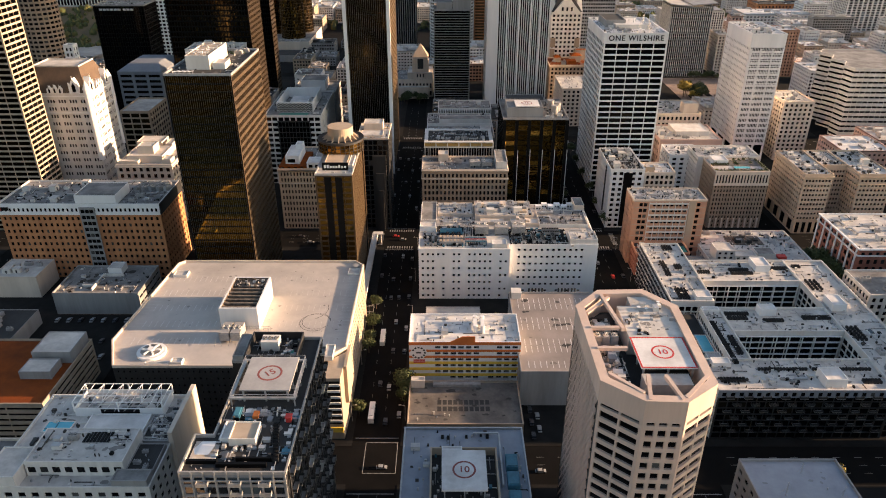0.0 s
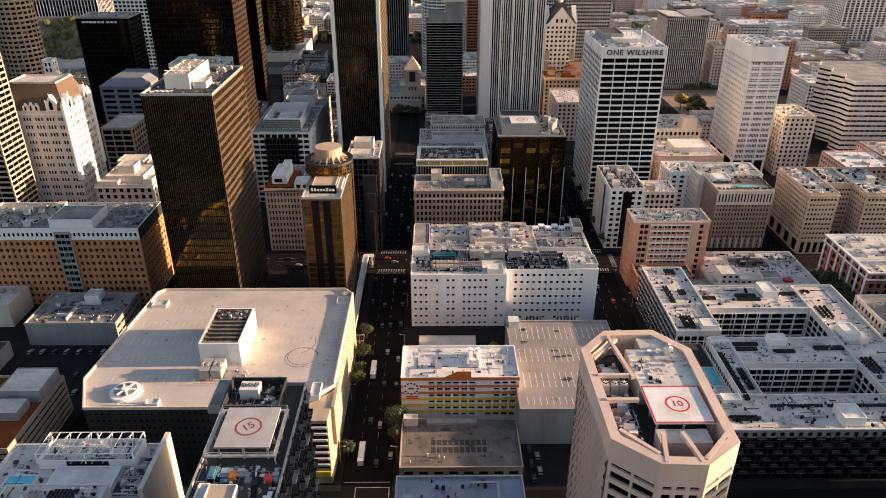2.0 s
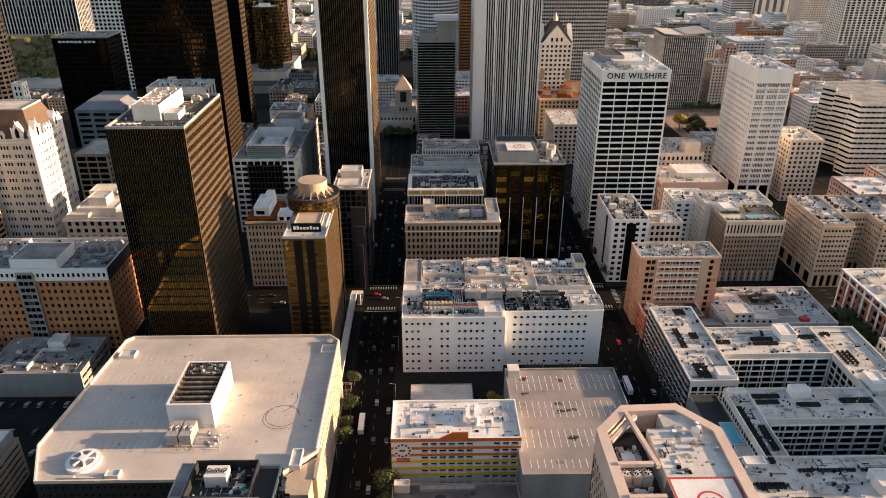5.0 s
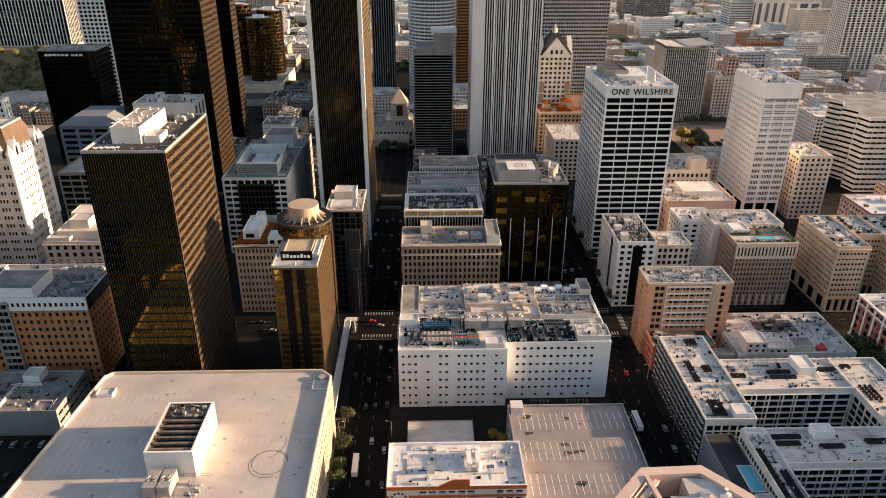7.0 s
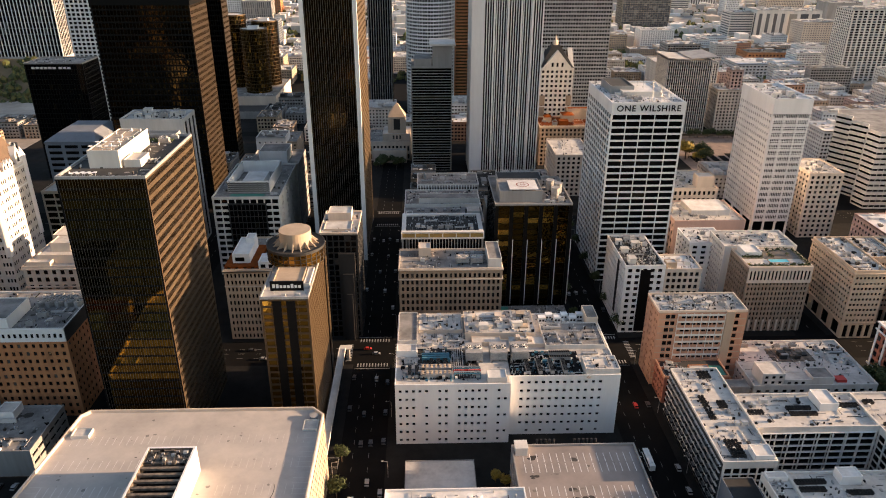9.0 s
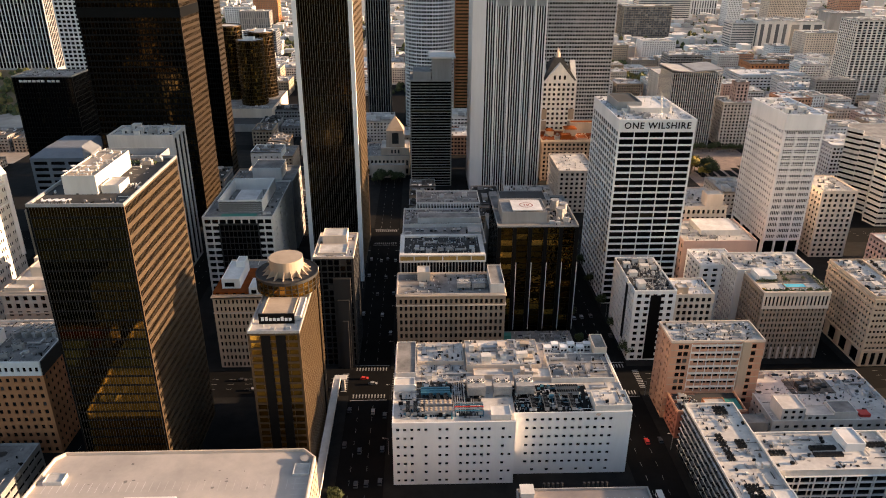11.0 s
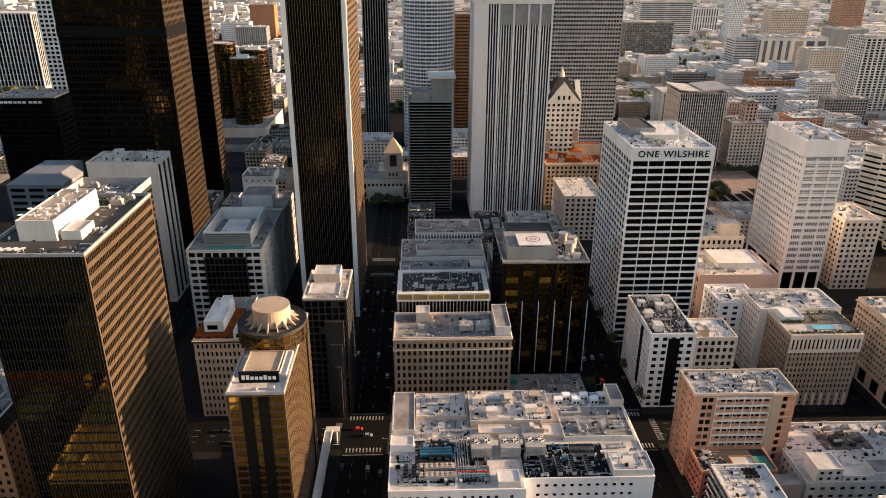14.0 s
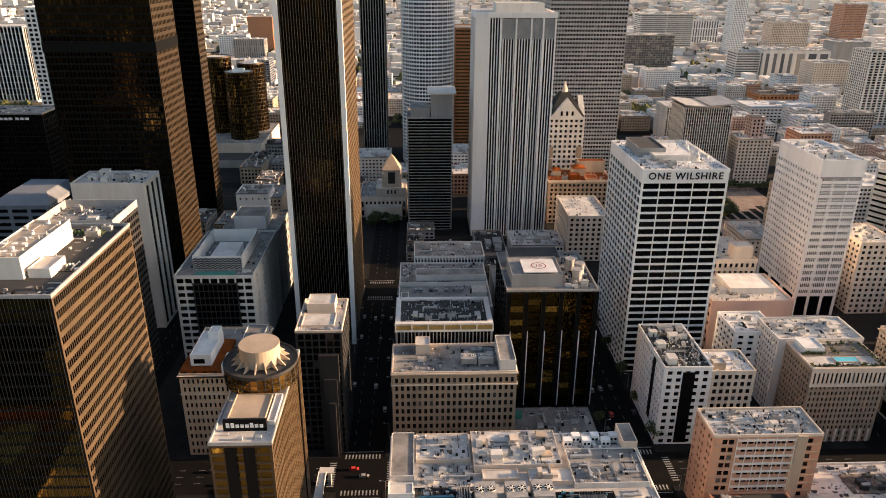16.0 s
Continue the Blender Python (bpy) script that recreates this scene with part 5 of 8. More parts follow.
for cx, cy, r, a0, a1 in ((-60, 281, 6.5, 0, 330), (-60.5, 280, 7.0, 20, 300), (-66, 292, 10, -60, 20)):
    k = 36
    for i in range(k):
        a, b = radians(a0 + (a1 - a0) * i / k), radians(a0 + (a1 - a0) * (i + 1) / k)
        f.face([(cx + (r + d) * math.cos(t), cy + (r + d) * math.sin(t), DK + 0.016) for t, d in ((a, 0), (a, 0.22), (b, 0.22), (b, 0))])
part("tyre_mark", f, M["roofdark"], GARAGE, "dark curled tyre marks", "stuff")
# end bay with white louvres over the street corner
e = thing("stair_tower", (-45, 243, 0.15), "beige corner stair tower with white louvres and yellow foot", "stair tower")
f = Form()
f.prism([(-56.5, 244.6), (-51, 238.5), (-43.5, 238.5), (-42.6, 258)], 0.15, 33)
part("wall", f, M["tan"], e)
for i in range(7):
    f = Form()
    f.slab((-47.2, 238.5, 10.5 + i * 3.2), (1, 0, 0), (0, -1, 0), 6.6, 1.0, 0.7)
    part("louvre", f, M["white"], e)
# black sheet on the solid wall paints the shade behind the louvres
f = Form()
f.slab((-47.2, 238.46, 20), (1, 0, 0), (0, -1, 0), 6.4, 23, 0.1)
part("opening", f, M["black"], e, "black sheet for the shade behind the louvres")
f = Form()
f.slab((-47.2, 238.5, 5.5), (1, 0, 0), (0, -1, 0), 7.0, 2.6, 0.6)
part("fascia", f, M["yellow"], e, "yellow fascia band")
f = Form()
f.box(-42.9, 246, 14, -41.6, 262, 33.5)
part("fin", f, M["tan"], e)

# ---- striped parking structure ----
for i, (c, h) in enumerate((("orange", 1.7), ("orange", 1.3), ("orange", 1.3), ("yellow", 1.5), ("yellow", 1.5), ("yellow", 1.5))):
    f = Form()
    z = 25.1 if i == 0 else 0.15 + 3.479 * (7 - i)
    f.slab((9.75, 275, z), (1, 0, 0), (0, -1, 0), 52.6, h, 0.12)
    part("stripe", f, M[c], JY, "painted %s band" % c)
f = Form()
f.prism([(1, 274.86), (14.5, 274.86), (14.5, 275.3), (1, 275.3)], 25.3, 26.0)
f.face([(3, 274.86, 26), (14.5, 274.86, 26), (14.5, 274.86, 29), (8.5, 274.86, 29)])
f.face([(14.5, 275.3, 26), (3, 275.3, 26), (8.5, 275.3, 29), (14.5, 275.3, 29)])
f.face([(8.5, 274.86, 29), (14.5, 274.86, 29), (14.5, 275.3, 29), (8.5, 275.3, 29)])
f.face([(14.5, 274.86, 26), (14.5, 275.3, 26), (14.5, 275.3, 29), (14.5, 274.86, 29)])
f.face([(3, 275.3, 26), (3, 274.86, 26), (8.5, 274.86, 29), (8.5, 275.3, 29)])
part("gable", f, M["orange"], JY, "stepped orange gable")
f = Form()
k = 28
f.face([(-12 + 3.9 * math.cos(2 * math.pi * i / k), 274.8, 20 + 3.6 * math.sin(2 * math.pi * i / k)) for i in range(k)])
sgn = part("sign_disc", f, M["white"], JY, "round white wall sign with dark marks")
for i in range(11):
    a = radians(-60 + i * 30)
    f = Form()
    for s0, s1 in ((0.0, 1.0),):
        f.face([(-12 + r * math.sin(b), 274.77, 20 + r * math.cos(b)) for r, b in ((2.5, a - 0.16), (3.4, a - 0.16), (3.4, a + 0.16), (2.5, a + 0.16))][::-1])
    part("sign_mark", f, M["darkwall"], sgn)
f = Form()
f.box(-13.2, 274.74, 19.6, -10.8, 274.77, 20.4)
part("sign_bar", f, M["darkwall"], sgn)
for z in (15.3, 14.2):
    f = Form()
    f.box(-14.5, 274.8, z, -9, 274.86, z + 0.8)
    part("sign_line", f, M["red"], JY, "red painted line of lettering")
for x in (15, 18.5):
    f = Form()
    f.cylinder(x, 285, 24.9, 28.8, 1.1, 12)
    f.cylinder(x, 293, 24.9, 28.8, 1.1, 12)
    f.box(x - 0.9, 285, 26, x + 0.9, 293, 28)
    single("exhaust_stack", f, M["white"], "fat white exhaust stacks joined by a duct", "exhaust stack", "roof stacks")
clutter(-14, 12, 278, 297, 24.9, 8, 51, ("vent", "plant_box", "vent", "pipes"))
clutter(21, 34, 278, 297, 24.9, 6, 52, ("vent", "skylight", "plant_box"))
annexe("shed", "low shed with pale roof", -10, 20, 320, 338, 0.15, 6, "grey", "rooflight", "shed")
annexe("shed", "flat service shed behind the striped garage", 20, 33, 305, 318, 0.15, 4, "grey", "roofgrey", "shed")

crates(-3, 18, 373, 386, 32.5, 14, 56, ("blueglaze", "steel", "duct", "black"), 0.8, 2.4, "machine_box", "small painted rooftop machine housing")
crates(38, 69, 371, 382, 32.8, 16, 57, ("duct", "steel", "black", "blueglaze"), 0.6, 2.0, "machine_box", "small painted rooftop machine housing")
crates(-13, 20, 359, 372, 32.5, 14, 58, ("duct", "steel", "black", "offwhite", "soot"), 0.6, 2.2, "machine_box", "small painted rooftop machine housing")

# ---- low shop roof: worn lettering as bars ----
f = Form()
for r, y in ((0, 252), (1, 247.5)):
    for i in range(10):
        f.box(-3 + i * 2.4, y, 7.94, -1.2 + i * 2.4, y + 3.2, 7.948)
part("faded_mark", f, M["roofdark"], LO, "faded painted roof marks", "stuff")
f = Form()
f.box(-5, 264.5, 7.9, 17, 266.8, 9.4)
single("roof_trough", f, M["duct"], "long low metal trough on a roof", "trough")
clutter(-14, 32, 240, 246, 7.9, 5, 55, ("vent", "plant_box"))
annexe("roof_hut", "small white hut at a roof corner", -15.2, -9, 264, 267.2, 7.9, 12, "offwhite", "rooflight", "hut")

# ---- parking deck ----
f = Form()
for y in (265, 277, 283, 296, 302, 315, 321):
    for i in range(17):
        f.box(39 + i * 2.8, y, 18.73, 39.26 + i * 2.8, y + 5.2, 18.742)
part("bay_line", f, M["bayline"], PK, "worn white parking bay lines", "stuff")
f = Form()
rng = random.Random(8)
for i in range(9):
    x, y = rng.uniform(38, 62), rng.uniform(265, 327)
    for j in range(3):
        r = rng.uniform(0.8, 2.0)
        cx, cy = x + rng.uniform(-1.5, 1.5), y + rng.uniform(-0.8, 0.8)
        f.face([(cx + r * rng.uniform(0.6, 1.3) * math.cos(a * 0.7), cy + 0.6 * r * math.sin(a * 0.7), 18.718 + 0.003 * j) for a in range(9)])
part("oil_stains", f, M["roofdark"], PK, "black oil stains", "stuff")
f = Form()
f.box(36, 325, 18.7, 41, 330, 22.5)
f.box(35.8, 324.8, 22.5, 41.2, 330.2, 22.8)
part("stair_head", f, M["offwhite"], PK, "small pale stair head")
for i in range(5):
    f = Form()
    f.cylinder(46 + i * 1.8, 332.5, 0.15, 21, 0.5, 8)
    single("standpipe", f, M["darkwall"], "dark standing pipe beside a white wall", "pipe", "standpipes")
for i in range(6):
    f = Form()
    f.cylinder(62 + i * 1.8, 332.5, 0.15, 21, 0.5, 8)
    single("standpipe", f, M["darkwall"], "dark standing pipe beside a white wall", "pipe", "standpipes")

# ---- apartment wings: condensers, plant and pool ----
RZ = 25.9
for x0, x1, y0, y1, nx, ny in ((127, 133, 367, 373, 4, 3), (121, 124, 337, 354, 2, 9), (128, 132, 345, 350, 3, 3), (121, 127, 313, 324, 4, 6), (157, 168, 343, 345, 9, 2), (157, 169, 339, 341, 10, 2), (139, 146, 340, 343, 5, 2), (176, 190, 344, 347, 10, 2), (193, 200, 322, 333, 3, 6), (193.5, 198, 346, 349, 4, 2), (139, 151, 298, 300, 10, 2)):
    units(x0, x1, y0, y1, RZ, nx, ny)
for x0, x1, y0, y1, nx, ny in ((139, 149, 294, 296, 8, 2), (156, 166, 292, 294, 8, 2), (176, 190, 294, 297, 11, 2), (193, 199, 276, 288, 3, 7), (129.2, 131.6, 258, 292, 2, 20), (133.4, 136.4, 265, 280, 2, 9), (138, 160, 253, 255, 16, 1), (162, 188, 253, 255, 18, 1), (119, 130, 245, 248, 8, 2), (180, 188, 244, 247, 6, 2)):
    units(x0, x1, y0, y1, RZ, nx, ny)
for x0, x1, y0, y1, h in ((171, 179, 342, 352.5, 4), (156, 164, 297.5, 303, 4), (162, 171, 241.5, 250.5, 4.5), (129, 137, 300, 303.4, 2), (119, 127, 256, 260.4, 2.2), (129, 137, 311, 318, 3), (194, 201, 302, 312, 4)):
    annexe("lift_house", "white rooftop lift housing", x0, x1, y0, y1, RZ, RZ + h, "white", "roofwhite", "lift housing")
clutter(128, 136, 326, 345, RZ, 9, 61, ("plant_box", "vent", "duct", "handler"), 0.8)
clutter(140, 155, 345, 352, RZ, 5, 62, ("vent", "plant_box"))
clutter(166, 190, 284, 291, RZ, 6, 63, ("vent", "plant_box", "pipes"), 0.7)
clutter(131, 162, 240, 251, RZ, 14, 64, ("plant_box", "vent", "duct", "handler", "pipes"), 0.7)
clutter(192, 211, 242, 270, RZ, 10, 65)
clutter(200, 211, 276, 350, RZ, 14, 66, ("vent", "plant_box", "vent", "skylight"))
annexe("pool_terrace", "raised pool terrace beside the apartments", 116, 128.4, 261.2, 309, 0.15, 20.0, "greyblue", "roofdark", "terrace")
annexe("pool_kiosk", "pale flat-roofed kiosk beside a pool", 121.5, 128, 262, 272, 19.6, 22.6, "offwhite", "rooflight", "kiosk")
e = thing("terrace_pool", (125, 283, 19.6), "bright turquoise terrace pool", "pool")
f = Form()
ring(f, rect(122.2, 128.2, 275.5, 290), 0.5, 19.6, 20.0)
part("coping", f, M["offwhite"], e)
f = Form()
f.face([(122.6, 276, 19.92), (127.7, 276, 19.92), (127.7, 289.5, 19.92), (122.6, 289.5, 19.92)])
part("water", f, M["water"], e, "turquoise pool water")
KF = [o for o in bpy.data.objects if o.name.startswith("apartment_wing") and o.parent is None]
for r in range(1, 7):
    for i in range(9):
        balcony(KF[4], 121 + i * 7.8 + (r % 2) * 3.6, 239, 1.3 + r * 3.6, 0, BALCONY, 1.1)
for r in range(1, 7):
    for i in range(10):
        balcony(KF[0], 116, 314 + i * 6 + (r % 2) * 1.5, 1.3 + r * 3.6, -90, BALCONY, 1.3)
band(KF[4], "top_storey", (116, 239), (191, 239), 23, 26.9, (20, 1, 0.5, 0.62), "greyblue", label="blue-grey panelled top storey")
# floor slabs and party walls that make the courtyard fronts a deep grid
for w, y, x0, x1 in ((2, 330.5, 141, 190), (3, 283, 141, 190)):
    for r in range(7):
        f = Form()
        f.box(x0, y - 0.7, 3.45 + r * 3.38, x1, y, 3.75 + r * 3.38)
        part("gallery_slab", f, M["white"], KF[w])
    for i in range(9):
        f = Form()
        x = x0 + (x1 - x0) * i / 8
        f.box(x - 0.15, y - 0.68, 0.2, x + 0.15, y, 23.4)
        part("party_wall", f, M["white"], KF[w])

# ---- white utility building: roof plant ----
WZ = 32.5
annexe("roof_volume", "beige upper roof volume", -4, 18, 400, 417, WZ, 34.6, "cream", "rooflight", parent=WHITE)
annexe("roof_volume", "grey side roof volume", -14, -4.6, 390, 417.5, WZ, 35, "offwhite", "roofgrey", parent=WHITE)
annexe("roof_volume", "long beige roof volume", 19, 54, 394, 416, WZ, 36.2, "cream", "rooflight", parent=WHITE)
annexe("roof_volume", "raised beige roof volume", 22, 36, 388, 393.5, WZ, 34.6, "cream", "rooflight", parent=WHITE)
annexe("roof_volume", "low beige roof volume", 40, 57, 386, 393.5, WZ, 34.6, "cream", "rooflight", parent=WHITE)
annexe("roof_volume", "grey upper roof volume", 57, 86, 384, 405, WZ, 35, "offwhite", "roofgrey", parent=WHITE)
annexe("roof_volume", "white corner roof volume", 72, 87.6, 362, 373, WZ, 36.0, "offwhite", "rooflight", parent=WHITE)
annexe("roof_volume", "white stair head volume", 27, 35.5, 357.5, 364.5, WZ, 35.2, "offwhite", "roofwhite", parent=WHITE)
annexe("roof_volume", "small tan drum house", 81, 87, 405, 417.5, WZ, 38, "cream", "roofgrey", parent=WHITE)
annexe("roof_volume", "narrow white side house", -14.3, -5, 379, 385, WZ, 36, "white", "rooflight", parent=WHITE)
f = Form()
f.box(37.9, 362.2, WZ, 71.5, 382, WZ + 0.3)
part("black_deck", f, M["black"], WHITE, "black plant deck")
for x in (22, 33.5, 43.5):
    put("cooler", x, 378, WZ + (0.3 if x > 37 else 0), 0, (1.0, 0.9, 1.0), "row of cooling towers")
f1, f2 = Form(), Form()
f2.box(-0.9, -0.4, 0.4, 0.9, 0.4, 2.2, 0, 1)
f1.box(-1.0, -5.2, 0, 1.0, 5.2, 0.4)
proto("rack", ("frame", f1, M["black"]), *[("machine", f2, [M["duct"], M["black"]])] * 10)
for x in (46, 51.5, 57, 63):
    spawn("rack", "machine_rack", x, 367.6, WZ + 0.3, "long dark rack of rooftop machines", "machine rack", "rooftop racks", 0, (1, 1, 1))
for y in (374.5, 378.5):
    spawn("rack", "machine_rack", 62.5, y, WZ + 0.3, "long dark rack of rooftop machines", "machine rack", "rooftop racks", 90, (1, 1, 1))
f1, f2 = Form(), Form()
f1.box(-7, -1.6, 0.3, 7, 1.6, 2.2)
w = []
for i in range(7):
    for y in (-0.7, 0.7):
        f2 = Form()
        f2.cylinder(-6 + i * 2, y, 2.2, 2.5, 0.6, 10)
        w.append(("fan", f2, M["tan"]))
proto("fanbank", ("body", f1, M["duct"]), *w)
for y in (363, 368):
    spawn("fanbank", "fan_bank", 4, y, WZ, "bank of small rust-coloured rooftop fans", "fan bank", "fan banks")
f = Form()
for y in (374.5, 376.2, 377.9):
    f.box(-2.5, y, WZ + 1.2, 10.5, y + 1, WZ + 2.4)
for x in (-2, 4, 10):
    f.bar((x, 374.5, WZ), (x, 374.5, WZ + 1.2), 0.15)
    f.bar((x, 378.7, WZ), (x, 378.7, WZ + 1.2), 0.15)
single("pipe_bank", f, M["blueglaze"], "blue insulated pipe bank on a roof", "pipes")
for i in range(6):
    f = Form()
    x = 11.5 + i * 1.0
    f.bar((x, 362, WZ + 1), (x, 385, WZ + 1), 0.16)
    f.bar((x, 362, WZ), (x, 362, WZ + 1), 0.16)
    f.bar((x, 385, WZ), (x, 385, WZ + 1 + 0.3 * i), 0.16)
    f.bar((x, 374, WZ), (x, 374, WZ + 2.4), 0.12)
    single("roof_pipe", f, M["steel"] if i % 2 else M["duct"], "long galvanised pipe run on a roof", "pipe", "pipe runs")
for i in range(6):
    f = Form()
    x = 57.5 + i * 4
    f.box(x, 409 + (i % 2) * 3, WZ, x + 3.5, 412 + (i % 2) * 3, WZ + 3.2)
    cabinet = single("equipment_cabinet", f, M["white"], "white rooftop equipment cabinet", "cabinet", "white cabinets")
    for z in (WZ + 1.1,):
        for k in range(2):
            g = Form()
            g.slab((x + 0.9 + k * 1.6, 409 + (i % 2) * 3, z + 0.4), (1, 0, 0), (0, -1, 0), 1.0, 1.1, 0.05)
            part("hatch", g, M["black"], cabinet)
for i, (x, y, n) in enumerate(((-8, 365, 3), (2, 372, 3))):
    for q in range(n):
        spawn("rack", "machine_rack", x + q * 3.2, y, WZ, "long dark rack of rooftop machines", "machine rack", "rooftop racks", 0, (0.9, 0.8, 1))
f = Form()
f.box(-4.4, 360.5, WZ, 24, 386, WZ + 0.03)
part("dark_roofing", f, M["roofdark"], WHITE, "dark roofing below the plant")
for i in range(5):
    f = Form()
    y = 360.5 + i * 1.4
    f.bar((12, y, WZ + 3), (24, y, WZ + 3), 0.2)
    f.bar((12, y, WZ), (12, y, WZ + 3), 0.2)
    f.bar((24, y, WZ), (24, y, WZ + 3), 0.2)
    single("roof_pipe", f, M[("blueglaze", "steel", "red", "blueglaze", "steel")[i]], "painted pipe loop among rooftop plant", "pipe", "pipe loops")
crates(41, 56, 387, 393, 34.25, 6, 59, ("cream", "duct", "offwhite"), 1.0, 3.0, "machine_box", "small painted rooftop machine housing")
crates(20, 53, 395, 415, 35.85, 12, 60, ("cream", "offwhite", "tan", "duct"), 1.0, 4.0, "machine_box", "small painted rooftop machine housing")
crates(58, 85, 406, 417, WZ, 8, 61, ("white", "offwhite", "duct"), 1.0, 3.0, "machine_box", "small painted rooftop machine housing")
clutter(19, 24.8, 359, 368, WZ, 8, 71, ("vent", "plant_box", "pipes"), 0.7)
clutter(20, 53, 395.5, 415, 35.85, 14, 72, ("duct", "plant_box", "vent", "pipes", "handler"))
clutter(-3, 17, 401.5, 416, 34.2, 5, 73, ("vent", "skylight", "plant_box"))
clutter(58, 85, 385.5, 404, 34.6, 6, 74, ("vent", "pipes", "duct"))
clutter(-3, 18, 386, 399, WZ, 10, 75, ("pipes", "duct", "handler", "plant_box", "pipes"))
clutter(71, 86, 374, 383, WZ, 5, 76, ("pipes", "duct", "handler"))

# ---- brick building with the white top ----
band(BB, "top_storey", (-262, 381), (-167, 381), 42.5, 49.4, (36, 1, 0.5, 0.34), "white", label="white painted top storey")
# flank of the white storey coloured dark as if shadowed
band(BB, "top_storey", (-167, 381), (-167, 418), 42.5, 49.4, None, "darkwall", label="top storey flank, shade put into its colour")
band(BB, "glass_strip", (-214, 380.4), (-205, 380.4), 0.15, 47.5, (3, 12, 0.9, 0.6), "grey", label="grey recessed stair strip")
f = Form()
f.slab((-258, 380.4, 46.4), (1, 0, 0), (0, -1, 0), 5, 2.2, 0.2)
part("number_bar", f, M["black"], BB)
f = Form()
f.slab((-261, 380.4, 46.6), (1, 0, 0), (0, -1, 0), 2.2, 2.2, 0.22)
part("red_sign", f, M["red"], BB)
annexe("penthouse", "white box penthouse on a brick building", -216, -192, 381.6, 402, 48.4, 54.5, "white", "roofgrey")
for i in range(9):
    put("handler", -188 + (i % 9) * 2.3, 405 + (i % 2) * 5, 48.4, 60, (1.3, 1.2, 1.2), "angled rooftop units")
clutter(-190, -169, 384, 402, 48.4, 9, 81)
clutter(-260, -218, 384, 416, 48.4, 22, 82)

# ---- dark tower roof ----
annexe("penthouse", "tall white rooftop plant block", -131, -119, 363, 396, 131.9, 139, "offwhite", "tan")
annexe("penthouse", "small white rooftop plant block", -118, -111.5, 364, 374, 131.9, 135, "offwhite", "rooflight")
for i in range(8):
    put("dish", -130 + (i % 4) * 3, 365 + (i // 4) * 6, 138.6, 30 * i, (1, 1, 1), "tower antennas")
    put("dish", -133 + i * 1.2, 352 + (i % 2), 131.9, 40 * i, (1, 1, 1), "tower antennas")
f = Form()
f.box(-124, 400, 131.9, -111, 403, 132.4)
for i in range(14):
    f.cylinder(-123 + i * 0.85, 400.7 + (i % 3) * 0.8, 132.4, 133.1, 0.6, 7, r1=0.2)
single("roof_planting", f, M["leaf"], "dark shrubs in a rooftop planter", "planter")
clutter(-136, -108, 397, 407, 131.9, 8, 84)
clutter(-189, -157, 508, 535, 96, 16, 85)
clutter(-205, -168, 581, 604, 95.9, 14, 86, ("plant_box", "bulkhead", "vent", "handler"), 1.3)

# ---- hotel tower with the drum ----
CX, CY = -59.5, 392.5
k = 32
drum = building("restaurant_drum", "round revolving-restaurant drum with gold glass", [(CX + 13.2 * math.cos(2 * math.pi * (i - 0.5) / k - math.pi / 2), CY + 13.2 * math.sin(2 * math.pi * (i - 0.5) / k - math.pi / 2)) for i in range(k)], 86.5, "darkwall", [(1, 3, 0.92, 0.9)] * k, glazing="drumgold", roof="roofdark", ground=79.5, rim=0.5, rimw=0.4, d=0.1, top=1.2, side=0.05, keep=160, trim="cream", category="drum")
f = Form()
f.cylinder(CX, CY, 77.5, 79.5, 8, 32, r1=13.1)
part("underside", f, M["offwhite"], drum)
f = Form()
f.cylinder(CX, CY, 86, 93, 7.2, 36)
part("core_drum", f, M["tan"], drum, "plain beige core drum")
for i in range(16):
    a = 2 * math.pi * i / 16
    c, s = math.cos(a), math.sin(a)
    p = [(CX + 7.1 * c, CY + 7.1 * s, 86.05), (CX + 10.5 * c, CY + 10.5 * s, 86.05), (CX + 7.1 * c, CY + 7.1 * s, 89)]
    o = Vector((-s, c, 0)) * 0.2
    f = Form()
    A, B = [Vector(q) + o for q in p], [Vector(q) - o for q in p]
    f.face(A)
    f.face(B[::-1])
    for j in range(3):
        f.face([A[j], B[j], B[(j + 1) % 3], A[(j + 1) % 3]])
    part("fin", f, M["tan"], drum)
annexe("roof_house", "beige roof house below the drum", -65.5, -53, 365, 379, 77.9, 80.6, "tan", "tan", parent=SH)
annexe("roof_duct_house", "pale narrow duct house beside the sign", -52.4, -49.8, 364, 380, 77.9, 80.0, "offwhite", "rooflight", parent=SH)
e = thing("roof_sign", (-59, 362, 77.9), "dark hotel roof sign with pale letter bars", "sign")
f = Form()
f.box(-66, 361.5, 77.9, -52, 362.3, 82.2)
part("board", f, M["black"], e)
for i in range(8):
    f = Form()
    h = 1.7 if i in (0, 1, 5) else 1.2
    f.box(-65 + i * 1.55, 361.3, 79.3, -63.9 + i * 1.55, 361.5, 79.3 + h)
    part("letter_bar", f, M["white"], e)
for x in (-65.4, -59.6):
    f = Form()
    f.slab((x + 3.2, 354, 39), (1, 0, 0), (0, -1, 0), 3.7, 76, 0.25)
    part("dark_strip", f, M["black"], SH, "black vertical glass strip")
clutter(-68, -50, 355, 361, 77.9, 7, 91, ("vent", "pipes", "plant_box"), 0.6)
f = Form()
f.slab((-49, 404, 39), (0, 1, 0), (1, 0, 0), 1.6, 78, 0.4)
part("dark_strip", f, M["black"], SH, "black vertical slot")

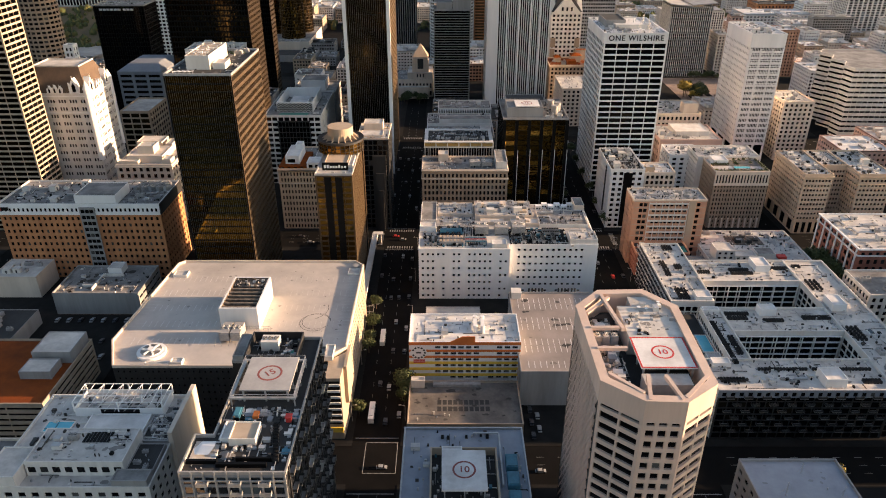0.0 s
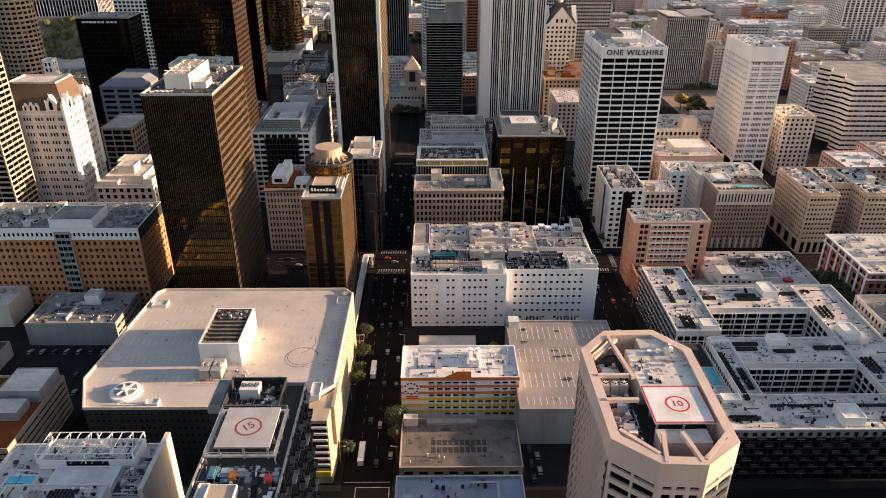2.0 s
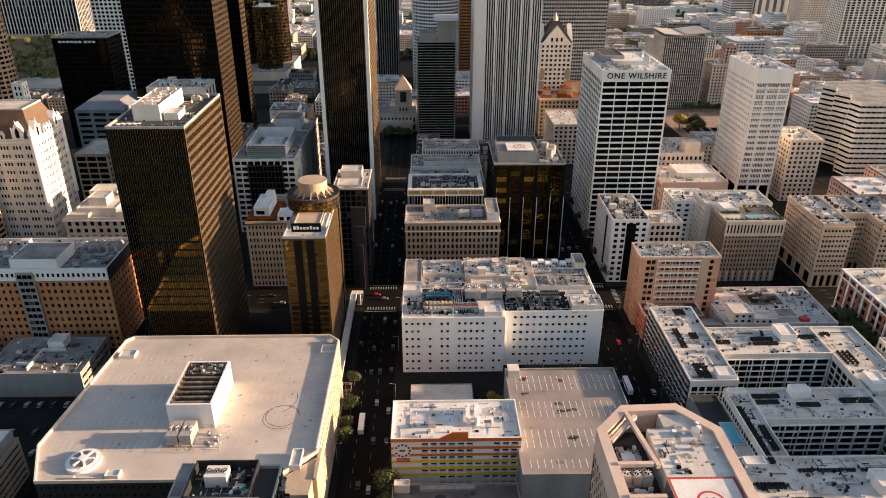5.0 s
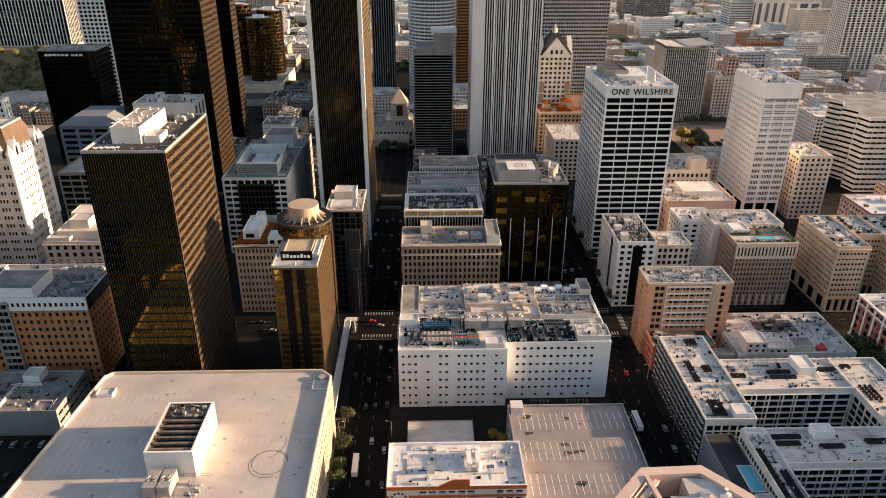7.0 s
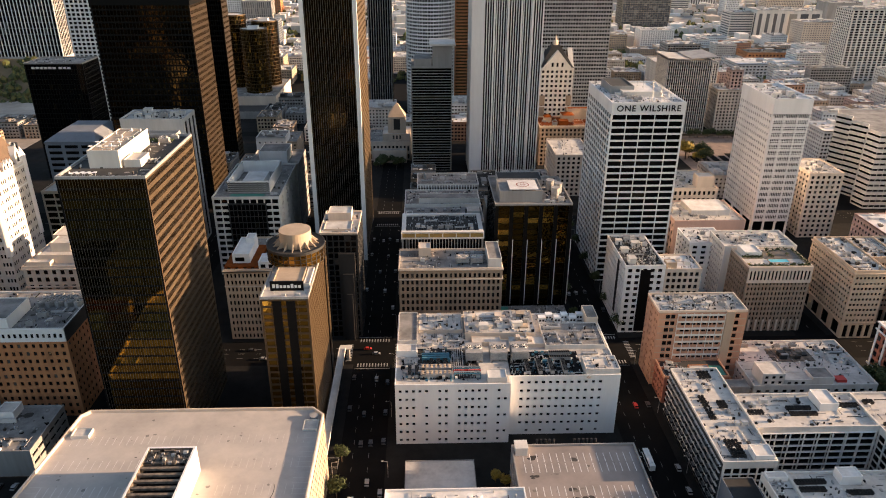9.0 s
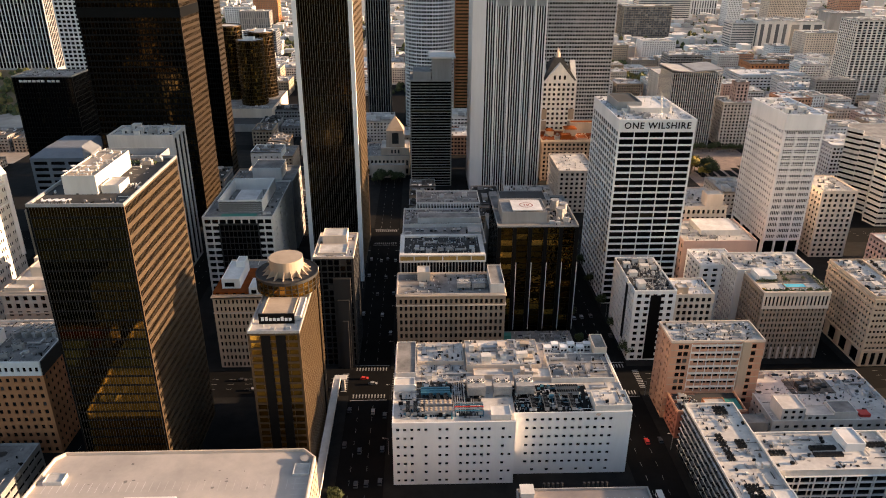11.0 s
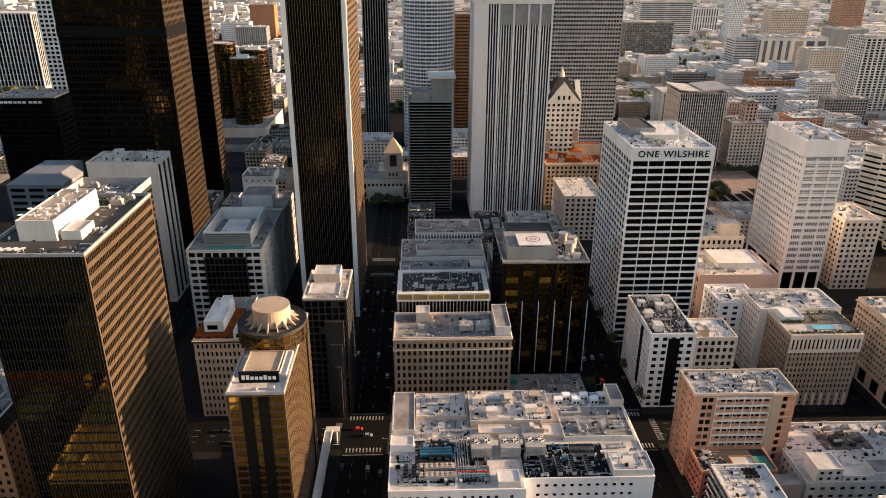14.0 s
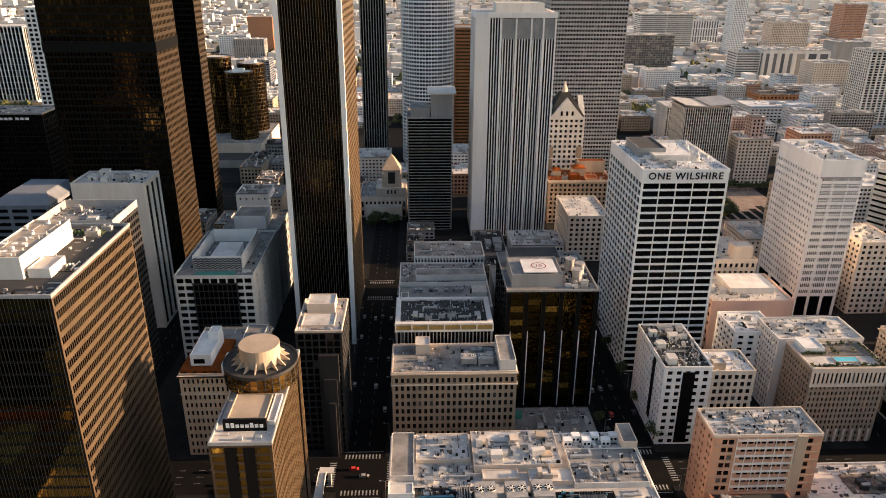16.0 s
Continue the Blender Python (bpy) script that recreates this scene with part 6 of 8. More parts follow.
# ---- gothic hotel crown ----
f = Form()
lo, hi = rect(-288.4, -244.1, 480.6, 517.4), rect(-282, -250, 488, 511)
for i in range(4):
    j = (i + 1) % 4
    f.face([(*lo[i], 87.5), (*lo[j], 87.5), (*hi[j], 104), (*hi[i], 104)])
f.face([(*p, 104) for p in hi])
part("mansard", f, M["mansard"], WG, "steep brown slate mansard")
f = Form()
ring(f, rect(-282, -250, 488, 511), 0.6, 103.8, 105)
f.face([(*p, 104.05) for p in rect(-281.9, -250.1, 488.1, 510.9)])
part("crown_deck", f, M["rooflight"], WG, "flat pale crown roof")


def gablet(parent, x, y, z, w, h, turn):
    """A gothic dormer with a pointed gable, facing south before it is turned."""
    f = Form()
    p = [(-w / 2, 0, 0), (w / 2, 0, 0), (w / 2, 0, h * 0.5), (w * 0.2, 0, h * 0.8), (0, 0, h), (-w * 0.2, 0, h * 0.8), (-w / 2, 0, h * 0.5)]
    A = [Vector(q) for q in p]
    B = [q + Vector((0, h * 0.4, 0)) for q in A]
    f.face(A)
    for i in range(len(p)):
        f.face([A[i], B[i], B[(i + 1) % len(p)], A[(i + 1) % len(p)]][::-1])
    f.face([(-w * 0.2, -0.03, h * 0.1), (w * 0.2, -0.03, h * 0.1), (w * 0.2, -0.03, h * 0.5), (0, -0.03, h * 0.72), (-w * 0.2, -0.03, h * 0.5)], 1)
    for s in (-1, 1):
        f.bar((s * w * 0.5, 0, 0), (s * w * 0.5, 0, h * 0.72), w * 0.05)
    f.bar((0, 0.1, h), (0, 0.1, h * 1.14), w * 0.03)
    ob = new("gable_dormer", f.mesh("gable_dormer", [M["white"], G["dark"]]))
    ob.matrix_basis = pose(x, y, z, 0, 0, turn)
    return hang(ob, parent)


for x, w, h in ((-280, 6.2, 10.5), (-269.6, 3.0, 5.2), (-266, 3.0, 5.8), (-262.4, 3.0, 5.2), (-252.5, 6.2, 10.5)):
    gablet(WG, x, 480.2, 87.6, w, h, 0)
for y, w, h in ((487, 5.8, 10.5), (495.4, 3.0, 5.2), (499, 3.0, 5.8), (502.6, 3.0, 5.2), (511, 5.8, 10.5)):
    gablet(WG, -243.3, y, 87.6, w, h, 90)
for x, y in ((-288, 481), (-244.5, 481), (-244.5, 517)):
    f = Form()
    f.cylinder(x, y, 40, 90.5, 2.2, 14)
    f.cylinder(x, y, 90.5, 96, 2.5, 14, r1=0.2)
    part("turret", f, [M["white"]], WG)
for z in (74, 85.5):
    f = Form()
    o = rect(-289.6, -242.9, 479.4, 518.6)
    f.prism(o, z, z + 0.7)
    f.face([(*p, z) for p in o[::-1]])
    part("cornice", f, M["white"], WG)
annexe("roof_step", "stepped buff roof block", -216, -192, 458, 480, 45.9, 51, "cream", "rooflight", parent=SM)
annexe("roof_step", "small buff roof lantern", -210, -199, 463, 474, 50.6, 56, "cream", "rooflight", parent=SM)
annexe("roof_step", "buff corner roof block", -191, -185, 454, 462, 45.9, 50, "cream", "rooflight", parent=SM)
annexe("roof_step", "buff front roof block", -220, -207, 453, 457.5, 45.9, 49, "cream", "rooflight", parent=SM)
annexe("roof_step", "narrow buff roof block", -198, -193, 482, 494, 45.9, 51.5, "cream", "rooflight", parent=SM)
annexe("roof_step", "rear buff roof block", -219, -201, 484, 498, 45.9, 52, "cream", "rooflight", parent=SM)
for z in (34, 44.8):
    f = Form()
    o = rect(-222.6, -183.4, 451.4, 500.6)
    f.prism(o, z, z + 0.7)
    f.face([(*p, z) for p in o[::-1]])
    part("cornice", f, M["cream"], SM)
f = Form()
lo, hi = rect(-287, -248, 625, 680), rect(-280, -255, 640, 670)
for i in range(4):
    j = (i + 1) % 4
    f.face([(*lo[i], 68.1), (*lo[j], 68.1), (*hi[j], 73), (*hi[i], 73)])
f.face([(*p, 73) for p in hi])
part("pitched_roof", f, M["greyblue"], GH)
YEL = box_house("ochre_block", "ochre stone block with a notched roof", -262, -238, 560, 600, 52, "tan", (3, 11, 0.88, 0.7), (8, 11, 0.6, 0.6), roof="rooflight", keep=30, glazing="darkmirror")

# ---- old hotel, mall, stepped tower ----
h = annexe("penthouse", "white stepped penthouse with metal roof", -107.5, -98, 455, 478, 46.3, 52, "white", "roofwhite")
f = Form()
f.slab((-103.5, 455, 48.6), (1, 0, 0), (0, -1, 0), 5, 2.4, 0.06)
part("window", f, G["dark"], h)
annexe("penthouse", "small white upper penthouse", -103, -98.2, 470, 477.5, 51.6, 55, "white", "roofwhite")
f = Form()
f.box(-111.5, 450.8, 43.9, -93, 480, 46)
f.prism(rect(-111.5, -93, 450.8, 480), 46, 46.3)
part("tile_terrace", f, M["terracotta"], HOT, "terracotta tiled terrace")
h = annexe("penthouse", "white penthouse wing with dark windows", -92.5, -78.4, 450.6, 462, 43.9, 49, "white", "roofwhite")
for x in (-90, -85.6, -81.2):
    f = Form()
    f.slab((x, 450.6, 46.4), (1, 0, 0), (0, -1, 0), 2.6, 2.2, 0.06)
    part("window", f, G["dark"], h)
for x in (-109, -104.6, -100.2, -95.8):
    f = Form()
    f.slab((x, 450.8, 44.9), (1, 0, 0), (0, -1, 0), 1.8, 1.6, 0.06)
    part("arched_opening", f, G["dark"], HOT)
annexe("penthouse", "grey rooftop penthouse wing behind parapet", -89, -79, 464, 492, 43.9, 48, "offwhite", "roofgrey")
for z, h, o in ((43.2, 0.8, 0.7), (34, 0.5, 0.3)):
    f = Form()
    p = rect(-112 - o, -78 + o, 450 - o, 495 + o)
    f.prism(p, z, z + h, cap=z < 40)
    f.face([(*q, z) for q in p[::-1]])
    if z > 40:
        ring(f, p, 1.2, z, z + h)
    part("cornice", f, M["cream"], HOT)
band(GRN, "glazed_front", (-129, 534), (-104, 534), 0.2, 52, (9, 12, 0.86, 0.84), "darkwall", "black", label="dark gridded glass front", top=0.8)
for r in range(12):
    for x0, x1 in ((-138.8, -129.6), (-103.4, -95.2)):
        f = Form()
        f.slab(((x0 + x1) / 2, 534, 4.6 + r * 4.23), (1, 0, 0), (0, -1, 0), x1 - x0, 1.7, 0.35)
        part("spandrel", f, M["offwhite"], GRN)
e = thing("zigzag_screen", (-116, 560, 55.4), "white roof enclosure with a black zigzag screen", "screen")
f = Form()
ring(f, rect(-131, -103, 545, 590), 0.6, 55.4, 63.5)
part("enclosure", f, M["white"], e)
for r in range(5):
    f = Form()
    z = 55.6 + r * 1.4
    for i in range(19):
        x, h = -130.7 + i * 1.52, z + (0.85 if i % 2 else 0)
        f.v += [(x, 544.9, h), (x, 544.9, h + 0.7), (x, 544.6, h), (x, 544.6, h + 0.7)]
        if i:
            k = 4 * i
            for q in ((k - 2, k + 2, k + 3, k - 1), (k - 1, k + 3, k + 1, k - 3), (k - 4, k, k + 2, k - 2)):
                f.f.append(q)
                f.m.append(0)
    part("zigzag_band", f, M["black"], e)
annexe("penthouse", "white plant block in a roof enclosure", -123, -109, 553, 575, 55.4, 60.5, "white", "roofwhite")
f = Form()
f.box(-128, 536, 55.4, -106, 541, 55.9)
single("roof_pool", f, M["green"], "narrow turquoise roof terrace pool", "pool")
clutter(-138, -132, 536, 600, 55.4, 8, 95, ("vent", "plant_box", "handler"), 0.8)
clutter(-103, -96, 536, 543, 55.4, 4, 96, ("vent", "plant_box"), 0.8)
GR2 = box_house("annexe_block", "grey block with a row of white fins", -133, -95, 612, 650, 54, "grey", (16, 1, 0.5, 0.3), (6, 8, 0.4, 0.5), roof="roofgrey", keep=16)
annexe("penthouse", "white penthouse with small windows", -125, -104, 618, 640, 52.9, 62, "white", "roofgrey")
annexe("penthouse", "pale lift housing on a tower roof", -55, -42, 470, 481, 64.9, 70, "cream", "rooflight")
annexe("tank_base", "pale flat tank base", -56, -41, 456, 468, 64.9, 66.2, "cream", "rooflight", parent=ST)
clutter(-57, -38, 452, 456, 64.9, 8, 97, ("vent", "plant_box", "pipes"), 0.6)
for i, (w, h) in enumerate(((16, 54), (12, 42), (8, 30))):
    f = Form()
    f.prism(rect(-46 - w / 2 + 6, -40 + w / 4 - 3, 449 - i * 1.2, 451), 0.15, h)
    part("step", f, M["darkwall"], ST)

# ---- middle block roofs ----
annexe("roof_house", "small buff plastered roof house", -4, 3, 467, 475.4, 43.5, 49, "cream", "rooflight", parent=B2)
annexe("roof_house", "white corner roof house", 35, 42.5, 451, 475, 43.5, 49.5, "offwhite", "roofgrey", parent=B2)
for i in range(2):
    put("cooler", 21 + i * 8, 459, 43.5, 0, (0.9, 0.55, 0.7), "pair of coolers")
clutter(-13, 16, 452, 473, 43.5, 6, 101, ("vent", "plant_box", "vent"))
clutter(18, 34, 463, 474, 43.5, 5, 102, ("handler", "duct", "plant_box"))
for z in (43.3, 37.5):
    f = Form()
    for a in ((-15.5, 449.0, 43.5, 449.5), (-15.5, 449.5, -15.0, 476.5), (43.0, 449.5, 43.5, 476.5)):
        f.box(a[0], a[1], z, a[2], a[3], z + 0.6)
    part("cornice", f, M["cream"], B2)
clutter(-10, 30, 484, 506, 52.4, 22, 103)
f = Form()
f.slab((10.25, 480, 51.4), (1, 0, 0), (0, -1, 0), 47.6, 2.6, 0.06)
part("panel_band", f, M["ochre"], B3, "ochre panelled band")
for z, h, out in ((53.1, 0.8, 0.15), (49.7, 0.7, 1.0)):
    f = Form()
    f.box(-14.3, 480 - out, z - h / 2, 34.8, 480.0, z + h / 2)
    part("ledge", f, M["offwhite"], B3)
for k in range(7):
    f = Form()
    f.box(-14.2 + k * 8.08, 479.3, 50.05, -13.6 + k * 8.08, 479.94, 52.7)
    part("pier", f, M["offwhite"], B3)
annexe("stair_house", "pale stair house on a parking roof", -12, -8, 517, 528, 44.9, 48.2, "offwhite", "roofgrey", "roof house")
annexe("low_house", "low pale roof house beside parked cars", 28, 36, 528, 538, 44.9, 47.6, "offwhite", "rooflight", "roof house")
f = Form()
f.box(-12.9, 542, 44.9, 37.4, 542.6, 47.4)
part("deck_wall", f, M["offwhite"], B4, "pale wall across the roof deck")
gear(B4, -11, 36, 563, 573, 44.9, 60, 411, ("steel", "duct", "black", "offwhite"))
gear(B4, -12, -5, 544, 573, 44.9, 30, 412, ("steel", "duct", "black", "offwhite"))
annexe("long_house", "long pale house on a parking roof", -4, 37, 550, 560, 44.9, 48.5, "offwhite", "roofgrey", "roof house")
for i in range(22):
    f = Form()
    x = -6 + i * 2.3
    f.box(x * 0.85, 575.6, 40, x * 0.85 + 0.5, 576.4, 48.6)
    part("column", f, M["white"], B5)
clutter(-3, 37, 579, 600, 48.4, 12, 104)
annexe("long_house", "low dark block beside the gold tower", 46, 88, 560, 611, 0.15, 28, "grey", "roofgrey", "block")
clutter(48, 86, 562, 609, 27.6, 14, 105)
f = Form()
f.box(43.5, 452, 0.15, 86, 480, 3.2)
single("service_yard", f, M["roofgrey"], "low service yard deck with plant", "yard")
clutter(45, 85, 454, 478, 3.2, 18, 106)
gear(bpy.data.objects["service_yard"], 60, 85, 453, 479, 3.2, 90, 316, ("steel", "duct", "black", "offwhite"))
f = Form()
f.box(45, 470, 3.2, 50, 473.5, 6.0)
f.box(44.9, 469.9, 6.0, 50.1, 473.6, 6.2)
single("container", f, M["green"], "small green container on a service yard", "container")

# ---- gold glass building ----
annexe("roof_house", "grey plant house with helipad", 44.5, 70, 490.5, 513.5, 67.9, 75, "grey", "roofgrey", parent=GT)
helipad(50.5, 67.6, 491.5, 508, 75.8, 74.6, "10", "padwhite", border=False, size=0.2, red="darkred")
annexe("roof_house", "grey rear plant house on a dark roof", 46, 74, 516, 533, 67.9, 73, "grey", "roofdark", parent=GT)
for i in range(6):
    x = 42.4 + i * 8.8
    f = Form()
    f.slab((x, 485, 34), (1, 0, 0), (0, -1, 0), 2.2, 67.5, 0.9)
    p = part("pier", f, M["black"], GT)
    f = Form()
    f.slab((x + 1.5, 485, 24), (1, 0, 0), (0, -1, 0), 0.28, 44, 1.0)
    part("strip", f, M["white"], p)
f = Form()
for i in range(4):
    f.slab((87.5, 489 + i * 13, 34), (0, 1, 0), (1, 0, 0), 2.0, 67.5, 0.9)
part("flank_pier", f, M["black"], GT, kind="stuff")
for x, y in ((79, 498), (82, 506), (78, 512)):
    f = Form()
    f.cylinder(x, y, 67.9, 74, 2.4, 14)
    f.cylinder(x, y, 74, 74.6, 2.7, 14)
    single("roof_tank", f, M["duct"], "round grey rooftop tank", "tank", "gold tower tanks")
clutter(71, 86, 487, 496, 67.9, 8, 107, ("pipes", "duct", "handler", "plant_box"))

# ---- white gridded tower: sign and roof ----
lettering("ONE WILSHIRE", 5.2, 0.12, "black", OW, pose(136.8, 518.85, 117.2, 90, 0, 0), "sign_lettering", "black raised sign letters", 1.16)
annexe("penthouse", "pale flat-roofed rooftop plant house", 126, 150, 540, 570, 119.9, 123, "offwhite", "roofwhite")
annexe("penthouse", "dark louvred rooftop plant house", 120, 135, 548, 575, 119.9, 125, "grey", "roofdark")
rng = random.Random(4)
for i in range(22):
    put("mast", rng.uniform(138, 157), rng.uniform(524, 580), 119.9, rng.uniform(0, 90), (1, 1, rng.uniform(0.6, 1.2)), "tower antennas") if i % 3 else put("dish", rng.uniform(138, 157), rng.uniform(524, 538), 119.9, rng.uniform(0, 360), (1.2, 1.2, 1.2), "tower antennas")
clutter(116, 136, 522, 545, 119.9, 12, 108)
clutter(249, 273, 590, 635, 106.9, 16, 109)

for x in (247.9, 256.3, 265.7, 274.1):
    f = Form()
    f.slab((x, 585, 55), (1, 0, 0), (0, -1, 0), 1.3, 82, 0.45)
    part("pier", f, M["white"], WT)
for r in range(17):
    f = Form()
    f.slab((261, 585, 16.3 + r * 4.697), (1, 0, 0), (0, -1, 0), 27.6, 0.5, 0.3)
    part("string_course", f, M["white"], WT)

# ---- lofts and hotels along the second cross street ----
for x0, x1 in ((122.5, 127.5),):
    f = Form()
    f.slab((125, 452, 21), (1, 0, 0), (0, -1, 0), 6, 40, 0.06)
    part("dark_strip", f, M["black"], E1, "black glass stair strip")
f = Form()
f.slab((113, 466, 24), (0, -1, 0), (-1, 0, 0), 4, 34, 0.06)
part("dark_strip", f, M["black"], E1, "black glass stair strip")
clutter(114.5, 134.5, 454, 494, 42.9, 34, 111, ("handler", "duct", "plant_box", "pipes", "bulkhead", "vent", "mast"))
annexe("roof_house", "small tan stuccoed roof house", 137, 143, 454, 459, 40.4, 44.5, "tan", "rooflight", parent=E2)
clutter(144, 156, 454, 470, 40.4, 3, 112, ("vent", "plant_box"))
f = Form()
for r in range(9):
    z = 4 + r * 4
    f.box(156.6, 453, z, 158.2, 462, z + 0.15)
    f.bar((158.1, 453.3, z + 0.1), (158.1, 461.7, z + 4), 0.07)
    f.bar((158.1, 453, z + 1.1), (158.1, 462, z + 1.1), 0.05)
part("fire_escape", f, M["steel"], E2, "zigzag steel fire escape", "stuff")
clutter(118, 159, 402, 417, 42.9, 26, 113, ("handler", "duct", "plant_box", "pipes", "vent", "bulkhead"), 0.8)
for r in range(11):
    f = Form()
    f.slab((138, 400, 2.8 + r * 3.86), (1, 0, 0), (0, -1, 0), 24, 1.05, 0.3)
    part("spandrel", f, M["offwhite"], IB)
for x in (126, 130, 134, 138, 142, 146, 150):
    f = Form()
    f.slab((x, 400, 21.4), (1, 0, 0), (0, -1, 0), 0.3, 42, 0.25)
    part("pier", f, M["offwhite"], IB)
f = Form()
f.slab((152.2, 400, 21.9), (1, 0, 0), (0, -1, 0), 4, 43.4, 1.2)
part("lift_shaft", f, M["tan"], IB, "plain buff lift shaft")
for r in range(11):
    for x0, x1 in ((116.5, 125.5), (154.5, 160.6)):
        f = Form()
        f.slab(((x0 + x1) / 2, 400, 4.2 + r * 3.86), (1, 0, 0), (0, -1, 0), x1 - x0, 0.35, 0.2)
        part("string_course", f, M["tan"], IB)
LW = box_house("low_wing", "brick low wing with roof plant", 117.5, 150, 384, 399.4, 16, "redbrick", (10, 4, 0.55, 0.5), (5, 4, 0.55, 0.5), roof="roofdark", keep=80, coping="salmon", category="wing")
annexe("low_wing", "pale low wing with red canopy", 140, 158, 377, 383.6, 0.15, 14, "grey", "roofgrey", "wing")
clutter(119, 130, 385, 398, 14.9, 6, 114)
annexe("roof_house", "orange brick roof house on a low wing", 131, 141, 385, 391, 14.9, 18, "brick", "rooflight", "roof house")
f = Form()
f.box(142, 385.5, 14.9, 149, 394, 15.2)
single("roof_court", f, M["green"], "turquoise painted roof court", "court")
gear(LW, 118.5, 130, 385, 398.5, 14.9, 60, 331, ("black", "duct", "offwhite", "redbrick"))
f = Form()
f.box(166, 382, 12.9, 171, 387, 15)
single("canopy", f, M["red"], "faded red canopy on a roof", "canopy")
annexe("roof_house", "pale corner house on low roof", 189, 200, 379, 388, 12.9, 17.5, "offwhite", "roofgrey", "roof house")
crates(181, 201, 400.5, 411.5, 13.3, 16, 130, ("soot", "duct", "tan", "darkwall"), 1.0, 3.0, "machine_box", "rusty machine housing on a low roof")
h = annexe("roof_house", "pale stepped roof house on low roof", 164, 175, 379, 390, 12.9, 20, "offwhite", "rooflight", "roof house")
for x, z in ((166, 15), (169.5, 15), (173, 15), (166, 18), (169.5, 18), (173, 18)):
    f = Form()
    f.slab((x, 379, z), (1, 0, 0), (0, -1, 0), 1.5, 1.3, 0.05)
    part("window", f, G["dark"], h)
h = annexe("roof_house", "lower pale roof house beside the stepped one", 175.4, 188.6, 378.6, 386, 12.9, 16.6, "offwhite", "rooflight", "roof house")
for x in (177.5, 181, 184.5):
    f = Form()
    f.slab((x, 378.6, 14.8), (1, 0, 0), (0, -1, 0), 1.6, 1.3, 0.05)
    part("window", f, G["dark"], h)
f = Form()
f.box(180, 400, 12.92, 202, 412, 13.3)
single("plant_deck", f, M["soot"], "rusty brown plant deck on a low roof", "deck")
f = Form()
f.box(203, 381, 12.9, 208, 385, 14.4)
single("canopy", f, M["red"], "small red awning at a roof edge", "canopy")
clutter(203.5, 220, 395, 412, 12.9, 10, 115, ("handler", "duct", "pipes", "plant_box"), 1.0)
clutter(162, 218, 412, 418, 12.9, 9, 116)
# planted terrace
rng = random.Random(19)
for i in range(44):
    x, y = (185.5 + i * 2.3, 453.6) if i < 15 else (219.6, 455 + (i - 15) * 2.4) if i < 24 else (186 + (i - 24) * 1.3, 465) if i < 33 else (rng.uniform(199, 218), rng.uniform(465.5, 476))
    f, g = Form(), Form()
    f.box(x - 0.8, y - 0.5, 41.4, x + 0.8, y + 0.5, 42.2)
    for q in range(40):
        c = Vector((x + rng.gauss(0, 0.55), y + rng.gauss(0, 0.4), 42.3 + abs(rng.gauss(0, 0.6))))
        u, v = Vector((rng.uniform(-1, 1), rng.uniform(-1, 1), rng.uniform(-1, 1))) * 0.35, Vector((rng.uniform(-1, 1), rng.uniform(-1, 1), rng.uniform(-1, 1))) * 0.35
        g.face([c - u, c + v, c + u, c - v])
    e = thing("planter", (x, y, 41.4), "terrace planter box with bushy green shrub", "planter", "terrace planters")
    part("box", f, M["tan"], e)
    part("shrub", g, M["leaf"], e)
annexe("pavilion", "white pavilion on a planted terrace", 187, 197, 466, 477, 41.4, 45, "white", "roofwhite")
e = thing("terrace_pool", (205, 461, 41.4), "small turquoise rooftop pool", "pool")
f = Form()
ring(f, rect(199, 211, 458, 463), 0.4, 41.4, 41.9)
part("coping", f, M["tan"], e)
f = Form()
f.face([(199.4, 458.4, 41.8), (210.6, 458.4, 41.8), (210.6, 462.6, 41.8), (199.4, 462.6, 41.8)])
part("water", f, M["water"], e)
f = Form()
f.box(198, 464, 41.4, 220, 476, 41.7)
single("terrace_deck", f, M["roofbrown"], "weathered brown timber terrace deck", "deck")
band(GBK, "top_storey", (184, 452), (221, 452), 32, 42.2, (17, 1, 0.45, 0.6), "cream", label="cream arched top storey")
for i in range(9):
    f = Form()
    f.slab((186 + i * 4.1, 452, 4), (1, 0, 0), (0, -1, 0), 1.0, 7.5, 0.6)
    part("pilaster", f, M["cream"], GBK)
clutter(182, 222, 480, 500, 42.4, 18, 117)
clutter(168, 188, 498, 518, 36.9, 9, 118)
clutter(242, 257, 446, 488, 42.9, 9, 119)
clutter(279, 297, 446, 488, 42.9, 9, 120)
clutter(172, 217, 540, 574, 34.9, 18, 121)
annexe("roof_house", "pale glazed roof house with flat top", 185, 212, 548, 570, 34.9, 39, "offwhite", "roofwhite", "roof house")
annexe("roof_house", "buff tower rising from a roof", 200, 212, 582, 592, 42.9, 52, "cream", "rooflight", "roof house")
clutter(180, 199, 584, 620, 42.9, 14, 122)
clutter(240, 288, 366, 408, 28.9, 18, 123)
annexe("rear_wing", "plain white windowless rear wing", 258, 292, 345, 361.6, 0.15, 34, "white", "roofwhite", "wing")
clutter(288, 310, 592, 622, 50.9, 10, 124)
clutter(224, 268, 321, 343, 24.9, 10, 125)
clutter(-216, -172, 342, 369, 12.9, 9, 126, ("vent", "plant_box", "skylight", "duct"))
annexe("roof_house", "low white house on a grey roof", -196, -188, 362, 370, 12.9, 17, "white", "rooflight", "roof house")
annexe("roof_box", "grey metal roof box on a rust-red roof", -190, -172, 268, 285, 18.9, 25, "grey", "rooflight", "roof house")
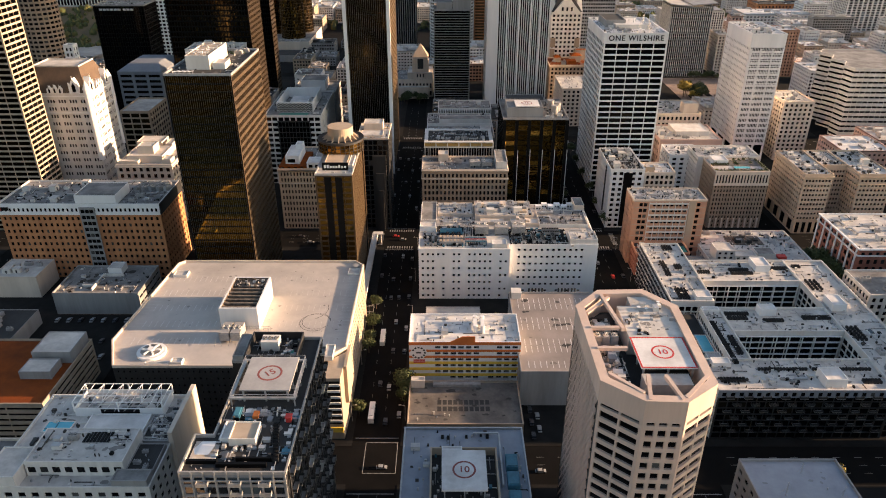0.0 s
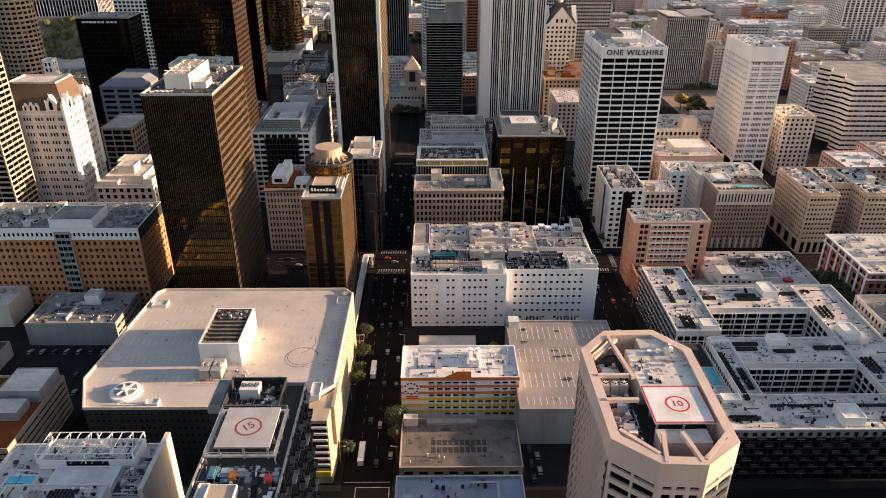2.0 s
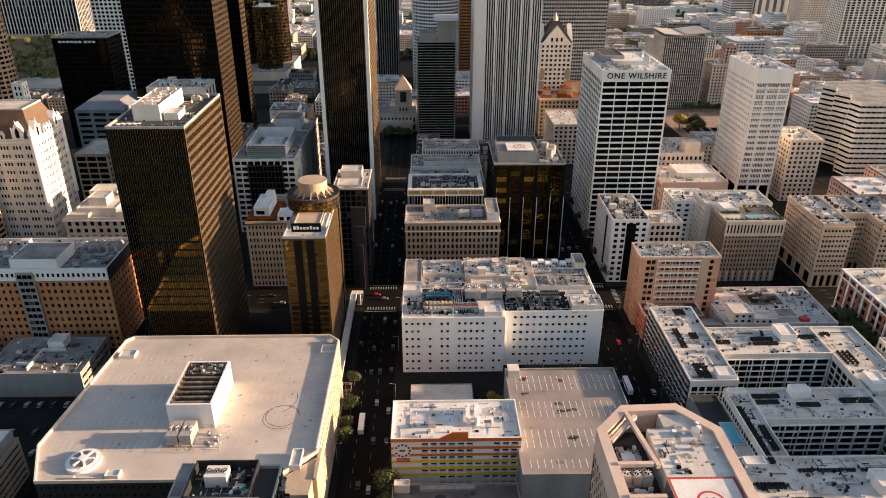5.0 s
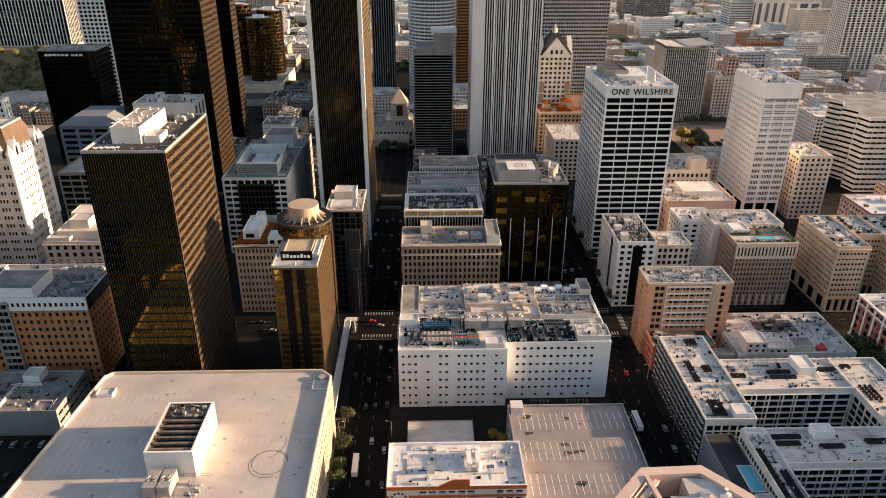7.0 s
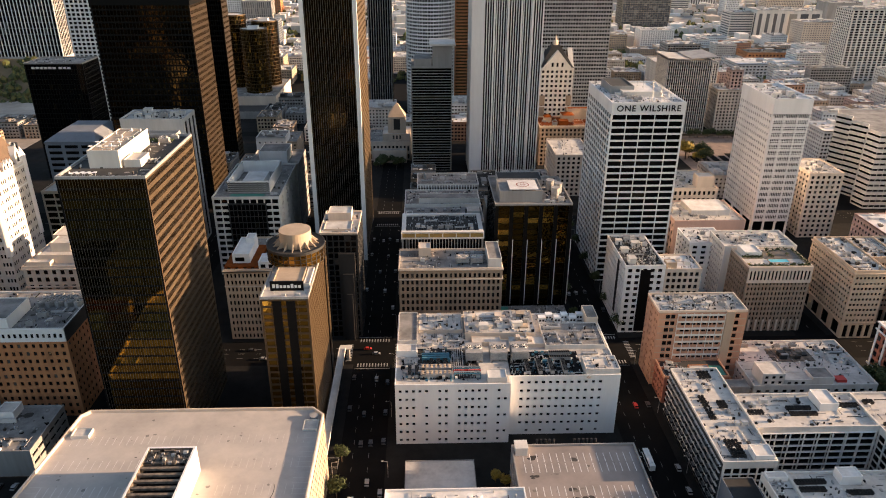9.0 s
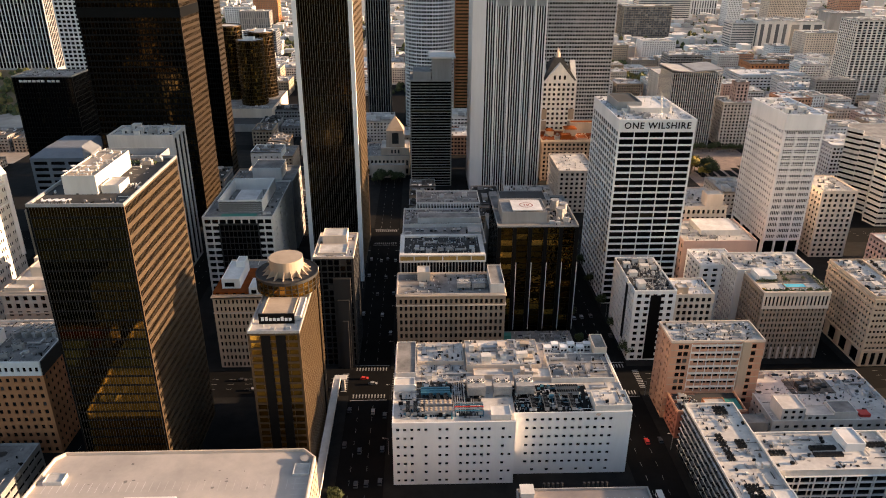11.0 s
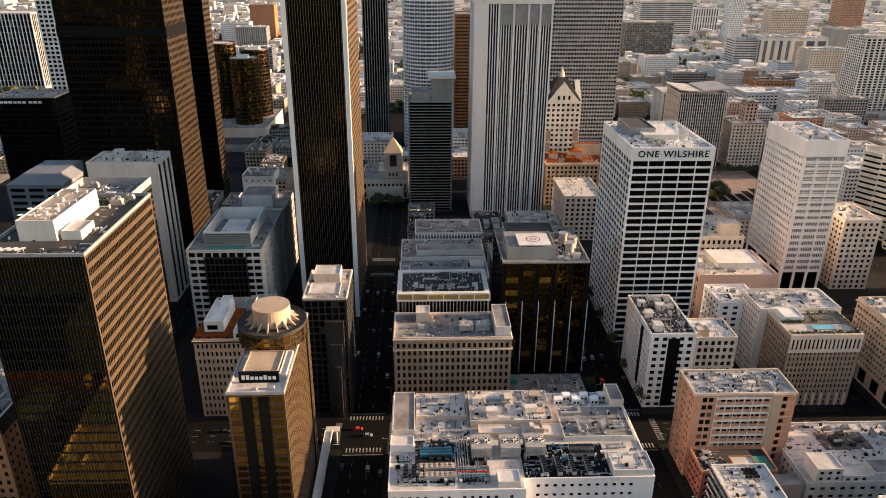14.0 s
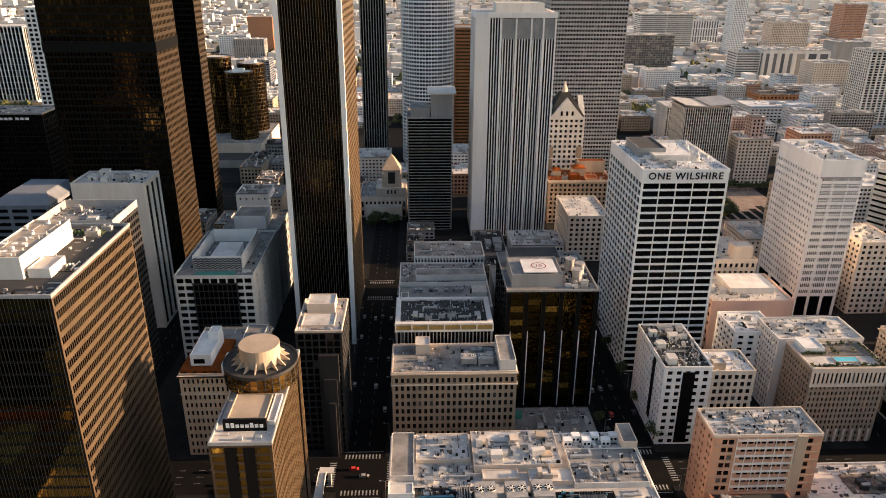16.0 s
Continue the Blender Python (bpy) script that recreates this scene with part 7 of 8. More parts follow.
annexe("roof_box", "dark roof box on a rust-red roof", -228, -212, 250, 270, 18.9, 25, "darkwall", "roofgrey", "roof house")
annexe("roof_box", "pale metal box on a rust-red roof", -190, -176, 256, 266, 18.9, 23, "grey", "rooflight", "roof house")
annexe("low_store", "low beige store with flat roof", -262, -236, 357, 379, 0.15, 14, "cream", "rooflight", "store")
annexe("low_store", "low store with a dark flat roof", -262, -222, 292, 330, 0.15, 9, "grey", "roofdark", "store")
clutter(-260, -238, 359, 377, 13.6, 8, 127)
clutter(-260, -224, 294, 328, 8.6, 12, 128)
clutter(115, 148, 153, 203, 19.9, 5, 129, ("vent", "mast"))
for k in range(7):
    f = Form()
    f.slab((238, 364 + k * 7.6, 15), (0, -1, 0), (-1, 0, 0), 1.3, 29.5, 0.5)
    part("pilaster", f, M["white"], RB)
for z in (4.5, 25.2, 29.2):
    f = Form()
    f.box(237.3, 361.6, z, 237.95, 411.4, z + 0.8)
    f.box(238, 361.2, z, 290, 361.9, z + 0.8)
    part("string_course", f, M["white"], RB)
# east parapet of the garage deck
f = Form()
f.box(-43.7, 259.5, 33.5, -43.1, 333.5, 35.5)
part("east_parapet", f, M["cream"], GARAGE)

# ---- tower tops further off ----
annexe("tower_head", "pale rooftop lift tower", 9, 27, 762, 790, 98.9, 118, "grey", "rooflight", parent=HAT)
f = Form()
f.box(6, 759, 118, 30, 793, 119.5)
part("roof_cap", f, M["offwhite"], HAT, "overhanging pale roof cap")
annexe("tower_head", "pale plant block on a tower roof", -8, 8, 762, 790, 98.9, 106, "grey", "roofgrey", parent=HAT)
annexe("tower_head", "white plant block on a tower", 60, 98, 752, 782, 182.9, 190, "offwhite", "rooflight", parent=WB)
for x in (-75.2, -42.3):
    f = Form()
    f.box(x - 1.3, 554.6, 0.15, x + 1.3, 557.0, 214)
    part("corner_pier", f, M["white"], BK, "pale corner pier")
for x, w in ((62.8, 1.5), (74.7, 1.3), (86.6, 1.3), (95.9, 1.3), (105.4, 1.2)):
    f = Form()
    f.box(x - w / 2, 738.6, 0.15, x + w / 2, 740, 184)
    part("rib", f, M["white"], WB)
f = Form()
f.box(63.6, 739.6, 164, 105, 739.9, 179)
for k in range(34):
    f.box(64 + k * 1.2, 739.3, 164, 64.4 + k * 1.2, 739.6, 179)
part("plant_louvres", f, M["pad"], WB, "pale louvred plant storeys")
f = Form()
f.box(52, 738.4, 180, 106.6, 740, 184.2)
part("crown_band", f, M["white"], WB)
f = Form()
A = [(118, 815), (152, 815), (152, 850), (118, 850)]
for i in range(4):
    j = (i + 1) % 4
    f.face([(*A[i], 87.5), (*A[j], 87.5), (135 + (A[j][0] - 135) * 0.25, 832 + (A[j][1] - 832) * 0.25, 108), (135 + (A[i][0] - 135) * 0.25, 832 + (A[i][1] - 832) * 0.25, 108)])
f.face([(130.8, 827.8, 108), (139.2, 827.8, 108), (139.2, 836.5, 108), (130.8, 836.5, 108)])
part("steep_roof", f, M["roofdark"], TI)
for x, y, w, turn in ((135, 814.8, 33, 0), (117.8, 832, 34, -90), (152.2, 832, 34, 90)):
    f = Form()
    a = [(-w / 2, 0, 0), (w / 2, 0, 0), (w * 0.28, 0, 8), (0, 0, 19), (-w * 0.28, 0, 8)]
    b = [(p[0], 5.0, p[2]) for p in a]
    f.face(a)
    for i in range(5):
        f.face([a[i], b[i], b[(i + 1) % 5], a[(i + 1) % 5]][::-1])
    for q in (-5, 0, 5):
        f.face([(q - 1, -0.05, 3), (q + 1, -0.05, 3), (q + 1, -0.05, 7), (q - 1, -0.05, 7)], 1)
    ob = new("gable", f.mesh("gable", [M["offwhite"], G["dark"]]))
    ob.matrix_basis = pose(x, y, 86, 0, 0, turn)
    hang(ob, TI)
for z in (14, 26, 38, 50):
    for x in (121.5, 148.5):
        f = Form()
        f.slab((x, 815, z + 5), (1, 0, 0), (0, -1, 0), 5.5, 10.5, 0.12)
        part("brown_panel", f, M["brownstone"], TI, "brown stone wall panel")
f = Form()
f.cylinder(135, 832, 108, 112, 2.5, 8)
f.cylinder(135, 832, 112, 118, 1.6, 8, r1=0.1)
part("lantern", f, M["cream"], TI)


def hip(parent, x0, x1, y0, y1, z, h, m="terracotta"):
    f = Form()
    r = min(x1 - x0, y1 - y0) / 2
    if x1 - x0 > y1 - y0:
        a, b = (x0 + r, (y0 + y1) / 2, z + h), (x1 - r, (y0 + y1) / 2, z + h)
        f.face([(x0, y0, z), (x1, y0, z), b, a])
        f.face([(x1, y1, z), (x0, y1, z), a, b])
        f.face([(x1, y0, z), (x1, y1, z), b])
        f.face([(x0, y1, z), (x0, y0, z), a])
    else:
        a, b = ((x0 + x1) / 2, y0 + r, z + h), ((x0 + x1) / 2, y1 - r, z + h)
        f.face([(x1, y0, z), (x1, y1, z), b, a])
        f.face([(x0, y1, z), (x0, y0, z), a, b])
        f.face([(x0, y0, z), (x1, y0, z), a])
        f.face([(x1, y1, z), (x0, y1, z), b])
    return part("hip_roof", f, M[m], parent)


f = Form()
for a in ((113.2, 770.2, 171.8, 771.0), (113.2, 771.0, 114.0, 810.8), (171.0, 771.0, 171.8, 810.8)):
    f.box(a[0], a[1], 38.6, a[2], a[3], 40.5)
part("cornice", f, M["buff"], ORA, "buff stone cornice")
for x0, x1, y0, y1, h, wl in ((121, 128, 790, 799, 44, "tan"), (139, 150, 789, 802, 46, "tan"), (133, 142, 774, 782, 44.5, "terracotta"), (127, 131.5, 776, 781, 43, "grey"), (148, 158, 774, 786, 41.6, "salmon")):
    e = annexe("roof_house", "tiled roof house on an old club building", x0, x1, y0, y1, 39.1, h, wl, "terracotta", parent=ORA)
    if wl == "tan":
        hip(ORA, x0 - 0.6, x1 + 0.6, y0 - 0.6, y1 + 0.6, h, 2.2)
annexe("roof_house", "rear roof block with terracotta tiles", 146, 170.5, 801, 809.5, 39.1, 50, "tan", "terracotta", parent=ORA)
for k, (nm, x0, x1, y0, y1) in enumerate(HBG):
    gear(bpy.data.objects["stone_department_store" + ("", ".001", ".002")[k]], x0 + 1, x1 - 1, y0 + 1, y1 - 1, 42.9, 60, 420 + k, ("duct", "black", "offwhite", "stain", "roofbrown"), 1.6)
gear(ORA, 116, 169, 773, 799, 39.1, 70, 413, ("rust", "terracotta", "duct", "tan"), 1.6)
LIB = box_house("library", "pale stone library with a pyramid-topped tower", -56, -12.5, 790, 840, 20, "cream", (11, 2, 0.5, 0.62), (12, 3, 0.4, 0.6), roof="roofgrey", keep=30, coping="cream", top=3.0)
annexe("tower_base", "stepped base of a stone tower", -41, -13, 796, 828, 18.9, 26, "cream", "rooflight", parent=LIB)
tower = annexe("tower", "square stone tower", -35, -18.3, 801, 818, 25.6, 42, "cream", "tan", parent=LIB)
for x in (-34.6, -18.7):
    f = Form()
    f.box(x - 1.3, 800.2, 25.6, x + 1.3, 802, 39)
    part("buttress", f, M["cream"], tower)
f = Form()
f.slab((-26.65, 801, 34.5), (1, 0, 0), (0, -1, 0), 6.5, 11, 0.12)
part("tall_window", f, M["darkwall"], tower, "tall dark tower window")
for k in range(3):
    f = Form()
    f.slab((-30 + k * 3.3, 796, 22.6), (1, 0, 0), (0, -1, 0), 1.6, 3.6, 0.12)
    part("arched_window", f, M["darkwall"], tower)
f = Form()
a, b = [(-35.6, 800.4, 42), (-17.7, 800.4, 42), (-17.7, 818.6, 42), (-35.6, 818.6, 42)], (-26.65, 809.5, 55.5)
for k in range(4):
    f.face([a[k], a[(k + 1) % 4], b])
part("pyramid", f, M["buff"], LIB, "tiled pyramid roof")
annexe("wing", "stone library wing", -50, -17, 782, 789.8, 0.15, 13, "cream", "rooflight", parent=LIB)
annexe("wing", "low side wing of a stone library", -70, -56.2, 796, 838, 0.15, 11, "cream", "rooflight", parent=LIB)
gear(LIB, -55, -42, 792, 838, 19.1, 40, 414)


def round_tower(name, label, cx, cy, r, H, wall, grid, glazing, k=24, **kw):
    return building(name, label, [(cx + r * math.cos(2 * math.pi * (i - 0.5) / k - math.pi / 2), cy + r * math.sin(2 * math.pi * (i - 0.5) / k - math.pi / 2)) for i in range(k)], H, wall, [grid] * k, glazing=glazing, side=0.05, **kw)


for cx, cy, H in ((-212.5, 1031, 99), (-208.5, 1079, 103), (-246, 1067, 112)):
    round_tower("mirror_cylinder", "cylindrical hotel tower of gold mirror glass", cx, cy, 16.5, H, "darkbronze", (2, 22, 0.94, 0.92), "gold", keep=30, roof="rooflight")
annexe("podium", "bare concrete hotel podium", -270, -185.5, 997, 1110, 0.15, 20, "cream", "roofgrey", "podium")
annexe("lower_podium", "lower dark-roofed hotel podium", -262, -196, 962, 996.5, 0.15, 9, "grey", "roofdark", "podium")
clutter(-230, -188, 1000, 1013, 19.6, 8, 415)
for cx, cy, H in ((-212.5, 1031, 99), (-208.5, 1079, 103)):
    annexe("plant_house", "low white plant house on a round tower", cx - 7, cx + 6, cy - 4, cy + 6, H - 1.2, H + 2.5, "white", "rooflight", "roof house")
for cx, cy, r in ((-339, 618, 16), (-386, 600, 18)):
    round_tower("curved_tower", "curved beige apartment tower with balcony bands", cx, cy, r, 200, "brownstone", (1, 54, 0.72, 0.52), "dark", keep=30, roof="rooflight")
for i in range(9):
    f = Form()
    f.box(-345 + i * 3.7 + (1.6 if i > 5 else 0), 740.5, 101.2, -342.2 + i * 3.7 + (1.6 if i > 5 else 0), 741, 103)
    part("letter_bar", f, M["white"], MANU)
rail(-48.5, -40, 340, 346, 0.2, 1.2, 3)

for b, n, m in ((BB, 40, "stain"), (GB, 22, "stain"), (IB, 22, "ponding"), (J2, 40, "stain"), (B2, 30, "stain"), (E2, 8, "ponding"), (FB, 8, "ponding"), (G2, 14, "ponding"), (PINK, 22, "ponding"), (RB, 20, "stain"), (KF[0], 24, "ponding"), (KF[1], 20, "ponding"), (KF[2], 18, "ponding"),
                (KF[3], 18, "ponding"), (KF[4], 26, "ponding"), (KF[5], 34, "ponding"), (DT, 20, "ponding"), (OW, 24, "ponding"), (WT, 14, "ponding"), (CIT, 14, "ponding"), (BR, 16, "greyblue")):
    stains(b, *ROOF[b.name], n, int(ROOF[b.name][0]) % 97, m)
f = Form()
f.face([(295, 881, 84.5), (324, 881, 87), (324, 929, 87), (295, 929, 84.5)])
f.face([(295, 929, 85.5), (324, 929, 88), (324, 881, 88), (295, 881, 85.5)][::-1])
f.face([(295, 881, 84.5), (295, 881, 85.5), (324, 881, 88), (324, 881, 87)][::-1])
f.face([(295, 929, 84.5), (295, 929, 85.5), (295, 881, 85.5), (295, 881, 84.5)][::-1])
f.face([(269, 881, 85.5), (294, 881, 83.5), (294, 929, 83.5), (269, 929, 85.5)])
f.face([(269, 881, 85.5), (269, 881, 86.5), (294, 881, 84.5), (294, 881, 83.5)][::-1])
f.face([(269, 929, 86.5), (294, 929, 84.5), (294, 881, 84.5), (269, 881, 86.5)][::-1])
part("canopy_roof", f, M["pad"], APP, "tilted white canopy roof")

f = Form()
deck_pts = [(-545, 1000), (-483, 915), (-462, 985), (-525, 1100)]
f.prism(deck_pts, 6.2, 8.0)
f.face([(*p, 6.2) for p in deck_pts[::-1]])
for x, y in ((-530, 1010), (-485, 940), (-505, 1050)):
    f.cylinder(x, y, 0, 6.2, 2.0, 10)
single("overpass", f, M["lotpale"], "pale concrete freeway overpass on round piers", "overpass", kind="structure")

stains(GB, -215, -172, 341, 369, 12.95, 9, 77, "stain", 2.0, 4.5)
f = Form()
f.box(-198, 343, 12.9, -197.4, 360, 14.6)
f.box(-197.4, 359.4, 12.9, -186, 360, 14.6)
f.box(-205, 348, 12.9, -198, 348.6, 14.2)
part("roof_wall", f, M["offwhite"], GB, "low pale wall across the roof")

# ---- small fittings on the roofs ----
PLANT = ("blueglaze", "steel", "black", "duct", "steel", "black", "offwhite")
gear(WHITE, -12, 24, 359, 386, 32.53, 260, 300, PLANT)
gear(WHITE, 38.4, 71, 362.5, 381.5, 32.8, 200, 301, PLANT)
gear(WHITE, 20, 53, 394.5, 415.5, 35.8, 90, 302)
gear(WHITE, -3.5, 17.5, 400.5, 416.5, 34.2, 40, 303)
gear(WHITE, 57.5, 85.5, 384.5, 404.5, 34.6, 70, 304)
gear(WHITE, -3, 20, 386, 399, 32.5, 80, 305)
gear(WHITE, 57, 80, 406, 417, 32.5, 60, 306)
gear(WHITE, 72.5, 87, 362.5, 372.5, 35.6, 18, 307)
gear(B2, 18, 34, 455, 474, 43.5, 50, 308, PLANT)
gear(DT, -130.5, -119.5, 364, 395, 138.6, 32, 309, ("offwhite", "white", "steel"))
gear(LL, -135, -105, 173, 187, 50.6, 50, 310)
gear(LL, -132.5, -103, 202, 211, 47.2, 60, 311)
gear(GT, 71, 86, 487, 533, 67.9, 110, 332)
gear(T15, -66, -44, 145, 172, 73.9, 120, 314)
gear(T15, -66, -50, 194.2, 206.8, 74.3, 60, 315)
gear(HB, 46.6, 54.4, 163, 199, 88.0, 150, 312)
gear(HB, 58, 73.5, 184, 200, 92.2, 25, 313)
for i, (b, n) in enumerate(((E1, 190), (E2, 30), (IB, 170), (J2, 180), (G2, 60), (FB, 30), (PINK, 80), (CIT, 70), (B2, 60), (B3, 150), (B4, 60), (B5, 50), (BB, 220), (DT, 70), (HOT, 60), (GRN, 90), (LL, 150), (KF[0], 110), (KF[1], 50), (KF[2], 90), (KF[3], 90), (KF[4], 150), (KF[5], 130), (OW, 150), (WT, 60), (SM, 40), (RB, 110), (DT2, 60), (CT, 60), (TAN, 60), (GB, 50), (JY, 50), (BLO, 60), (MANU, 50), (ST, 40), (W15, 40))):
    gear(b, *ROOF[b.name], n, 320 + i)
for r in range(7):
    f = Form()
    f.box(115.3, 311, 3.3 + r * 3.4, 116, 375, 3.6 + r * 3.4)
    part("floor_edge", f, M["offwhite"], KF[0])

# ---- streets ----
AV_X = [-277, -156.5, -29.5, 101.5, 226]
CR_Y = [223, 434, 633]
f = Form()
for x in AV_X:
    for y in range(-40, 900, 9):
        if any(abs(y - c) < 18 for c in CR_Y):
            continue
        for o in (-4.6, 2.6):
            f.box(x + o - 0.06, y, 0.004, x + o + 0.06, y + 3.2, 0.012)
for y in CR_Y:
    for x in range(-420, 420, 9):
        if any(abs(x - c) < 18 for c in AV_X):
            continue
        for o in (-4.5, 0, 4.5):
            f.box(x, y + o - 0.08, 0.004, x + 3.2, y + o + 0.08, 0.012)
single("lane_lines", f, M["paint"], "dashed white lane lines on dark asphalt", "road marking", kind="stuff")
for x in (-29.5, 101.5):
    for y in CR_Y[1:]:
        for side, along in ((-12.5, 1), (12.5, 1), (-13.5, 0), (13.5, 0)):
            e = thing("crosswalk", (x, y, 0), "white zebra crossing stripes on asphalt", "crosswalk", "zebra crossings", kind="structure")
            q = Form()
            if along:
                q.box(-0.32, -1.6, 0.005, 0.32, 1.6, 0.015)
            else:
                q.box(-1.6, -0.32, 0.005, 1.6, 0.32, 0.015)
            me = q.mesh("stripe", [M["paint"]])
            for i in range(11):
                ob = new("stripe", me)
                ob.parent = e
                ob.location = (-8 + i * 1.6, side, 0) if along else (side, -8 + i * 1.6, 0)
for x in AV_X[1:4]:
    for y in CR_Y:
        for s in (-1, 1):
            f = Form()
            f.box(x - 9.5, y + s * 16 - 0.2, 0.004, x + 9.5, y + s * 16 + 0.2, 0.012)
            single("stop_line", f, M["paint"], "solid white stop line on asphalt", "road marking", "stop lines", kind="structure")
f = Form()
f.box(-34, 218, 0.004, -33.7, 236, 0.013)
f.box(-34, 236, 0.004, -20, 236.3, 0.013)
f.box(-20.3, 218, 0.004, -20, 236, 0.013)
f.box(-34, 218, 0.004, -20, 218.3, 0.013)
single("junction_box", f, M["paint"], "white painted junction outline on asphalt", "road marking", kind="structure")

# long raised footway beside the street
e = thing("raised_footway", (-46, 385, 0.15), "long grey raised footway along a street", "footway")
f = Form()
f.box(-47.5, 340, 7.2, -44.1, 426, 7.6)
part("deck", f, M["offwhite"], e)
for x in (-47.5, -44.2):
    f = Form()
    f.box(x - 0.1, 340, 7.6, x + 0.1, 426, 8.7)
    part("parapet", f, M["offwhite"], e)
for i in range(8):
    f = Form()
    f.box(-46.3, 344 + i * 11, 0.15, -45.3, 345 + i * 11, 7.2)
    part("pier", f, M["grey"], e)
f = Form()
f.box(-47.5, 426, 7.2, -41, 430, 7.6)
part("landing", f, M["offwhite"], e)
f = Form()
f.box(-43.5, 426.2, 0.1, -42.3, 429.8, 7.2)
part("landing_pier", f, M["grey"], e)


def car_kit(kind, paint):
    b, g = Form(), Form()
    P = [(-2.2, 0.35), (2.25, 0.35), (2.25, 0.8), (1.2, 0.95), (0.6, 1.42), (-1.2, 1.45), (-2.0, 1.0), (-2.2, 0.95)]
    for s in (-1, 1):
        pts = [(x, s * 0.88, z) for x, z in P]
        b.face(pts[::-1] if s > 0 else pts)
    for i in range(len(P)):
        a, c = P[i], P[(i + 1) % len(P)]
        b.face([(a[0], -0.88, a[1]), (a[0], 0.88, a[1]), (c[0], 0.88, c[1]), (c[0], -0.88, c[1])])
    g.v = [(-1.98, -0.9, 1.03), (1.22, -0.9, 0.98), (1.22, 0.9, 0.98), (-1.98, 0.9, 1.03), (-1.24, -0.9, 1.42), (0.64, -0.9, 1.4), (0.64, 0.9, 1.4), (-1.24, 0.9, 1.42)]
    g.f, g.m = [(0, 1, 5, 4), (1, 2, 6, 5), (2, 3, 7, 6), (3, 0, 4, 7)], [0] * 4
    w = []
    for x in (-1.4, 1.4):
        for s in (-1, 1):
            f = Form()
            k = 10
            ring_a = [(x + 0.34 * math.cos(2 * math.pi * i / k), s * 0.72, 0.34 + 0.34 * math.sin(2 * math.pi * i / k)) for i in range(k)]
            ring_b = [(p[0], s * 0.95, p[2]) for p in ring_a]
            for i in range(k):
                f.face([ring_a[i], ring_a[(i + 1) % k], ring_b[(i + 1) % k], ring_b[i]])
            f.face(ring_b)
            w.append(("wheel", f, M["tyre"]))
    proto(kind, ("body", b, paint), ("glass_band", g, G["black"]), *w)


car_kit("car_pale", M["carlight"])
car_kit("car_dark", M["cardark"])
car_kit("car_red", M["red"])
CARS = {"car_pale": "parked pale silver saloon car", "car_dark": "dark saloon car on the asphalt", "car_red": "red saloon car on the asphalt"}
f1, f2 = Form(), Form()
f1.box(-6, -1.27, 0.4, 6, 1.27, 3.1)
f1.box(-4, -0.7, 3.1, -1, 0.7, 3.4)
f1.box(1, -0.6, 3.1, 4, 0.6, 3.3)
f2.box(-5.8, -1.3, 1.5, 5.8, 1.3, 2.5)
w = []
for x in (-4, 3.8):
    for s in (-1, 1):
        q = Form()
        q.box(x - 0.5, s * 1.2 - 0.12, 0, x + 0.5, s * 1.2 + 0.12, 1.0)
        w.append(("wheel", q, M["tyre"]))
proto("bus", ("body", f1, M["white"]), ("windows", f2, G["black"]), *w)
for x, y in ((-32.5, 314), (-33, 254), (98.5, 341)):
    spawn("bus", "bus", x, y, 0.01, "white city bus beside the kerb", "bus", "buses", 90)
rng = random.Random(17)
for x in (-38.4, -31, -26.5, -20.6):
    for y in range(120, 620, 26):
        if any(abs(y - c) < 20 for c in CR_Y) or rng.random() < 0.5 or (x == -38.4 and 225 < y < 285):
            continue
        kd = rng.choice(("car_pale", "car_dark", "car_dark", "car_pale"))
        spawn(kd, "car", x, y + rng.uniform(-4, 4), 0.01, CARS[kd], "car", "street cars", 90)
for x in (93, 98, 104, 110.5):
    for y in range(180, 520, 20):
        if any(abs(y - c) < 20 for c in CR_Y) or rng.random() < 0.6 or (x < 95 and 340 < y < 365):
            continue
        kd = rng.choice(("car_pale", "car_dark", "car_red", "car_pale"))
        spawn(kd, "car", x, y + rng.uniform(-4, 4), 0.01, CARS[kd], "car", "street cars", 90)
for x, y, kd in ((-28, 432, "car_pale"), (-33, 437, "car_red"), (-26, 221, "car_pale"), (-50, 226, "car_dark"), (96, 436, "car_pale"), (40, 219, "car_pale"), (-90, 428, "car_pale"), (-98, 437, "car_dark")):
    spawn(kd, "car", x, y, 0.01, CARS[kd], "car", "street cars", 0)
for i in range(7):
    kd = ("car_pale", "car_dark", "car_pale")[i % 3]
    spawn(kd, "car", -176 - i * 6.4, 332, 0.16, CARS[kd], "car", "lot cars", 90)
    spawn(kd, "car", -176 - i * 5.5, 298 + (i % 2) * 14, 0.16, CARS[kd], "car", "lot cars", 90)
for i in range(5):
    spawn("car_pale" if i % 2 else "car_dark", "car", 39.5 + (i % 2) * 3, 240 + i * 4.3, 0.16, CARS["car_pale" if i % 2 else "car_dark"], "car", "lot cars", 90)
for i, y in [(k, 536) for k in (0, 1, 3, 4, 6, 8, 9, 11)] + [(k, 524) for k in (2, 3, 4, 8, 9)] + [(k, 518) for k in (2, 5, 9)]:
    kd = "car_dark" if i in (3, 2, 11) else "car_pale"
    spawn(kd, "car", -4 + i * 2.9, y, 44.9, CARS[kd], "car", "roof deck cars", 90)

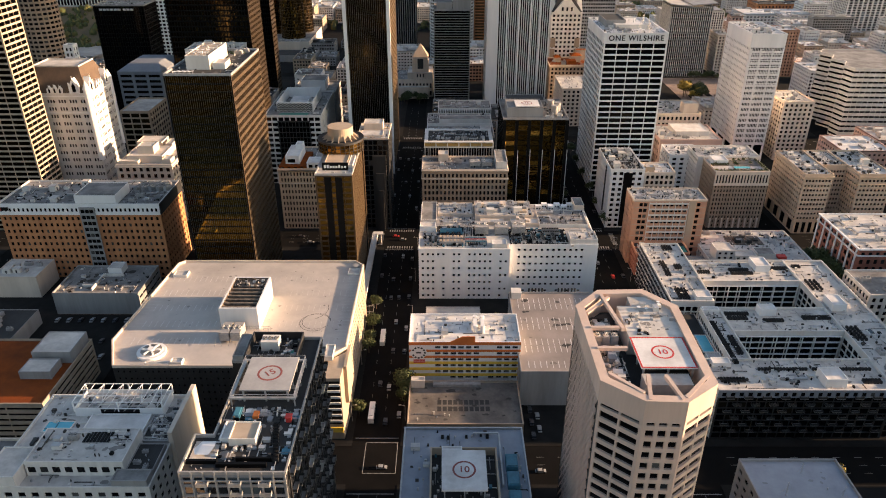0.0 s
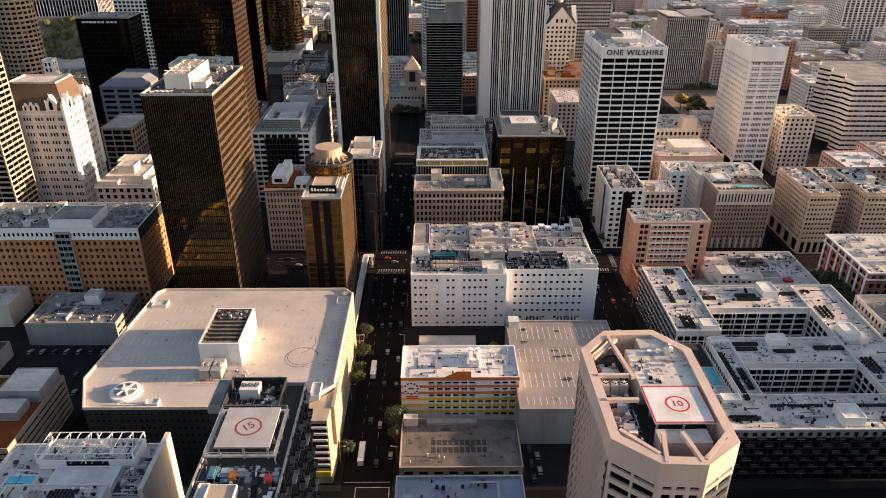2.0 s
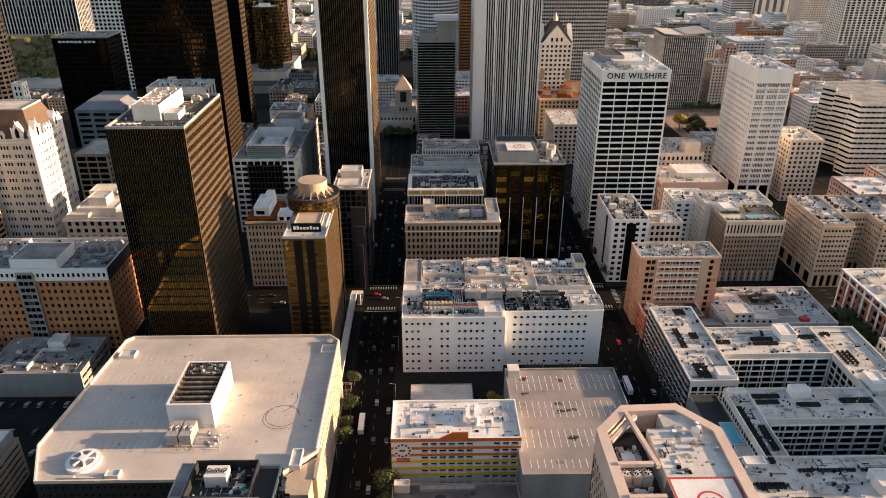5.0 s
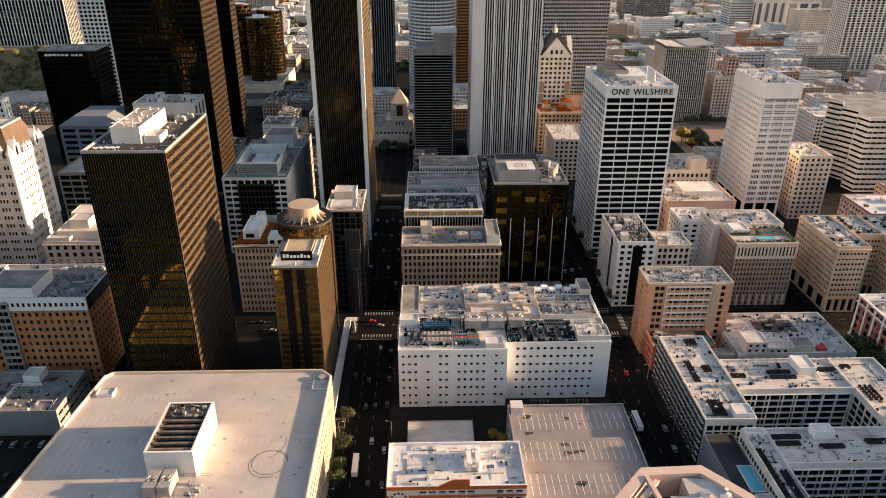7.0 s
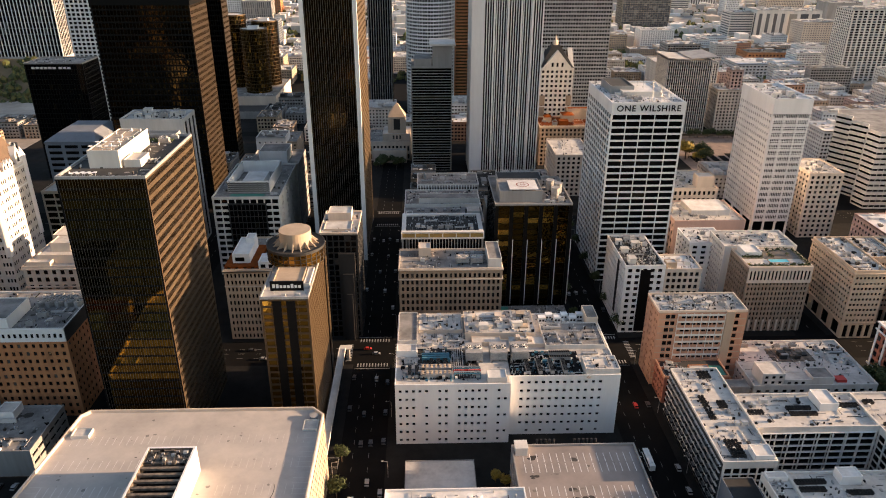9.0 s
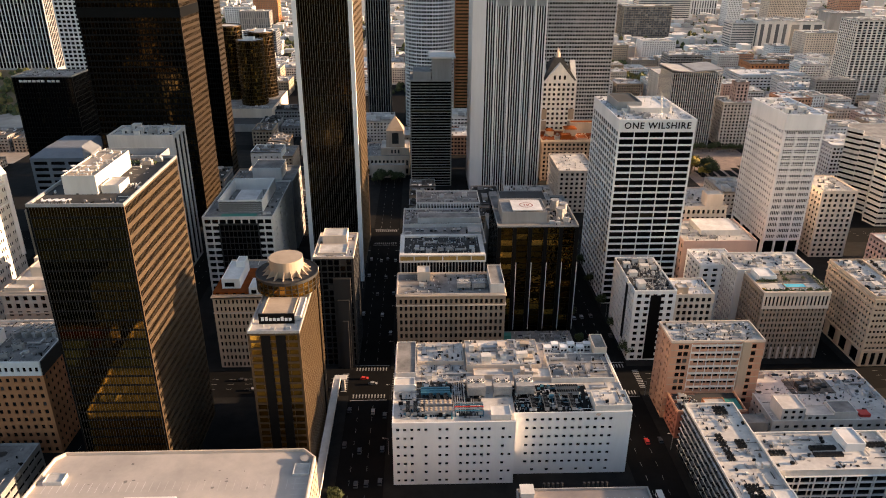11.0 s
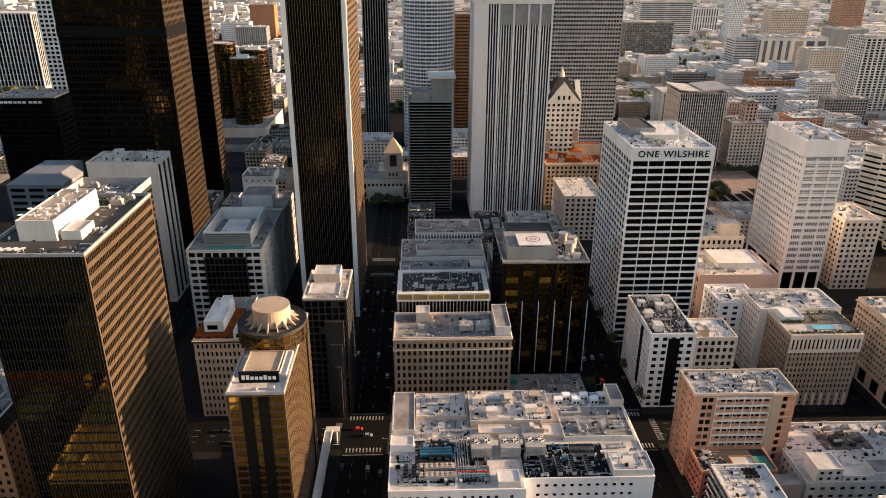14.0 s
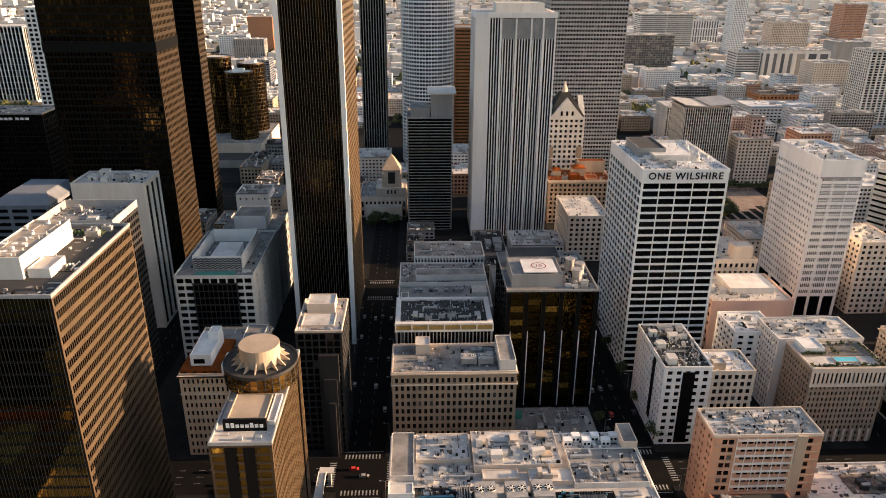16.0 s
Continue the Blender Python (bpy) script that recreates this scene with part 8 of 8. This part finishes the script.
# street lamps
f1, f2 = Form(), Form()
f1.cylinder(0, 0, 0, 9, 0.11, 8, r1=0.07)
f1.bar((0, 0, 8.9), (2.2, 0, 9.3), 0.05)
f2.box(1.8, -0.16, 9.2, 2.6, 0.16, 9.36)
proto("lamp", ("pole", f1, M["duct"]), ("head", f2, M["offwhite"]))
for x, turn in ((-41.5, 0), (-17.5, 180), (90, 0), (113.5, 180)):
    for y in range(250, 620, 42):
        if any(abs(y - c) < 16 for c in CR_Y) or (x == -41.5 and 335 < y < 430):
            continue
        spawn("lamp", "street_lamp", x, y, 0.15, "tall grey street lamp at the kerb", "street lamp", "street lamps", turn)


# ---- trees ----
def tree_meshes(seed, r, h, leaf, n=900):
    rng = random.Random(seed)
    t = Form()
    t.cylinder(0, 0, 0, h * 0.45, 0.24, 8, r1=0.15)
    tips = []
    for i in range(7):
        a = 2 * math.pi * i / 7 + rng.uniform(-0.3, 0.3)
        q = (r * 0.55 * math.cos(a), r * 0.55 * math.sin(a), h * rng.uniform(0.6, 0.85))
        t.bar((0, 0, h * 0.4), q, 0.07)
        tips.append(Vector(q))
    tips.append(Vector((0, 0, h * 0.85)))
    c = Form()
    lumps = [(p, r * rng.uniform(0.42, 0.62)) for p in tips]
    for i in range(n):
        p, q = rng.choice(lumps)
        d = Vector((rng.gauss(0, 1), rng.gauss(0, 1), rng.gauss(0, 0.8))).normalized()
        o = p + d * q * rng.uniform(0.55, 1.05)
        u = Vector((rng.gauss(0, 1), rng.gauss(0, 1), rng.gauss(0, 1))).normalized()
        v = u.cross(d).normalized() * rng.uniform(0.22, 0.42)
        u = d.cross(v).normalized() * rng.uniform(0.25, 0.45)
        c.face([o - u, o + v, o + u, o - v])
    return t.mesh("trunk", [M["bark"]]), c.mesh("crown", [M[leaf]])


TREES = [tree_meshes(1, 3.6, 8.5, "leaf"), tree_meshes(2, 4.2, 9.5, "leaf"), tree_meshes(3, 3.2, 8, "leafgold"), tree_meshes(4, 4.5, 10, "leaf", 1200)]


def tree(i, x, y, z=0.15, s=1.0, label="broad street tree with dense olive-green crown"):
    e = thing("tree", (x, y, z), label, "tree", "street trees")
    e.scale = (s, s, s)
    e.rotation_euler = (0, 0, x * 1.7 + y)
    for nm, me in zip(("trunk", "crown"), TREES[i]):
        new(nm, me).parent = e


for i, x, y, s in ((0, -38.6, 345, 1.0), (1, -38.6, 323, 1.05), (0, -38.8, 311.6, 0.9), (1, -38.9, 302.3, 0.95), (0, -38.6, 254, 0.95), (3, -18.4, 270, 1.25), (1, -18.5, 262, 1.0)):
    tree(i, x, y, 0.15, s)
for x, y in ((29, 330), (33, 327), (12, 316)):
    tree(2, x, y, 0.15, 0.8, "small tree with golden leaves")
rng = random.Random(23)
for i in range(11):
    tree(rng.choice((0, 1, 3)), 89.8 if i % 2 else 113.2, 455 + i * 15, 0.15, rng.uniform(0.8, 1.1))
for i in range(6):
    tree(3, 228 + rng.uniform(-1.5, 7), 346 + i * 7, 0.15, 1.1, "dark dense tree between buildings")
for x, y, k in ((228.5, 393, 1.5), (232, 385, 1.7), (234.5, 376, 1.5), (233, 367, 1.4)):
    tree(3, x, y, 0.15, k, "dark dense tree between buildings")
tree(2, 268, 788, 0.15, 2.4, "large tree with bright golden crown")
tree(2, 157, 214, 0.15, 1.2, "tree with golden leaves beside a low roof")
for i in range(10):
    tree(rng.choice((0, 1, 3)), rng.uniform(-50, -14), rng.uniform(762, 778), 0.15, rng.uniform(0.8, 1.2), "dark tree in a shaded garden")
for i in range(12):
    tree(rng.choice((1, 2, 3)), rng.uniform(272, 290), rng.uniform(778, 806), 0.15, rng.uniform(0.9, 1.5), "park tree with yellowing crown")
for i in range(12):
    tree(rng.choice((0, 1, 3)), 300 + i * 5.5 + rng.uniform(-1, 1), rng.uniform(862, 874), 0.15, rng.uniform(0.8, 1.2), "dark tree along the square")
GREEN = thing("roof_hedge", (202, 455, 41.4), "long clipped hedge along a terrace edge", "hedge")
for i in range(14):
    ob = new("shrub", TREES[2 if i % 3 == 0 else 0][1])
    ob.matrix_basis = Matrix.LocRotScale((185.5 + i * 2.6, 453.3 if i % 5 else 456, 40.6), Euler((0, 0, i)), Vector((0.35, 0.3, 0.26)))
    hang(ob, GREEN)

# ---- the city further off ----
def island_mat(name, cols, rough=0.9):
    m = bpy.data.materials.new(name)
    m.use_nodes = True
    n, l = m.node_tree.nodes, m.node_tree.links
    g = n.new("ShaderNodeNewGeometry")
    r = n.new("ShaderNodeValToRGB")
    r.color_ramp.interpolation = "CONSTANT"
    e = r.color_ramp.elements
    e[0].color, e[1].color = (*cols[0], 1), (*cols[-1], 1)
    e[1].position = 1 - 1 / len(cols)
    for i, c in enumerate(cols[1:-1]):
        e.new((i + 1) / len(cols)).color = (*c, 1)
    no = n.new("ShaderNodeTexNoise")
    no.inputs["Scale"].default_value = 0.25
    tc = n.new("ShaderNodeTexCoord")
    l.new(tc.outputs["Object"], no.inputs[0])
    mix = n.new("ShaderNodeMix")
    mix.data_type, mix.blend_type = "RGBA", "MULTIPLY"
    mix.inputs[0].default_value = 0.25
    l.new(g.outputs["Random Per Island"], r.inputs[0])
    l.new(r.outputs[0], mix.inputs[6])
    l.new(no.outputs[1], mix.inputs[7])
    l.new(mix.outputs[2], n["Principled BSDF"].inputs["Base Color"])
    n["Principled BSDF"].inputs["Roughness"].default_value = rough
    return m


def far_house(name, label, x0, x1, y0, y1, H, wall, grid, sgrid=None, glazing=None, roof="rooflight", plant=True):
    """A distant building: walls with window openings, panes, and a roof with plant."""
    OCC.append((x0, x1, y0, y1))
    # farthest houses take the panes coloured for haze
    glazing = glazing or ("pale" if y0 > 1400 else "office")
    p = rect(x0, x1, y0, y1)
    f, panes, far = Form(), [], y0 > 700
    facade(f, panes, p[0], p[1], 0, H, grid, 0.4, 1.8, 0.8)
    facade(f, panes, p[3], p[0], 0, H, sgrid or grid, 0.4, 1.8, 0.8)
    facade(f, panes, p[1], p[2], 0, H, sgrid or grid, 0.4, 1.8, 0.8)
    facade(f, panes, p[2], p[3], 0, H, None)
    ring(f, p, 0.6, H - 0.9, H)
    q, g = (f, f) if far else (Form(), Form())
    mp, mr = (1, 2) if far else (0, 0)
    up = Vector((0, 0, 1))
    for c, u, w, h in panes:
        x, z = u * w / 2, up * h / 2
        q.face([c - x - z, c + x - z, c + x + z, c - x + z], mp)
    g.face([(*o, H - 0.9) for o in p], mr)
    k = Form()
    if plant:
        rng = random.Random(int(x0 * 7 + y0))
        for i in range(rng.randint(4, 9)):
            w, d, h = rng.uniform(1.5, 0.22 * (x1 - x0) + 2), rng.uniform(1.5, 0.22 * (y1 - y0) + 2), rng.uniform(0.8, 3.6)
            a, b = rng.uniform(x0 + 1, x1 - 1 - w), rng.uniform(y0 + 1, y1 - 1 - d)
            k.box(a, b, H - 0.9, a + w, b + d, H - 0.9 + h, rng.choice((0, 0, 1)), bottom=False)
        for i in range(18):
            w, d, h = rng.uniform(0.6, 2.6), rng.uniform(0.6, 2.6), rng.uniform(0.4, 1.8)
            a, b = rng.uniform(x0 + 1, x1 - 1 - w), rng.uniform(y0 + 1, y1 - 1 - d)
            k.box(a, b, H - 0.9, a + w, b + d, H - 0.9 + h, rng.choice((0, 1, 2, 3)), bottom=False)
    if far:
        e = single(name, f, [M[wall], G[glazing], M[roof]], label, "building", "distant buildings")
        if plant:
            part("roof_plant", k, [M[roof], M["duct"], M["soot"], M["white"]], e, kind="stuff")
        return e
    e = thing(name, ((x0 + x1) / 2, (y0 + y1) / 2, 0), label, "building", "distant buildings")
    part("wall", f, M[wall], e)
    part("window_panes", q, G[glazing], e, kind="stuff")
    part("roof", g, M[roof], e)
    if plant:
        part("roof_plant", k, [M[roof], M["duct"], M["soot"], M["white"]], e, kind="stuff")
    return e


# darker far blocks get lighter walls in place of haze
far_house("glass_block", "pale gold mirrored glass block", 461, 572, 1794, 1850, 71, "tan", (20, 14, 0.95, 0.9), glazing="pale")
far_house("banded_block", "grey block with horizontal bands", 590, 733, 2125, 2180, 94, "offwhite", (2, 18, 0.98, 0.5))
far_house("court_block", "white civic block with dark vertical strips", 798, 875, 2298, 2340, 66, "white", (10, 3, 0.5, 0.9))
far_house("city_tower", "white civic tower with stepped crown", 786, 821, 2004, 2050, 150, "white", (8, 30, 0.45, 0.6))
far_house("tower_crown", "white stepped crown of a civic tower", 792, 815, 2012, 2042, 185, "white", (5, 34, 0.45, 0.6))
far_house("grid_block", "cream block with a fine window grid", 964, 1068, 2157, 2210, 71, "cream", (22, 15, 0.6, 0.55))
far_house("banded_block", "pale block with horizontal window bands", 651, 707, 1643, 1690, 52, "offwhite", (1, 10, 0.98, 0.5))
far_house("court_block", "white civic block with a dark glazed bay", 700, 765, 1628, 1690, 58, "offwhite", (4, 1, 0.45, 0.8))
far_house("court_block", "white civic block with a grey glazed bay", 773, 847, 1644, 1700, 55, "offwhite", (3, 1, 0.7, 0.8))
far_house("brown_tower", "reddish-brown office tower with window bands", 1272, 1340, 2356, 2420, 108, "salmon", (12, 22, 0.8, 0.4))
far_house("grey_block", "plain grey windowless block", 892, 968, 1709, 1760, 65, "grey", None)
far_house("yellow_block", "yellowish stone block with many windows", 715, 792, 1459, 1510, 54, "cream", (16, 13, 0.5, 0.5))
far_house("apartment_tower", "tall white and glass apartment tower", 641, 712, 1183, 1230, 106, "offwhite", (9, 28, 0.66, 0.7), glazing="blue")
far_house("glass_apartment_block", "striped glass apartment block with tilted roof", 323, 412, 1087, 1130, 46, "offwhite", (26, 13, 0.6, 0.8), glazing="blue")
far_house("white_block", "white office block with window rows", 419, 483, 1490, 1530, 36, "white", (14, 9, 0.6, 0.45))
far_house("grey_grid_block", "grey gridded office block", 425, 484, 1349, 1390, 31, "grey", (12, 7, 0.8, 0.6))
far_house("brick_hall", "long low orange brick hall", 553, 639, 1314, 1360, 22, "brick", (14, 3, 0.5, 0.4), roof="roofdark")
far_house("flat_block", "wide low block with a pale roof", 494, 602, 1212, 1270, 21, "offwhite", (18, 4, 0.6, 0.4), roof="roofwhite")
far_house("white_block", "white block with window rows", 516, 566, 1102, 1140, 25, "white", (10, 6, 0.6, 0.5), roof="roofwhite")
far_house("white_block", "white apartment block with window rows", 606, 647, 1254, 1290, 31, "white", (9, 8, 0.6, 0.5), roof="roofwhite")
far_house("dark_apartment_block", "dark apartment block with white frame", 542, 603, 1085, 1100, 38, "grey", (16, 10, 0.7, 0.6), glazing="office")
far_house("beige_apartment_block", "beige apartment block with a stepped tower", 335, 372, 892, 930, 49, "cream", (9, 13, 0.5, 0.55))
far_house("beige_apartment_block", "stepped beige rooftop tower", 350, 364, 900, 915, 70, "pink", (3, 18, 0.5, 0.6))
far_house("brown_block", "distant brown gridded block", -440, -376, 2107, 2150, 85, "brick", (14, 18, 0.6, 0.6))
far_house("white_block", "distant white block with window rows", -486, -418, 1987, 2030, 51, "white", (12, 10, 0.6, 0.5))
far_house("grey_block", "distant grey ribbed block", -439, -366, 1933, 1975, 46, "grey", (14, 3, 0.5, 0.9))
far_house("office_slab", "distant blue-glass slab", -330, -270, 1500, 1540, 52, "greyblue", (10, 12, 0.85, 0.6), glazing="blue")

rng = random.Random(5)
# choice leans to pale walls to imitate haze
WALLS = ["cream", "offwhite", "white", "white", "offwhite", "cream", "offwhite", "pink", "tan", "salmon", "white"]
ROOFS = ["rooflight", "rooflight", "roofwhite", "roofwhite", "rooflight"]
NAMES = {"cream": "cream plastered city block with flat roof", "offwhite": "off-white city block with flat roof", "white": "white painted city block with flat roof", "tan": "tan stone city block with flat roof", "grey": "grey concrete city block with flat roof",
         "pink": "pinkish plastered city block with flat roof", "brownstone": "brown stone city block with flat roof", "salmon": "salmon brick city block with flat roof"}


def free(x0, x1, y0, y1, gap=3.0):
    return all(x1 + gap < a or x0 - gap > b or y1 + gap < c or y0 - gap > d for a, b, c, d in OCC)


def fill(x0, x1, y0, y1, low, high, lot, chance, walls=None, roofs=None):
    """Fills a district with separate mid-rise blocks, leaving streets free."""
    y = y0
    while y < y1:
        d = lot * rng.uniform(0.75, 1.2)
        x = x0
        while x < x1:
            w = lot * rng.uniform(0.7, 1.3)
            on_street = x > 200 and (x % 126) > 104 or ((x + w) % 126) > 112 and w < 60 or (y % 208) > 182
            if not on_street and rng.random() < chance and free(x, x + w, y, y + d):
                H = rng.uniform(low, high) * (1.5 if rng.random() < 0.12 else 1)
                wl = rng.choice(walls or WALLS)
                far_house("city_block", NAMES[wl], x, x + w, y, y + d, H, wl, (max(3, int(w / 3.6)), max(2, int(H / 3.8)), rng.uniform(0.42, 0.7), rng.uniform(0.42, 0.6)), (max(3, int(d / 3.6)), max(2, int(H / 3.8)), 0.5, 0.5), roof=rng.choice(roofs or ROOFS))
            x += w + rng.uniform(1.5, 7)
        y += d + rng.uniform(3, 9)


OCC.append((266, 348, 728, 878))
OCC.append((300, 2000, 419, 449))
fill(300, 560, 300, 560, 18, 40, 38, 0.9)
fill(214, 640, 560, 900, 12, 38, 36, 0.9)
fill(214, 800, 930, 1180, 9, 30, 32, 0.92)
fill(300, 1000, 1180, 1500, 8, 26, 38, 0.9)
fill(-640, -420, 540, 900, 8, 20, 36, 0.75, ["grey", "brownstone", "salmon", "tan"], ["roofgrey", "roofdark", "roofbrown"])
fill(-262, -150, 622, 780, 10, 26, 34, 0.85, ["grey", "brownstone", "tan"], ["roofgrey", "roofdark", "roofbrown"])
far_house("bank_podium", "pale podium block below a white tower", 71.5, 113, 686, 719, 13, "offwhite", (14, 3, 0.6, 0.6), roof="rooflight")
far_house("bank_terrace", "dark stepped terrace before a bank podium", 46, 112, 662, 684, 6, "brownstone", (20, 1, 0.6, 0.6), roof="roofdark")
far_house("bank_annexe", "low dark annexe beside a bank podium", 44, 68, 688, 737, 7, "grey", (10, 1, 0.6, 0.6), roof="roofdark")
far_house("white_house", "white plastered house with a row of small windows", -162.5, -134, 771, 798, 30, "white", (5, 4, 0.25, 0.25), roof="roofgrey")
gear(bpy.data.objects["bank_podium"], 73, 112, 688, 717, 12.1, 70, 416, ("steel", "duct", "black", "offwhite"), 1.5)
gear(bpy.data.objects["bank_terrace"], 48, 110, 664, 682, 5.1, 60, 417, ("steel", "duct", "black", "offwhite"), 1.5)
fill(-130, 120, 860, 990, 10, 34, 40, 0.6)
DIM, DIMROOF = ["grey", "brownstone", "grey", "tan"], ["roofdark", "roofgrey", "roofdark", "roofbrown"]
fill(-165, -80, 658, 890, 6, 20, 24, 0.95, DIM, DIMROOF)
fill(-190, -80, 900, 1060, 5, 18, 30, 0.85, DIM, DIMROOF)
fill(-12, 38, 662, 752, 5, 11, 20, 0.85, DIM, DIMROOF)
fill(-700, 300, 1170, 1480, 8, 26, 46, 0.7)

# unseen plain blocks: dark reflections behind the flight start, added shade from the east
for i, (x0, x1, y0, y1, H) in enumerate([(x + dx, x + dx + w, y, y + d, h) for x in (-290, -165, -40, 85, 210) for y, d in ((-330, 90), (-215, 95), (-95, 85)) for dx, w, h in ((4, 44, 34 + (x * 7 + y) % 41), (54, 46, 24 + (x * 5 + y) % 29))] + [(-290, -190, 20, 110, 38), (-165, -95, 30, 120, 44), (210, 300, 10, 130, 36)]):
    annexe("office_block", "unseen plain block added to darken tower reflections", x0, x1, y0, y1, 0.0, H, ("grey", "tan", "brownstone")[i % 3], "roofdark", "building")
annexe("office_block", "unseen plain block added to shade the apartment roofs", 262, 300, 246, 306, 0.0, 52, "tan", "roofgrey", "building")
annexe("office_block", "unseen plain block added to shade the front street", 330, 372, 215, 240, 0.0, 40, "cream", "rooflight", "building")

# low-rise districts out to the hills
# palette brightened so that colour stands in for haze
TOWN = island_mat("distant_buildings", [(0.72, 0.66, 0.58), (0.8, 0.76, 0.71), (0.6, 0.51, 0.43), (0.82, 0.79, 0.75), (0.66, 0.56, 0.48), (0.42, 0.4, 0.38), (0.76, 0.7, 0.64), (0.82, 0.8, 0.77)])
f = Form()
rng = random.Random(9)
for y0, y1, step, low, high in ((1480, 2300, 34, 5, 16), (2300, 3300, 46, 5, 18), (3300, 4700, 70, 6, 26)):
    y = y0
    while y < y1:
        half = 0.68 * y
        x = -half
        while x < half:
            if (x % 126) < 106 and (y % 208) < 184 and rng.random() < 0.78:
                w, d = step * rng.uniform(0.4, 0.85), step * rng.uniform(0.4, 0.85)
                if free(x, x + w, y, y + d, 2):
                    h = rng.uniform(low, high) * (2.4 if rng.random() < 0.05 else 1)
                    f.box(x, y, 0, x + w, y + d, h, bottom=False)
                    if rng.random() < 0.4:
                        f.box(x + w * 0.2, y + d * 0.2, h, x + w * 0.5, y + d * 0.5, h + rng.uniform(1.5, 3), bottom=False)
            x += step * rng.uniform(0.9, 1.2)
        y += step
single("distant_city", f, TOWN, "low-rise city blocks to the horizon, paled for haze", "city", kind="stuff")
f = Form()


def clump(x, y, z, r):
    k = 7
    up = [(x + r * rng.uniform(0.7, 1.1) * math.cos(2 * math.pi * i / k), y + r * rng.uniform(0.7, 1.1) * math.sin(2 * math.pi * i / k), z + r * rng.uniform(0.5, 1.0)) for i in range(k)]
    dn = [(p[0], p[1], z) for p in up]
    t = (x, y, z + r * rng.uniform(1.3, 1.9))
    for i in range(k):
        j = (i + 1) % k
        f.face([dn[i], dn[j], up[j], up[i]])
        f.face([up[i], up[j], t])


for i in range(5200):
    y = 1180 * (4600 / 1180) ** rng.random()
    x = rng.uniform(-0.66, 0.66) * y
    if free(x - 4, x + 4, y - 4, y + 4, 1):
        clump(x, y, 0, rng.uniform(2.5, 6))
for i in range(260):
    x, y = rng.uniform(-640, -480), rng.uniform(1080, 1300)
    clump(x, y, 0, rng.uniform(3, 7))
for i in range(120):
    x, y = rng.uniform(225, 330), rng.uniform(940, 1080)
    if free(x - 4, x + 4, y - 4, y + 4, 1):
        clump(x, y, 0, rng.uniform(3, 6))
for i in range(260):
    x, y = rng.uniform(-672, -470), rng.uniform(1020, 1097)
    clump(x, y, (y - 1015) / 84 * 50 - 0.5, rng.uniform(2.5, 6))
for i in range(170):
    x, y = rng.uniform(285, 375), rng.uniform(1190, 1460)
    if free(x - 4, x + 4, y - 4, y + 4, 1):
        clump(x, y, 0, rng.uniform(3, 7))
single("distant_trees", f, island_mat("distant_leaves", [(0.06, 0.075, 0.02), (0.09, 0.1, 0.03), (0.13, 0.11, 0.03), (0.05, 0.06, 0.02)]), "scattered distant tree crowns", "trees", kind="stuff")
f = Form()
for i in range(-26, 27):
    for j in range(-3, 18):
        x, y = i * 126 - 2, 1460 + j * 208
        if abs(x) < 0.72 * y and (j >= 0 or x > 500 or x < -500 or y > 1200):
            f.box(x, y, 0, x + 106, y + 184, 0.1, bottom=False)
single("district_ground", f, M["lotpale"], "concrete lots between distant buildings, paled for haze", "pavement", kind="structure")
f = Form()
f.face([(-700, 1015, 0.02), (-455, 1015, 0.02), (-455, 1099, 50), (-700, 1099, 50)])
f.face([(-455, 1015, 0.02), (-455, 1099, 0.02), (-455, 1099, 50)])
f.face([(-640, 1060, 0.02), (-470, 1060, 0.02), (-450, 1300, 0.02), (-660, 1320, 0.02)])
single("dry_slope", f, M["soil"], "dry golden grass slope beside a freeway", "grass", kind="structure")
f = Form()
f.box(264, 728, 0.02, 350, 876, 0.17, bottom=False)
single("park_ground", f, mat("pinkish_paving", (0.3, 0.22, 0.18), 0.95, (0.16, 0.12, 0.1), 0.1, 0.8, 0.05), "pinkish paved square between towers", "square", kind="structure")
f = Form()
for k in range(6):
    f.box(276 + k * 10, 742, 0.17, 283 + k * 10, 772, 0.176, bottom=False)
    f.box(276 + k * 10, 778, 0.17, 283 + k * 10, 800 + (k % 3) * 8, 0.176, bottom=False)
single("garden_bed", f, M["asphalt"], "dark garden beds in a paved square", "garden", kind="stuff")
